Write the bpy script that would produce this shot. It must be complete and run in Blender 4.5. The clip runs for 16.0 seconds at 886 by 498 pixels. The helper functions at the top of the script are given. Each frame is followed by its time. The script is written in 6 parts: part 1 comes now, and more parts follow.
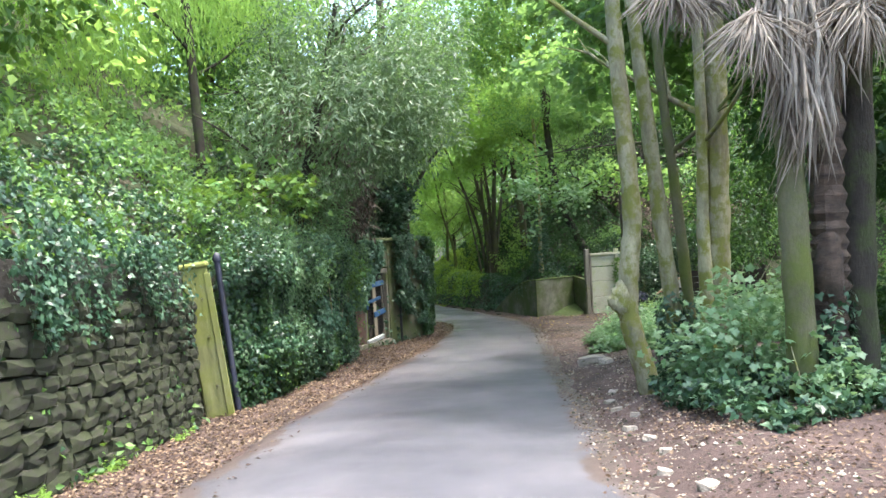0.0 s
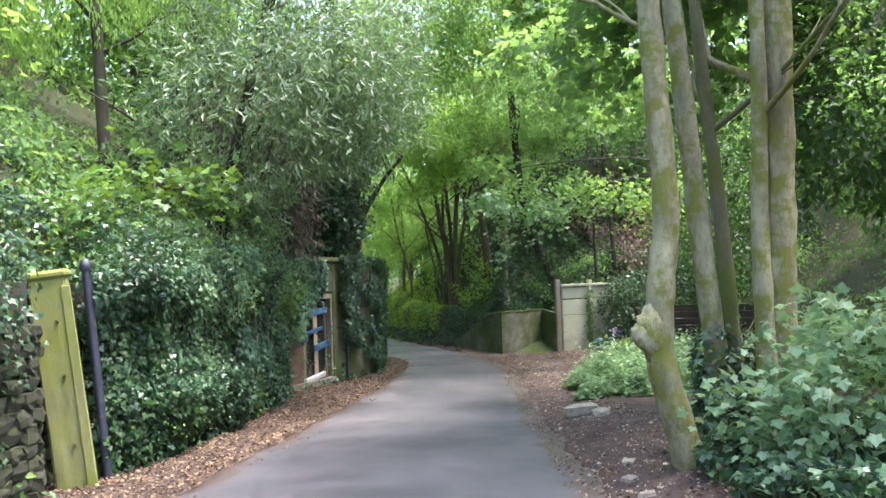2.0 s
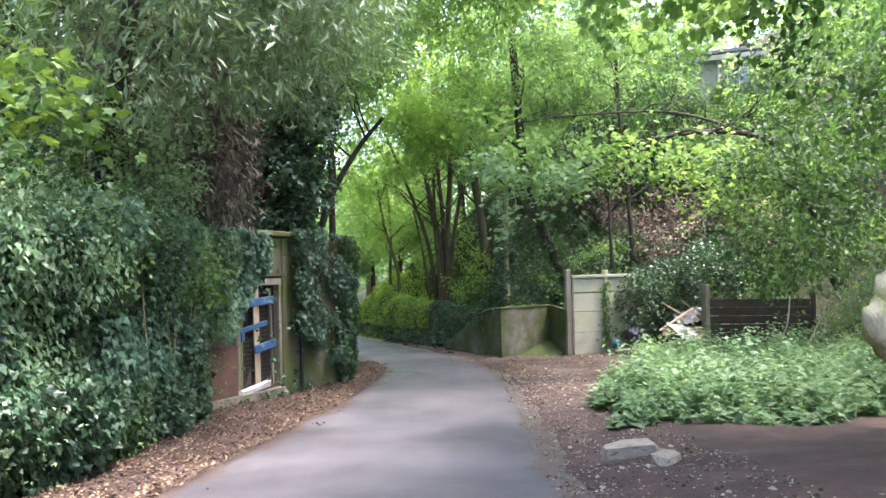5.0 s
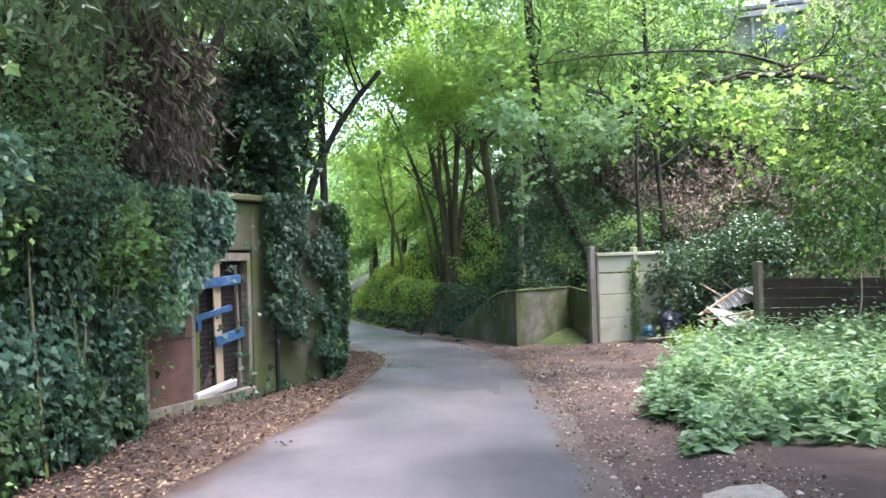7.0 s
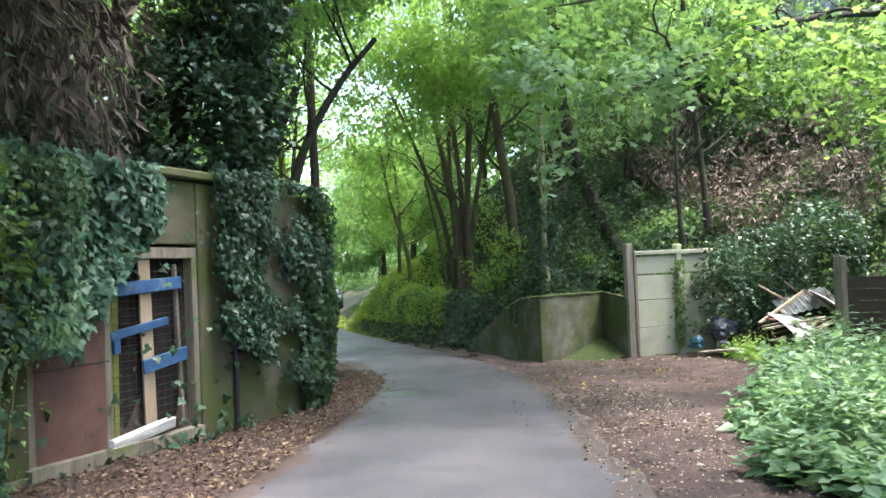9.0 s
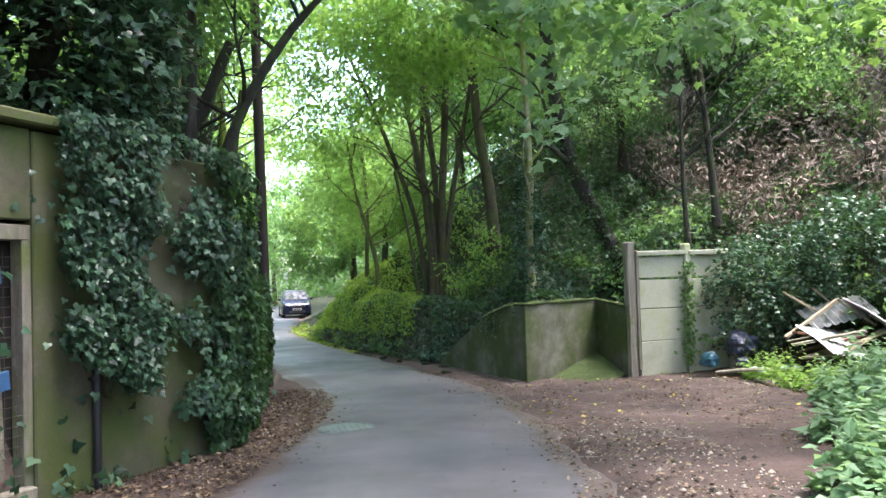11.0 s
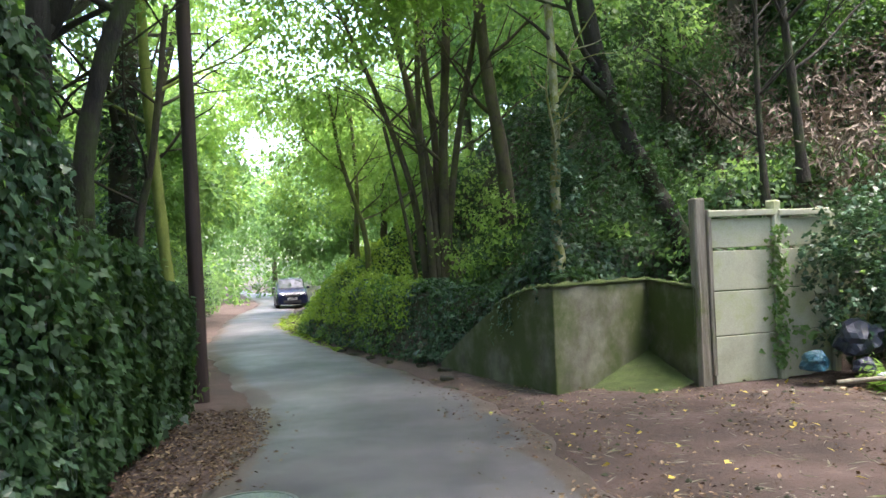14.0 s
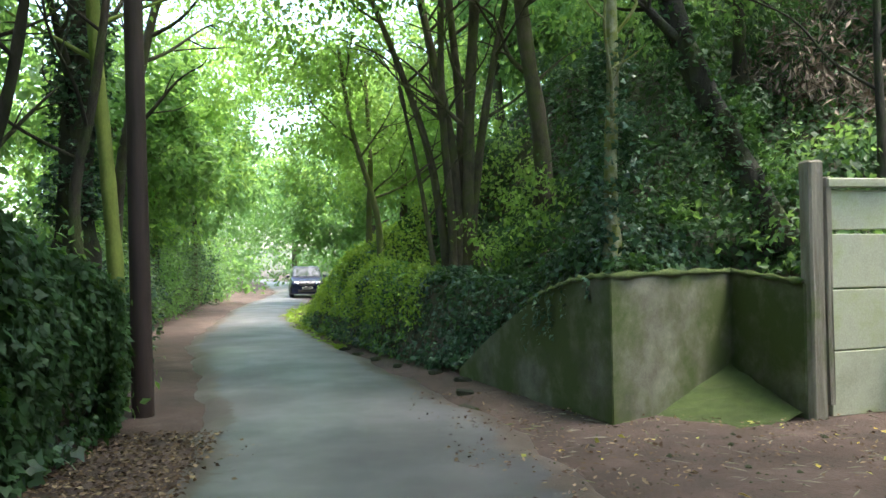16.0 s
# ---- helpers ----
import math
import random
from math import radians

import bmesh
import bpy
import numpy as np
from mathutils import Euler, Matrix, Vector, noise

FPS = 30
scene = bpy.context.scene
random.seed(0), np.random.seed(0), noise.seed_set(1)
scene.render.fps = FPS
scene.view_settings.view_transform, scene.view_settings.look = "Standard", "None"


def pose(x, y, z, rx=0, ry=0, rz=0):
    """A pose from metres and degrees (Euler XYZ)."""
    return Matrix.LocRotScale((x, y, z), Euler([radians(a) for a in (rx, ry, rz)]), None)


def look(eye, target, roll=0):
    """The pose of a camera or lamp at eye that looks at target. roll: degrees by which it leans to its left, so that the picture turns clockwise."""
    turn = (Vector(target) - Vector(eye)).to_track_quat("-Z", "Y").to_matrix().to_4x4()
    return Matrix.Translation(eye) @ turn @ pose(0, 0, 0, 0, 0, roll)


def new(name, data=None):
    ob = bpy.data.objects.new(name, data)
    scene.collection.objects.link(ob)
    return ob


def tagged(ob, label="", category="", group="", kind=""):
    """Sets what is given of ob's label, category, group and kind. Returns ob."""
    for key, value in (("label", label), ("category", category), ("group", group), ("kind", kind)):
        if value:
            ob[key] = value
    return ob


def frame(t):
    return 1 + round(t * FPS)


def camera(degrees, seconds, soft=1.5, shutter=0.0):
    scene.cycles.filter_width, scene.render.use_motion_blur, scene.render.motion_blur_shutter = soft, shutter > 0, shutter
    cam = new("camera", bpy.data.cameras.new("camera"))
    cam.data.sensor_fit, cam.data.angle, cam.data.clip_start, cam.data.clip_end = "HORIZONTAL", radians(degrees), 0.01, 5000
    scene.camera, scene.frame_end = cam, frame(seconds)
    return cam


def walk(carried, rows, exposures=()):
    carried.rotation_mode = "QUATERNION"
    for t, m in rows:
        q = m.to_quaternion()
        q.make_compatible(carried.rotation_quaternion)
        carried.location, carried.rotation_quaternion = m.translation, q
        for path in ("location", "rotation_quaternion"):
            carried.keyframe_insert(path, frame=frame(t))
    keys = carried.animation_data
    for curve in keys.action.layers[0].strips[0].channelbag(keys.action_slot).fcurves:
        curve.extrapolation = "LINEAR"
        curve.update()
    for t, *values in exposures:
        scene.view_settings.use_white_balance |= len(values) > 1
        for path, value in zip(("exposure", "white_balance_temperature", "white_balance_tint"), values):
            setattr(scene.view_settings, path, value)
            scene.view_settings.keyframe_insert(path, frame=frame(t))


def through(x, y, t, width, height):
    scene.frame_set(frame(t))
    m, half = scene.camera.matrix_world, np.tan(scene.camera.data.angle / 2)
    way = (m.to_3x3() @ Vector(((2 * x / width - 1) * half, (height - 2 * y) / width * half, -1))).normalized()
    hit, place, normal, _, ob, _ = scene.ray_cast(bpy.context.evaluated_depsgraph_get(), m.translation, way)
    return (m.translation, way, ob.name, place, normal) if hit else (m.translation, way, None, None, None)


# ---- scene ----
cam = camera(60.6, 16.0)
EXPOSURE = 3.2
METRES, EYE, TILT, LEAN, TURN = 22.0, 1.45, -1.0, 3.0, 0.0
ROWS = [
    (0.0, 0.0, 0.0, 0.0, 0.0, 0.0, -0.0),
    (0.5, 0.0007, 0.0348, -0.0033, -2.19, 0.66, -0.49),
    (1.0, -0.0003, 0.0695, -0.0066, -2.39, -0.41, -0.44),
    (1.5, 0.0026, 0.1038, -0.0099, -3.94, 1.19, -0.59),
    (2.0, 0.0021, 0.1375, -0.012, -3.25, 2.67, -1.27),
    (2.5, 0.0053, 0.1699, -0.0146, -2.61, 1.76, -0.52),
    (3.0, 0.0088, 0.201, -0.0162, -3.13, 1.21, -0.11),
    (3.5, 0.014, 0.2322, -0.018, -3.65, 1.53, -0.93),
    (4.0, 0.0185, 0.2645, -0.0214, -4.14, 2.16, -1.61),
    (6.5, 0.0313, 0.4198, -0.0308, -2.42, 2.87, -1.63),
    (7.0, 0.0323, 0.4498, -0.0328, -2.95, 1.61, -1.46),
    (7.5, 0.032, 0.482, -0.0351, -2.35, 0.69, -0.57),
    (8.0, 0.0342, 0.5136, -0.0367, -1.81, 1.36, -0.7),
    (8.5, 0.0366, 0.5451, -0.0385, -1.88, 1.91, -0.84),
    (9.0, 0.0421, 0.5766, -0.0397, -1.87, 2.41, -0.67),
    (11.5, 0.0588, 0.7264, -0.0444, -4.58, 3.16, -1.38),
    (12.0, 0.0621, 0.7566, -0.0455, -5.7, 3.31, -1.22),
    (12.5, 0.0644, 0.786, -0.0466, -5.67, 2.91, -0.85),
    (13.0, 0.0694, 0.8161, -0.048, -4.06, 1.94, -0.73),
    (13.5, 0.0734, 0.844, -0.0487, -2.74, 1.86, -1.06),
    (14.0, 0.078, 0.8749, -0.0499, -2.45, 2.15, -0.55),
    (14.5, 0.0801, 0.9033, -0.0511, -2.02, 2.17, -1.61),
    (15.0, 0.0823, 0.9331, -0.0521, -1.85, 2.93, -2.39),
    (15.5, 0.084, 0.9623, -0.0529, -1.07, 2.37, -2.4),
    (16.0, 0.087, 0.993, -0.0544, -0.43, 1.61, -1.95),
]
walk(cam, [(t, pose(0, 0, EYE, TILT, LEAN, TURN) @ pose(METRES * x, METRES * y, METRES * z, 90 + pitch, roll, yaw)) for t, x, y, z, yaw, pitch, roll in ROWS], exposures=[(0.0, EXPOSURE - 0.1, 6500, 12), (4.0, EXPOSURE + 0.2, 6600, 22), (7.0, EXPOSURE + 0.35, 6150, 24), (9.0, EXPOSURE + 0.2, 6350, 16), (12.0, EXPOSURE + 0.22, 6250, 18), (14.0, EXPOSURE + 0.1, 6600, 17), (16.0, EXPOSURE + 0.05, 6650, 6)])

# ---- world and light ----
world = bpy.data.worlds.new("sky")
scene.world = world
world.use_nodes = True
_nt = world.node_tree
_sky = _nt.nodes.new("ShaderNodeTexSky")
_sky.sky_type = 'NISHITA'
_sky.sun_disc = False
SUN_EL, SUN_ROT = radians(72), radians(104)
_sky.sun_elevation, _sky.sun_rotation = SUN_EL, SUN_ROT
_sky.air_density, _sky.dust_density, _sky.ozone_density = 1.0, 3.0, 1.0
_nt.links.new(_sky.outputs[0], _nt.nodes["Background"].inputs[0])
_nt.nodes["Background"].inputs[1].default_value = 0.15
sun = new("sun", bpy.data.lights.new("sun", 'SUN'))
sun.data.energy, sun.data.angle, sun.data.color = 1.5, radians(20), (1.0, 0.96, 0.9)
sun.matrix_world = look((0, 0, 30), Vector((0, 0, 30)) - Vector((math.sin(SUN_ROT) * math.cos(SUN_EL), math.cos(SUN_ROT) * math.cos(SUN_EL), math.sin(SUN_EL))))

# ---- materials ----
def nodes_of(name):
    m = bpy.data.materials.new(name)
    m.use_nodes = True
    return m, m.node_tree, m.node_tree.nodes["Principled BSDF"]


def ramp(nt, fac, stops):
    r = nt.nodes.new("ShaderNodeValToRGB")
    el = r.color_ramp.elements
    while len(el) < len(stops):
        el.new(0.5)
    for e, (p, c) in zip(el, stops):
        e.position, e.color = p, (*c, 1)
    nt.links.new(fac, r.inputs[0])
    return r.outputs[0]


def noise_fac(nt, scale, detail=5, rough=0.6, stretch=None):
    tc = nt.nodes.new("ShaderNodeTexCoord")
    n = nt.nodes.new("ShaderNodeTexNoise")
    n.inputs["Scale"].default_value, n.inputs["Detail"].default_value, n.inputs["Roughness"].default_value = scale, detail, rough
    src = tc.outputs["Object"]
    if stretch:
        mp = nt.nodes.new("ShaderNodeMapping")
        mp.inputs["Scale"].default_value = stretch
        nt.links.new(src, mp.inputs[0])
        src = mp.outputs[0]
    nt.links.new(src, n.inputs["Vector"])
    return n.outputs[0]


def mix(nt, fac, a, b, kind='MIX'):
    m = nt.nodes.new("ShaderNodeMix")
    m.data_type, m.blend_type = 'RGBA', kind
    for sock, v in ((m.inputs[0], fac), (m.inputs[6], a), (m.inputs[7], b)):
        if isinstance(v, (int, float)):
            sock.default_value = v
        elif isinstance(v, tuple):
            sock.default_value = (*v, 1)
        else:
            nt.links.new(v, sock)
    return m.outputs[2]


def bump(nt, bsdf, height, strength=0.4, distance=0.02):
    b = nt.nodes.new("ShaderNodeBump")
    b.inputs["Strength"].default_value, b.inputs["Distance"].default_value = strength, distance
    nt.links.new(height, b.inputs["Height"])
    nt.links.new(b.outputs[0], bsdf.inputs["Normal"])


def surface(name, c1, c2, scale=6, fine=60, patch=None, patch_at=(0.5, 0.62), patch_scale=1.5, rough=0.85, relief=0.4, depth=0.01, metal=0.0, stretch=None, spread=0.12):
    """Two colours mixed by a broad noise, a fine grain, and patches (moss, stains) with a shape of their own."""
    m, nt, b = nodes_of(name)
    base = ramp(nt, noise_fac(nt, scale, 6, 0.65, stretch), [(0.32, c1), (0.68, c2)])
    grain = noise_fac(nt, fine, 4, 0.7, stretch)
    base = mix(nt, 0.6, base, ramp(nt, grain, [(0.25, (0.45, 0.45, 0.45)), (0.75, (1.0, 1.0, 1.0))]), 'MULTIPLY')
    if patch:
        f = ramp(nt, noise_fac(nt, patch_scale, 7, 0.65), [(patch_at[0], (0, 0, 0)), (patch_at[1], (1, 1, 1))])
        base = mix(nt, f, base, mix(nt, grain, tuple(v * 0.6 for v in patch), patch))
    oi = nt.nodes.new("ShaderNodeObjectInfo")
    base = mix(nt, 1.0, base, ramp(nt, oi.outputs["Random"], [(0, (1 - spread,) * 3), (1, (1.0, 1.0, 1.0))]), 'MULTIPLY')
    nt.links.new(base, b.inputs["Base Color"])
    b.inputs["Roughness"].default_value, b.inputs["Metallic"].default_value = rough, metal
    bump(nt, b, grain, relief, depth)
    return m


def leafy(name, cols, through=0.35, rough=0.45, tint=(0.30, 0.50, 0.04)):
    """Leaves: colour by leaf and by clump, a waxy gloss, and light that passes through the blade."""
    m, nt, b = nodes_of(name)
    g = nt.nodes.new("ShaderNodeNewGeometry")
    n = len(cols)
    c = ramp(nt, g.outputs["Random Per Island"], [(i / max(1, n - 1), k) for i, k in enumerate(cols)])
    c = mix(nt, 0.55, c, ramp(nt, noise_fac(nt, 0.9, 3, 0.6), [(0.3, (0.3, 0.35, 0.32)), (0.7, (1.15, 1.15, 1.05))]), 'MULTIPLY')
    nt.links.new(c, b.inputs["Base Color"])
    b.inputs["Roughness"].default_value = rough
    b.inputs["Specular IOR Level"].default_value = 0.32
    t = nt.nodes.new("ShaderNodeBsdfTranslucent")
    nt.links.new(mix(nt, 0.6, c, tint), t.inputs[0])
    s = nt.nodes.new("ShaderNodeMixShader")
    s.inputs[0].default_value = through
    nt.links.new(b.outputs[0], s.inputs[1])
    nt.links.new(t.outputs[0], s.inputs[2])
    nt.links.new(s.outputs[0], nt.nodes["Material Output"].inputs[0])
    return m


def plain_attr(nt, name):
    a = nt.nodes.new("ShaderNodeAttribute")
    a.attribute_name = name
    return a.outputs["Fac"]


IVY = leafy("ivy_leaves", [(0.008, 0.022, 0.013), (0.024, 0.062, 0.034), (0.05, 0.11, 0.062), (0.105, 0.172, 0.104)], 0.16, 0.33, (0.12, 0.26, 0.07))
IVY_PALE = leafy("young_ivy_leaves", [(0.05, 0.12, 0.04), (0.09, 0.19, 0.05), (0.16, 0.27, 0.08)], 0.25, 0.4)
# Lit copy of the ivy: light on the leaves put into a paler colour.
LIT_IVY = leafy("lit_ivy_leaves", [(0.03, 0.08, 0.05), (0.08, 0.17, 0.115), (0.19, 0.31, 0.225)], 0.26, 0.36, (0.2, 0.38, 0.14))
SYC = leafy("sycamore_leaves", [(0.045, 0.11, 0.045), (0.075, 0.165, 0.06), (0.12, 0.23, 0.08)], 0.47, 0.45, (0.38, 0.62, 0.14))
# Lit broadleaf copy: sun glow put into a lighter, yellower leaf colour.
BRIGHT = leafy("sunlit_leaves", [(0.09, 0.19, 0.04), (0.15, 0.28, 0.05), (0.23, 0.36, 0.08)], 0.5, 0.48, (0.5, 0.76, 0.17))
GREY = leafy("grey_green_leaves", [(0.045, 0.085, 0.042), (0.08, 0.135, 0.07), (0.16, 0.23, 0.14)], 0.3, 0.4, (0.25, 0.42, 0.12))
# Dark evergreen leaf; also the shaded copy of ivy and broadleaf foliage.
DARK = leafy("dark_and_shaded_leaves", [(0.018, 0.045, 0.02), (0.03, 0.075, 0.03), (0.045, 0.1, 0.04)], 0.3, 0.55, (0.14, 0.3, 0.04))
HEDGE_TOP = leafy("hedge_young_leaves", [(0.16, 0.29, 0.045), (0.27, 0.41, 0.07), (0.38, 0.5, 0.11)], 0.4, 0.5, (0.45, 0.6, 0.04))
HERB = leafy("herb_leaves", [(0.07, 0.155, 0.072), (0.14, 0.255, 0.135), (0.29, 0.41, 0.265)], 0.4, 0.5, (0.34, 0.54, 0.2))
SAPLING = leafy("pale_sapling_leaves", [(0.1, 0.2, 0.1), (0.2, 0.33, 0.18), (0.36, 0.48, 0.32)], 0.4, 0.45, (0.34, 0.55, 0.2))
FROND = leafy("dead_fronds", [(0.16, 0.135, 0.11), (0.28, 0.24, 0.2), (0.4, 0.36, 0.31)], 0.12, 0.75, (0.4, 0.32, 0.22))
LITTER = leafy("fallen_leaves", [(0.035, 0.02, 0.015), (0.07, 0.042, 0.029), (0.15, 0.1, 0.066), (0.32, 0.24, 0.16)], 0.05, 0.85, (0.3, 0.2, 0.1))
YELLOW = leafy("yellow_fallen_leaves", [(0.5, 0.36, 0.05), (0.55, 0.45, 0.12), (0.35, 0.4, 0.1)], 0.1, 0.7, (0.5, 0.4, 0.1))

BARK = surface("grey_bark", (0.17, 0.162, 0.09), (0.43, 0.415, 0.26), 6, 45, (0.2, 0.215, 0.045), (0.46, 0.57), 4.5, 0.9, 0.8, 0.02, stretch=(1, 1, 0.35))
BARK_GREEN = surface("algae_bark", (0.10, 0.105, 0.05), (0.18, 0.175, 0.095), 4, 50, (0.12, 0.15, 0.03), (0.42, 0.58), 2.0, 0.9, 0.7, 0.015, stretch=(1, 1, 0.4))
BARK_LIME = surface("lime_green_algae_bark", (0.09, 0.125, 0.02), (0.18, 0.23, 0.045), 4, 50, (0.2, 0.25, 0.05), (0.5, 0.65), 2.0, 0.9, 0.6, 0.015, stretch=(1, 1, 0.4))
BARK_DARK = surface("dark_bark", (0.02, 0.017, 0.013), (0.06, 0.05, 0.036), 6, 40, (0.055, 0.07, 0.022), (0.48, 0.62), 2, 0.95, 0.9, 0.03, stretch=(1, 1, 0.3))
BARK_MID = surface("olive_brown_bark", (0.04, 0.033, 0.022), (0.13, 0.108, 0.072), 6, 40, (0.09, 0.1, 0.03), (0.46, 0.62), 2.5, 0.93, 0.9, 0.025, stretch=(1, 1, 0.3))
THICKET = leafy("dead_twigs", [(0.06, 0.05, 0.042), (0.12, 0.1, 0.082), (0.21, 0.178, 0.145)], 0.0, 0.9)
BRUSH = leafy("dry_brush", [(0.1, 0.076, 0.063), (0.18, 0.14, 0.116), (0.28, 0.23, 0.19)], 0.1, 0.9, (0.2, 0.15, 0.1))
PALM_BARK = surface("palm_bark", (0.05, 0.038, 0.028), (0.14, 0.10, 0.07), 4, 30, None, rough=0.95, relief=0.9, depth=0.03, stretch=(1, 1, 3))
POLE = surface("creosoted_wood", (0.022, 0.012, 0.010), (0.05, 0.027, 0.022), 3, 60, None, rough=0.75, relief=0.4, stretch=(6, 6, 0.4))
STONE = surface("wall_stone", (0.026, 0.024, 0.019), (0.085, 0.077, 0.06), 5, 40, (0.038, 0.052, 0.015), (0.36, 0.52), 2.6, 0.92, 0.8, 0.02, spread=0.45)
MORTAR = surface("dark_mortar", (0.02, 0.018, 0.014), (0.045, 0.041, 0.031), 3, 40, (0.03, 0.045, 0.013), (0.5, 0.65), 1.0, 0.95, 0.8, 0.03)
RENDER = surface("mossy_render", (0.075, 0.073, 0.043), (0.16, 0.15, 0.092), 2.5, 45, (0.085, 0.11, 0.026), (0.42, 0.58), 1.4, 0.9, 0.4, 0.01)
CONCRETE = surface("stained_concrete", (0.075, 0.074, 0.048), (0.25, 0.243, 0.18), 2.0, 55, (0.07, 0.098, 0.02), (0.38, 0.56), 1.1, 0.88, 0.35, 0.006)
PANEL = surface("painted_concrete_panel", (0.36, 0.37, 0.265), (0.57, 0.57, 0.44), 1.6, 60, (0.30, 0.36, 0.13), (0.5, 0.72), 1.6, 0.8, 0.3, 0.005)
MOSS = surface("moss", (0.045, 0.07, 0.014), (0.1, 0.145, 0.03), 7, 90, None, rough=0.95, relief=0.9, depth=0.02)
APRON = surface("mossy_soil", (0.038, 0.06, 0.012), (0.075, 0.115, 0.024), 5, 80, (0.07, 0.056, 0.034), (0.58, 0.74), 3.5, 0.95, 0.9, 0.02)
MOSSY_WOOD = surface("mossy_timber", (0.14, 0.15, 0.05), (0.27, 0.28, 0.11), 2.5, 60, (0.19, 0.22, 0.04), (0.42, 0.58), 1.5, 0.85, 0.5, 0.01, stretch=(3, 3, 0.5))
GREY_WOOD = surface("weathered_timber", (0.16, 0.14, 0.10), (0.32, 0.29, 0.23), 4, 60, (0.15, 0.18, 0.06), (0.52, 0.66), 1.5, 0.85, 0.6, 0.01, stretch=(4, 4, 0.5))
PALE_WOOD = surface("pale_lath", (0.34, 0.26, 0.17), (0.5, 0.4, 0.28), 4, 60, None, rough=0.8, relief=0.4, stretch=(4, 4, 0.5))
RED_BOARD = surface("red_brown_board", (0.10, 0.05, 0.038), (0.19, 0.10, 0.075), 2.2, 40, (0.06, 0.045, 0.045), (0.55, 0.7), 1.8, 0.7, 0.3, 0.006)
BLUE = surface("blue_paint", (0.025, 0.085, 0.2), (0.05, 0.15, 0.31), 5, 50, (0.22, 0.26, 0.3), (0.56, 0.66), 5, 0.6, 0.3, 0.004)
WHITE = surface("chipped_white_paint", (0.6, 0.6, 0.58), (0.8, 0.8, 0.77), 5, 50, (0.3, 0.27, 0.22), (0.6, 0.7), 6, 0.6, 0.3, 0.004)
BLACK = surface("black_plastic", (0.012, 0.012, 0.014), (0.03, 0.03, 0.033), 4, 40, None, rough=0.4, relief=0.2)
DARKBLUE = surface("dark_blue_metal", (0.012, 0.014, 0.025), (0.025, 0.032, 0.06), 4, 40, (0.10, 0.09, 0.06), (0.56, 0.68), 5, 0.6, 0.3)
VOID = surface("unlit_interior", (0.008, 0.007, 0.006), (0.02, 0.018, 0.016), 3, 30, None, rough=1.0)
WIRE = surface("rusty_wire", (0.08, 0.06, 0.045), (0.15, 0.12, 0.1), 8, 60, None, rough=0.7, relief=0.2, metal=0.6)
BROWN_FENCE = surface("dark_brown_boards", (0.03, 0.02, 0.015), (0.065, 0.045, 0.035), 4, 50, (0.06, 0.065, 0.04), (0.55, 0.7), 1.6, 0.85, 0.5, 0.01, stretch=(0.5, 4, 4))
SHEET = surface("corrugated_sheet", (0.25, 0.26, 0.25), (0.45, 0.46, 0.46), 3, 40, (0.2, 0.13, 0.09), (0.55, 0.68), 3, 0.6, 0.3, 0.005, metal=0.2)
ROCK = surface("pale_rock", (0.3, 0.265, 0.21), (0.5, 0.455, 0.375), 5, 40, (0.14, 0.15, 0.08), (0.58, 0.7), 4, 0.9, 0.7, 0.02)
BAG_BLUE = surface("dark_rubbish_sack", (0.012, 0.016, 0.035), (0.04, 0.05, 0.09), 5, 30, None, rough=0.3, relief=0.5, depth=0.02)
BAG_TEAL = surface("teal_plastic_sack", (0.01, 0.06, 0.10), (0.03, 0.13, 0.18), 5, 30, None, rough=0.35, relief=0.5, depth=0.02)
PLASTIC = surface("pale_plastic_litter", (0.45, 0.55, 0.6), (0.7, 0.75, 0.78), 5, 30, None, rough=0.4, relief=0.3)
IRON = surface("cast_iron", (0.13, 0.16, 0.155), (0.27, 0.31, 0.3), 6, 60, None, rough=0.36, relief=0.4, metal=0.6)
CAR = surface("dark_car_paint", (0.006, 0.009, 0.03), (0.01, 0.014, 0.045), 2, 30, None, rough=0.18, relief=0.02)
RUBBER = surface("tyre_rubber", (0.012, 0.012, 0.012), (0.025, 0.025, 0.025), 8, 60, None, rough=0.9, relief=0.3)
CHROME = surface("bright_metal", (0.5, 0.5, 0.52), (0.65, 0.65, 0.67), 4, 40, None, rough=0.25, relief=0.05, metal=1.0)
LAMP = surface("headlamp_lens", (0.6, 0.62, 0.65), (0.8, 0.82, 0.85), 4, 30, None, rough=0.15, relief=0.05)
HOUSE_WALL = surface("pale_house_render", (0.36, 0.34, 0.30), (0.46, 0.44, 0.40), 1.5, 30, None, rough=0.85)
ROOF = surface("slate_roof", (0.12, 0.12, 0.13), (0.2, 0.2, 0.21), 2, 30, None, rough=0.7)
TERRACOTTA = surface("broken_brick", (0.25, 0.11, 0.07), (0.38, 0.2, 0.14), 6, 40, None, rough=0.9)


def glass(name):
    m, nt, b = nodes_of(name)
    b.inputs["Base Color"].default_value = (0.02, 0.025, 0.03, 1)
    b.inputs["Roughness"].default_value = 0.06
    b.inputs["Specular IOR Level"].default_value = 0.8
    return m


GLASS = glass("dark_glass")


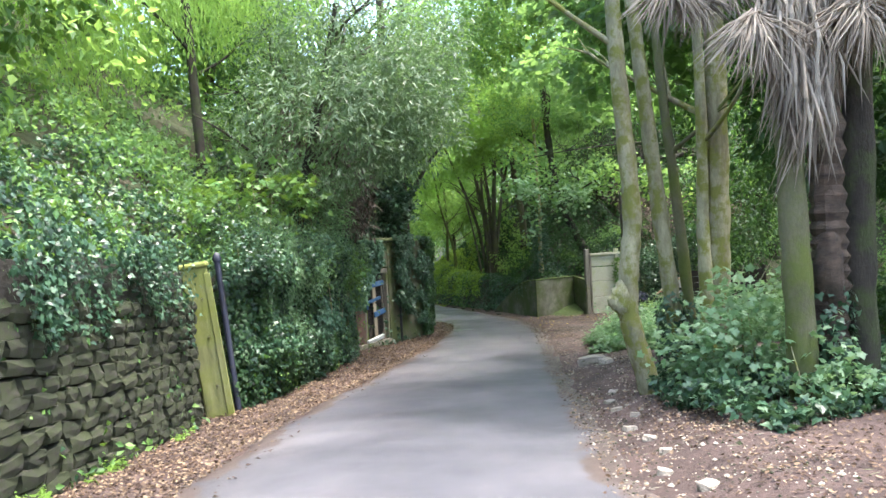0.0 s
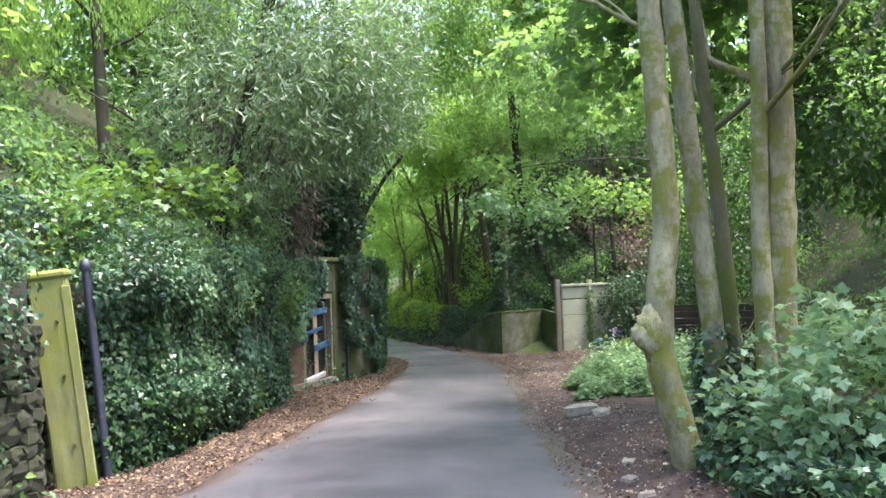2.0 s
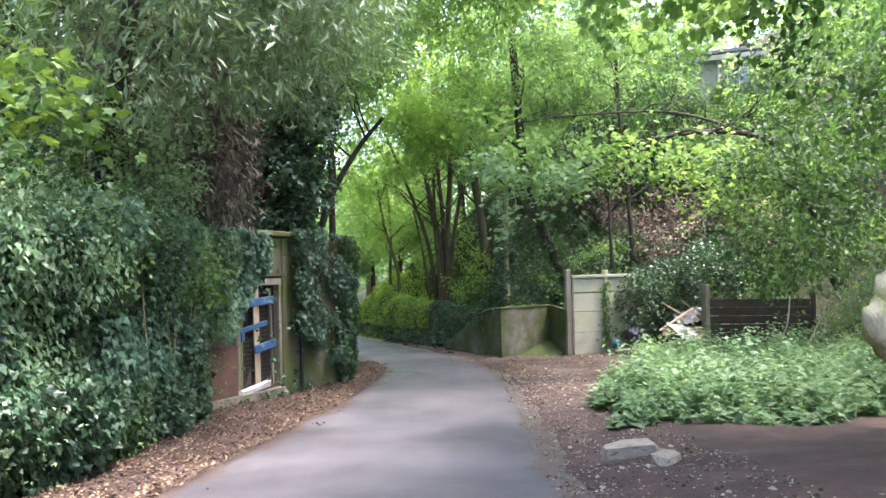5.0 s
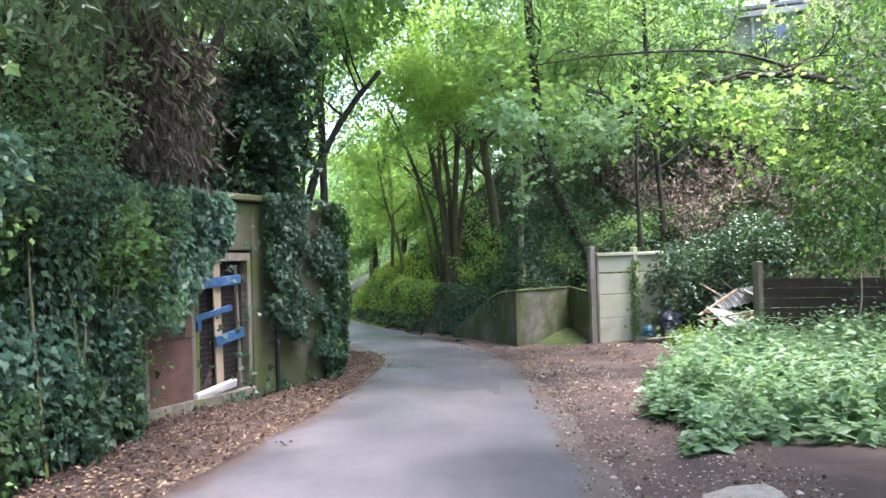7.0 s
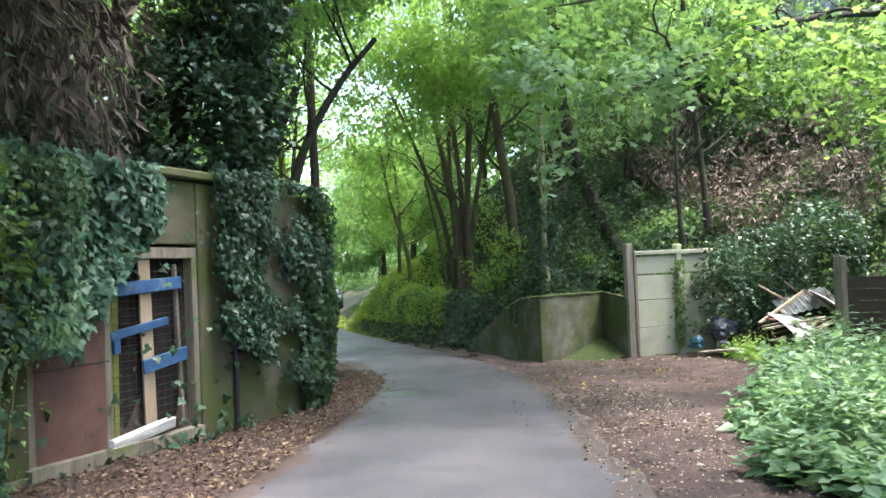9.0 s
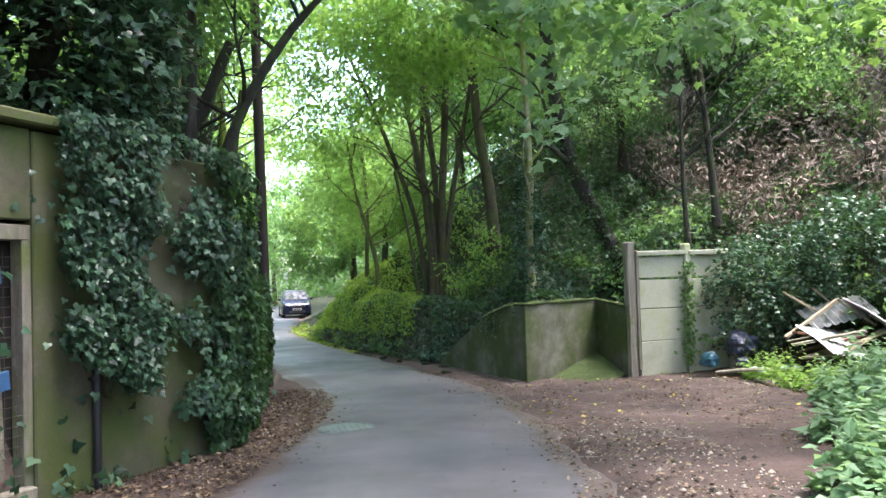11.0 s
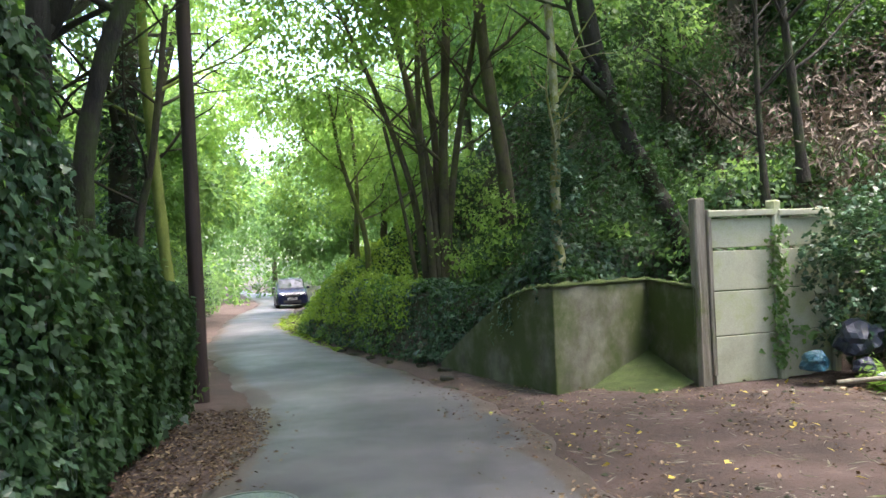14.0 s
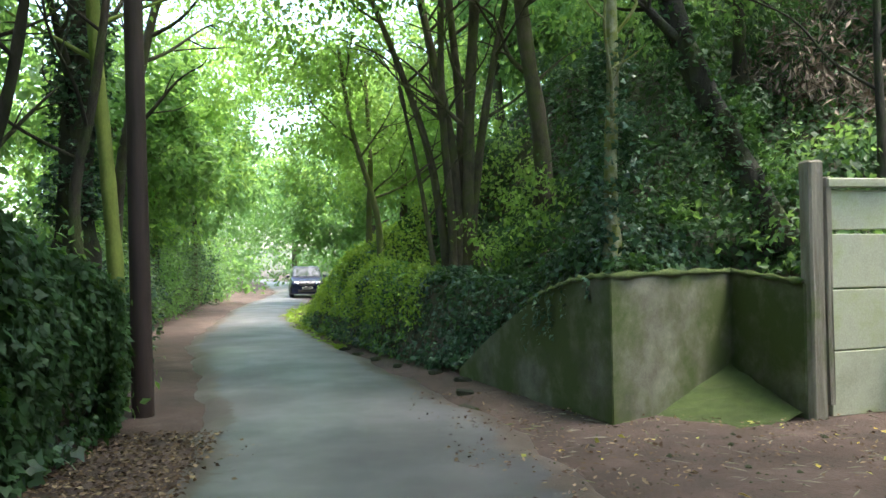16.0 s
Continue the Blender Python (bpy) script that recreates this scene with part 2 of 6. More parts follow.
def road_material():
    m, nt, b = nodes_of("worn_asphalt")
    base = ramp(nt, noise_fac(nt, 0.45, 6, 0.6), [(0.3, (0.046, 0.047, 0.055)), (0.5, (0.088, 0.086, 0.096)), (0.72, (0.15, 0.143, 0.152))])
    grit = noise_fac(nt, 110, 4, 0.75)
    base = mix(nt, 0.7, base, ramp(nt, grit, [(0.3, (0.45, 0.45, 0.45)), (0.7, (1.05, 1.05, 1.05))]), 'MULTIPLY')
    track = ramp(nt, noise_fac(nt, 1.0, 6, 0.65, (1.3, 0.12, 1)), [(0.45, (1, 1, 1)), (0.7, (1.25, 1.2, 1.15))])
    base = mix(nt, 0.8, base, track, 'MULTIPLY')
    edge = nt.nodes.new("ShaderNodeMath")
    edge.operation = 'MULTIPLY_ADD'
    nt.links.new(noise_fac(nt, 3.0, 7, 0.7), edge.inputs[0])
    edge.inputs[1].default_value = 1.3
    nt.links.new(plain_attr(nt, "edge"), edge.inputs[2])
    dirt = ramp(nt, noise_fac(nt, 30, 5, 0.7), [(0.3, (0.04, 0.031, 0.028)), (0.7, (0.1, 0.075, 0.065))])
    f = ramp(nt, edge.outputs[0], [(0.95, (0, 0, 0)), (1.25, (1, 1, 1))])
    nt.links.new(mix(nt, f, base, dirt), b.inputs["Base Color"])
    wet = ramp(nt, noise_fac(nt, 0.6, 6, 0.6), [(0.35, (0.38, 0.38, 0.38)), (0.65, (0.66, 0.66, 0.66))])
    nt.links.new(wet, b.inputs["Roughness"])
    bump(nt, b, grit, 0.5, 0.006)
    return m


def ground_material():
    m, nt, b = nodes_of("soil")
    fine = noise_fac(nt, 34, 6, 0.75)
    soil = ramp(nt, noise_fac(nt, 1.3, 6, 0.65), [(0.3, (0.043, 0.028, 0.025)), (0.55, (0.09, 0.06, 0.052)), (0.75, (0.16, 0.112, 0.098))])
    soil = mix(nt, 0.75, soil, ramp(nt, fine, [(0.3, (0.4, 0.4, 0.4)), (0.72, (1.15, 1.1, 1.05))]), 'MULTIPLY')
    humus = ramp(nt, noise_fac(nt, 2.2, 6, 0.7), [(0.3, (0.022, 0.028, 0.012)), (0.5, (0.045, 0.06, 0.02)), (0.62, (0.075, 0.06, 0.04)), (0.8, (0.12, 0.085, 0.06))])
    humus = mix(nt, 0.7, humus, ramp(nt, fine, [(0.3, (0.35, 0.35, 0.35)), (0.7, (1.1, 1.1, 1.1))]), 'MULTIPLY')
    nt.links.new(mix(nt, plain_attr(nt, "hill"), soil, humus), b.inputs["Base Color"])
    b.inputs["Roughness"].default_value = 0.95
    bump(nt, b, fine, 0.9, 0.03)
    return m


ASPHALT, SOIL = road_material(), ground_material()

# ---- mesh helpers ----
rng = np.random.default_rng(7)


def mesh_of(name, verts, faces, material, smooth=False):
    me = bpy.data.meshes.new(name)
    v = np.asarray(verts, dtype=np.float32)
    f = np.asarray(faces, dtype=np.int32)
    me.vertices.add(len(v))
    me.vertices.foreach_set("co", v.ravel())
    k = f.shape[1]
    me.loops.add(f.size)
    me.loops.foreach_set("vertex_index", f.ravel())
    me.polygons.add(len(f))
    me.polygons.foreach_set("loop_start", np.arange(0, f.size, k, dtype=np.int32))
    me.polygons.foreach_set("use_smooth", np.full(len(f), smooth))
    me.update(calc_edges=True)
    me.materials.append(material)
    return me


def part(name, bm, material, parent=None, label="", smooth=False):
    """Links a bmesh (or a ready mesh) as one mesh object under a thing or a part."""
    if isinstance(bm, bpy.types.Mesh):
        me = bm
    else:
        me = bpy.data.meshes.new(name)
        bm.to_mesh(me)
        bm.free()
        me.materials.append(material)
        if smooth:
            me.polygons.foreach_set("use_smooth", np.full(len(me.polygons), True))
    ob = new(name, me)
    if parent is not None:
        ob.parent = parent
    if label:
        ob["label"] = label
    return ob


def thing(name, at=(0, 0, 0), rz=0, label="", category="", group="", kind=""):
    ob = new(name)
    ob.matrix_world = pose(*at, 0, 0, rz)
    return tagged(ob, label, category, group, kind)


def box(size, at=(0, 0, 0), turn=None, bevel=0.006, rough=0.0, cuts=0):
    """A bevelled block; rough pushes its corners about a little."""
    bm = bmesh.new()
    bmesh.ops.create_cube(bm, size=1)
    bmesh.ops.scale(bm, vec=size, verts=bm.verts)
    if cuts:
        bmesh.ops.subdivide_edges(bm, edges=bm.edges[:], cuts=cuts, use_grid_fill=True)
    if bevel:
        sharp = [e for e in bm.edges if len(e.link_faces) == 2 and e.calc_face_angle() > 0.5]
        bmesh.ops.bevel(bm, geom=sharp, offset=bevel, segments=1, affect='EDGES')
    if rough:
        for v in bm.verts:
            v.co += Vector([random.uniform(-rough, rough) for _ in range(3)])
    m = Matrix.Translation(at)
    if turn is not None:
        m = m @ Euler([radians(a) for a in turn]).to_matrix().to_4x4()
    bmesh.ops.transform(bm, matrix=m, verts=bm.verts)
    return bm


def tube(points, radii, sides=10, wobble=0.0, closed=True):
    """Vertices and quads of a tapered tube along points."""
    p = np.array(points, float)
    r = np.array(radii, float)
    n = len(p)
    d = np.gradient(p, axis=0)
    d /= np.linalg.norm(d, axis=1)[:, None] + 1e-9
    if np.abs(d[:, 2]).mean() > 0.6:
        ref = np.tile([[1.0, 0, 0]], (n, 1))
    else:
        ref = np.tile([[0.0, 0, 1.0]], (n, 1))
    a = np.cross(d, ref)
    a /= np.linalg.norm(a, axis=1)[:, None] + 1e-9
    b = np.cross(d, a)
    ang = np.arange(sides) / sides * 2 * math.pi
    rr = r[:, None] * (1 + wobble * (np.sin(ang * 3 + rng.uniform(0, 6))[None] * 0.5 + rng.uniform(-0.5, 0.5, (n, sides))))
    v = p[:, None] + rr[..., None] * (np.cos(ang)[None, :, None] * a[:, None] + np.sin(ang)[None, :, None] * b[:, None])
    v = v.reshape(-1, 3)
    i, j = np.meshgrid(np.arange(n - 1), np.arange(sides), indexing="ij")
    k = (j + 1) % sides
    f = np.stack([i * sides + j, i * sides + k, (i + 1) * sides + k, (i + 1) * sides + j], -1).reshape(-1, 4)
    return v, f


def join(pieces):
    vs, fs, o = [], [], 0
    for v, f in pieces:
        vs.append(v)
        fs.append(f + o)
        o += len(v)
    return np.concatenate(vs), np.concatenate(fs)


def smooth_path(points, per=6):
    """Catmull-Rom through the points."""
    p = np.array(points, float)
    q = np.vstack([2 * p[0] - p[1], p, 2 * p[-1] - p[-2]])
    out = []
    for i in range(1, len(q) - 2):
        for t in np.linspace(0, 1, per, endpoint=False):
            a, b, c, d = q[i - 1], q[i], q[i + 1], q[i + 2]
            out.append(0.5 * (2 * b + (c - a) * t + (2 * a - 5 * b + 4 * c - d) * t * t + (3 * b - a - 3 * c + d) * t ** 3))
    out.append(p[-1])
    return np.array(out)


LEAF = {
    "ovate": ([(0, 0, 0), (0.3, 0.38, 0.07), (0, 1, -0.06), (-0.3, 0.38, 0.07)], [(0, 1, 2), (0, 2, 3)]),
    "narrow": ([(0, 0, 0), (0.14, 0.45, 0.03), (0, 1, -0.08), (-0.14, 0.45, 0.03)], [(0, 1, 2), (0, 2, 3)]),
    "ivy": ([(0, 0.1, 0.04), (0.3, -0.12, 0), (0.52, 0.22, 0), (0.26, 0.45, 0.03), (0, 0.95, -0.05), (-0.26, 0.45, 0.03), (-0.52, 0.22, 0), (-0.3, -0.12, 0)],
            [(0, 1, 2), (0, 2, 3), (0, 3, 4), (0, 4, 5), (0, 5, 6), (0, 6, 7)]),
    "maple": ([(0, 0.1, 0.03), (0.38, -0.1, -0.03), (0.38, 0.17, 0.02), (0.62, 0.45, -0.06), (0.34, 0.56, 0.02), (0, 1.0, -0.1), (-0.34, 0.56, 0.02), (-0.62, 0.45, -0.06), (-0.38, 0.17, 0.02), (-0.38, -0.1, -0.03)],
              [(0, 1, 2), (0, 2, 3), (0, 3, 4), (0, 4, 5), (0, 5, 6), (0, 6, 7), (0, 7, 8), (0, 8, 9)]),
    "frond": ([(0.008, 0, 0), (0.016, 0.45, 0.05), (0, 1, -0.16), (-0.016, 0.45, 0.05), (-0.008, 0, 0), (0, 0.45, 0.065)], [(0, 1, 5), (0, 5, 4), (4, 5, 3), (1, 2, 5), (5, 2, 3)]),
    "blade": ([(0.007, 0, 0), (0.008, 0.5, 0.0), (0, 1, -0.1), (-0.008, 0.5, 0.0), (-0.007, 0, 0)], [(0, 1, 3), (0, 3, 4), (1, 2, 3)]),
}


def unit(a):
    return a / (np.linalg.norm(a, axis=-1, keepdims=True) + 1e-9)


def leaves(name, P, tip, up, size, shape, material, parent=None, label=""):
    """One mesh of many leaves: at P, pointing to tip, the blade's upper side towards up."""
    tv, tf = LEAF[shape]
    tv, tf = np.array(tv, float), np.array(tf)
    tip = unit(tip)
    side = unit(np.cross(tip, up))
    nor = np.cross(side, tip)
    size = np.broadcast_to(size, (len(P),))[:, None, None]
    v = P[:, None] + size * (tv[None, :, 0:1] * side[:, None] + tv[None, :, 1:2] * tip[:, None] + tv[None, :, 2:3] * nor[:, None])
    f = tf[None] + (np.arange(len(P)) * len(tv))[:, None, None]
    return part(name, mesh_of(name, v.reshape(-1, 3), f.reshape(-1, 3), material), material, parent, label)


def wav(P, s=1.0, ph=0.0):
    """A cheap smooth noise of about -1 to 1."""
    x, y, z = (P * s).T
    return (np.sin(x * 1.7 + 1.3 * np.sin(y * 1.1 + ph) + ph) + np.sin(y * 1.9 + 1.1 * np.sin(z * 1.3 + ph * 2) + 2.1) + np.sin(z * 2.3 + 1.2 * np.sin(x * 1.5 - ph) + 4.2)
            + 0.6 * np.sin(x * 4.1 + z * 3.3 + ph) + 0.6 * np.sin(y * 4.7 - x * 2.9)) / 3.4


def crown(name, blobs, count, size, shape, material, parent=None, label="", per=9, length=0.45, flat=0.7, droop=0.25, gap=-0.15, shell=0.55, seed=1):
    """Leaves on twigs, clumped round ellipsoids (x, y, z, rx, ry, rz), with gaps between the clumps."""
    r = np.random.default_rng(seed)
    B = np.array(blobs, float)
    w = (B[:, 3] * B[:, 4] + B[:, 4] * B[:, 5] + B[:, 3] * B[:, 5])
    n = int(count / per)
    k = r.choice(len(B), n * 3, p=w / w.sum())
    d = unit(r.normal(size=(n * 3, 3)))
    rad = shell + (1.08 - shell) * r.random((n * 3, 1)) ** 0.6
    T = B[k, :3] + d * rad * B[k, 3:]
    keep = (wav(T, 1.6, seed) + r.normal(0, 0.25, len(T))) > gap
    T, d = T[keep][:n], d[keep][:n]
    way = unit(d + r.normal(0, 0.6, d.shape) + np.array([0, 0, -droop]))
    s = r.random((len(T), per)) * length
    P = (T[:, None] + way[:, None] * s[..., None] + r.normal(0, 0.05 + 0.12 * length, (len(T), per, 3))).reshape(-1, 3)
    way = np.repeat(way, per, 0)
    tip = unit(way + r.normal(0, 0.7, way.shape) + np.array([0, 0, -droop]))
    up = unit(np.array([0, 0, 1.0]) * flat + (1 - flat) * np.repeat(d, per, 0) + r.normal(0, 0.35, way.shape))
    return leaves(name, P, tip, up, size * r.uniform(0.55, 1.25, len(P)), shape, material, parent, label)

# ---- the lie of the land ----
GY = [-400, -60, -20, 0, 5, 9, 14, 19, 22, 26, 29, 33, 40, 60, 90, 400]
GZ = [6, 4.5, 1.6, 0.03, -0.42, -0.79, -1.19, -1.42, -1.53, -1.72, -1.87, -1.92, -2.0, -2.15, -2.3, -2.5]
ROAD_L = ([-60, 0, 7, 10.3, 12.9, 14.7, 16.5, 19.5, 22, 24, 26.4, 28.9, 34, 38, 53, 66, 90, 140], [-2.2, -2.4, -2.45, -2.3, -1.9, -1.5, -1.16, -0.55, -0.2, 0.05, 0.1, -0.3, -2.0, -3.5, -6.3, -7.5, -14, -34])
ROAD_R = ([-60, 0, 5.6, 8.1, 12, 14.3, 18, 22.5, 25, 27.5, 29, 31, 34.7, 38, 42, 46, 60, 90, 140], [1.0, 1.15, 1.3, 1.55, 1.9, 2.05, 2.4, 2.75, 2.8, 2.7, 2.5, 1.8, 0.5, -0.7, -2.05, -3.1, -4.6, -10.5, -30])
WALL_L = ([-60, 5, 7.4, 11.0, 11.4, 12.1, 12.5, 14.2, 17.3, 19.1, 23.4, 23.9, 24.8, 26.4, 27.9, 30, 35, 41, 59, 90, 140], [-3.95, -3.9, -3.85, -3.75, -4.05, -4.05, -3.66, -3.4, -2.85, -2.58, -0.6, -0.74, -0.82, -1.05, -1.28, -1.85, -4.1, -5.9, -8.9, -16, -37])
WALL_H = ([-60, 12, 18.6, 19.2, 22.6, 23.3, 25.0, 28, 30, 35, 60], [2.1, 2.1, 2.1, 2.7, 2.65, 2.1, 1.75, 1.45, 0.8, 0.4, 0.4])
HILL_R = np.array([(7, -60), (6.6, 0), (6.4, 10), (8.2, 16), (9.6, 20), (9.8, 26), (8.6, 29.8), (5.5, 29.5), (5.25, 30.7), (3.68, 29.4), (2.35, 32.4), (1.62, 33.2), (0.7, 35.2), (-0.4, 38), (-1.75, 42), (-2.85, 46), (-4.4, 60), (-10.2, 90), (-29, 140)], float)


def gz(y):
    return np.interp(y, GY, GZ)


def fall(x, y):
    """The upper lane falls a little towards the left-hand wall."""
    return -0.065 * np.clip(-0.8 - np.asarray(x, float), 0, 3.2) * np.clip((17 - np.asarray(y, float)) / 6, 0, 1)


def to_right_hill(x, y):
    """Signed distance to the foot of the right-hand hill; positive on the hill."""
    P = np.stack([x, y], -1)
    best = np.full(x.shape, 1e9)
    inside = np.zeros(x.shape, bool)
    poly = np.vstack([HILL_R, [(3000, 140), (3000, -60)]])
    for i in range(len(poly)):
        a, b = poly[i], poly[(i + 1) % len(poly)]
        if i < len(HILL_R) - 1:
            t = np.clip(((P - a) @ (b - a)) / ((b - a) @ (b - a)), 0, 1)
            best = np.minimum(best, np.linalg.norm(P - a - t[..., None] * (b - a), axis=-1))
        c = (a[1] > y) != (b[1] > y)
        inside ^= c & (x < (b[0] - a[0]) * (y - a[1]) / (b[1] - a[1] + 1e-12) + a[0])
    # points to the right of the line have the boundary on their left: odd crossings towards +x
    return np.where(inside, best, -best)


def sstep(t):
    t = np.clip(t, 0, 1)
    return t * t * (3 - 2 * t)


def height(x, y):
    """The ground's height; and how far it is hillside (0 to 1)."""
    x, y = np.asarray(x, float), np.asarray(y, float)
    z = gz(y) - 0.03 + fall(x, y)
    P = np.stack([x, y, 0 * x], -1).reshape(-1, 3)
    lump = wav(P, 0.7, 2.0).reshape(x.shape)
    fine = wav(P, 2.6, 5.0).reshape(x.shape)
    # verge beside the road
    off = np.maximum(np.interp(y, *ROAD_L) - x, x - np.interp(y, *ROAD_R))
    z = z + 0.05 * sstep(off / 0.5) + 0.025 * fine * sstep(off / 0.6)
    # low bank under the roadside trees
    kerb = x - np.interp(y, *ROAD_R) - 0.35
    z = z + (0.14 * sstep(kerb / 0.5) + 0.05 * np.clip(kerb - 0.5, 0, 5)) * sstep((17 - y) / 4)
    # left: retained hillside
    d = np.interp(y, *WALL_L) - x
    z = z + np.interp(y, *WALL_H) * sstep((d - 0.18) / 0.16)
    far = np.clip(d - 0.5, 0, None)
    slope_l = np.interp(y, [20, 30, 45, 70], [0.85, 0.6, 0.45, 0.15])
    z = z + slope_l * np.minimum(far, 9) + 0.12 * np.clip(far - 9, 0, 60) + 0.3 * lump * np.clip(far / 1.5, 0, 1)
    # right: hill behind walls and fence
    e = to_right_hill(x, y)
    rise = np.interp(y, [27, 28, 37, 40, 43, 47, 60, 80], [0.25, 1.0, 1.35, 1.15, 0.6, 0.2, 0.15, 0.1])
    slope_r = np.interp(y, [10, 20, 27, 31, 38, 43, 50, 65], [0.35, 0.45, 0.75, 1.0, 1.0, 0.8, 0.55, 0.3])
    far2 = np.clip(e - 0.4 - 1.5 * sstep((y - 31.8) / 1.5) * sstep((39 - y) / 2), 0, None)
    z = z + np.where(e > 0, rise * sstep(e / 0.75) + slope_r * np.minimum(far2, 16) + 0.1 * np.clip(far2 - 16, 0, 60) + 0.3 * lump * np.clip(far2 / 1.5, 0, 1), 0)
    hill = np.maximum(sstep((d - 0.1) / 0.3), sstep(e / 0.5))
    return z, hill


def hz(x, y):
    return float(height(np.array([x]), np.array([y]))[0][0])


def spaced(lo, hi, fine_lo, fine_hi, step):
    """Coordinates that are dense between fine_lo and fine_hi and widen outwards."""
    a = list(np.arange(fine_lo, fine_hi, step))
    s, c = step, fine_hi
    while c < hi:
        a.append(c)
        s *= 1.25
        c += s
    a.append(hi)
    s, c = step, fine_lo
    out = []
    while c > lo:
        s *= 1.25
        c -= s
        out.append(max(c, lo))
    return np.array(out[::-1] + a)


gx, gy_ = spaced(-2500, 2500, -9, 13, 0.14), spaced(-2500, 2500, -3, 48, 0.2)
X, Y = np.meshgrid(gx, gy_, indexing="ij")
Z, HILLY = height(X, Y)
ni, nj = X.shape
I, J = np.meshgrid(np.arange(ni - 1), np.arange(nj - 1), indexing="ij")
quads = np.stack([I * nj + J, (I + 1) * nj + J, (I + 1) * nj + J + 1, I * nj + J + 1], -1).reshape(-1, 4)
me = mesh_of("ground", np.stack([X, Y, Z], -1).reshape(-1, 3), quads, SOIL, True)
me.attributes.new("hill", 'FLOAT', 'POINT').data.foreach_set("value", HILLY.ravel().astype(np.float32))
ground = tagged(new("ground", me), "brown soil and wooded hillside with leaf litter", "ground", kind="structure")

# road: one strip with a light camber
ys = np.concatenate([np.arange(-40, 50, 0.4), np.arange(50, 138, 1.5)])
us = np.linspace(0, 1, 15)
XL, XR = np.interp(ys, *ROAD_L), np.interp(ys, *ROAD_R)
for _ in range(6):
    XL[1:-1] = (XL[:-2] + 2 * XL[1:-1] + XL[2:]) / 4
    XR[1:-1] = (XR[:-2] + 2 * XR[1:-1] + XR[2:]) / 4
rag = lambda s: 0.07 * np.sin(ys * 2.3 + s) + 0.05 * np.sin(ys * 5.1 + 2 * s)
XL, XR = XL - 0.12 + rag(1), XR + 0.15 + rag(3)
RX = XL[:, None] + (XR - XL)[:, None] * us[None]
RY = np.repeat(ys[:, None], len(us), 1)
RZ = gz(RY) + fall(RX, RY) + 0.012 + 0.035 * (1 - (2 * us[None] - 1) ** 2) - 0.05 * (np.abs(2 * us[None] - 1) > 0.99)
I, J = np.meshgrid(np.arange(len(ys) - 1), np.arange(len(us) - 1), indexing="ij")
k = len(us)
me = mesh_of("road", np.stack([RX, RY, RZ], -1).reshape(-1, 3), np.stack([I * k + J, I * k + J + 1, (I + 1) * k + J + 1, (I + 1) * k + J], -1).reshape(-1, 4), ASPHALT, True)
rim = np.minimum(us[None] * (XR - XL)[:, None], (1 - us[None]) * (XR - XL)[:, None])
me.attributes.new("edge", 'FLOAT', 'POINT').data.foreach_set("value", np.clip(1 - rim / 0.5, 0, 1).ravel().astype(np.float32))
road = tagged(new("road", me), "narrow worn grey asphalt lane with dirty edges", "road", kind="structure")


# ---- left: rubble retaining wall ----
def wall_point(y, out=0.0):
    """A point of the wall's foot line and its outward normal."""
    a, b = np.interp(y - 0.3, *WALL_L), np.interp(y + 0.3, *WALL_L)
    n = np.array([0.6, -(b - a)])
    n /= np.linalg.norm(n)
    return np.interp(y, *WALL_L) + out * n[0], y + out * n[1], n


def wall_strip(name, y0, y1, step, top_of, thick, material, label):
    ys_ = np.arange(y0, y1 + 1e-6, step)
    v, f = [], []
    for y in ys_:
        ax, ay, n = wall_point(y)
        zt = gz(y) + top_of(y)
        for (o, z) in ((0, gz(y) - 0.4), (0, zt), (-thick, zt), (-thick, gz(y) - 0.4)):
            v.append((ax + o * n[0], ay + o * n[1], z))
    m = len(ys_)
    for i in range(m - 1):
        for j in range(4):
            k2 = (j + 1) % 4
            f.append((i * 4 + j, (i + 1) * 4 + j, (i + 1) * 4 + k2, i * 4 + k2))
    f.append((0, 1, 2, 3))
    f.append(((m - 1) * 4 + 3, (m - 1) * 4 + 2, (m - 1) * 4 + 1, (m - 1) * 4))
    return tagged(part(name, mesh_of(name, v, f, material), material), label, "wall", kind="structure")


wall_west = wall_strip("wall_west", -14, 18.6, 0.4, lambda y: 2.08 + 0.06 * math.sin(y * 1.7), 0.4, MORTAR, "old rubble stone retaining wall, mossy and overgrown with ivy")
wall_corner = wall_strip("wall_corner", 23.42, 28.2, 0.35, lambda y: float(np.interp(y, *WALL_H)) - 0.02, 0.4, RENDER, "mossy rendered wall covered in dark ivy at the bend")

# ---- the old building front with the boarded doorway ----
FS = 1.06
F0, FU, FN = np.array([-2.58, 19.1]), np.array([0.42, 0.9075]), np.array([0.9075, -0.42])
front_m = Matrix(((FU[0], -FN[0], 0, F0[0]), (FU[1], -FN[1], 0, F0[1]), (0, 0, 1, -0.027), (0, 0, 0, 1))) @ Matrix.Scale(FS, 4)  # x along, y into the wall, z up


def on_front(ob):
    ob.matrix_world = front_m
    return ob


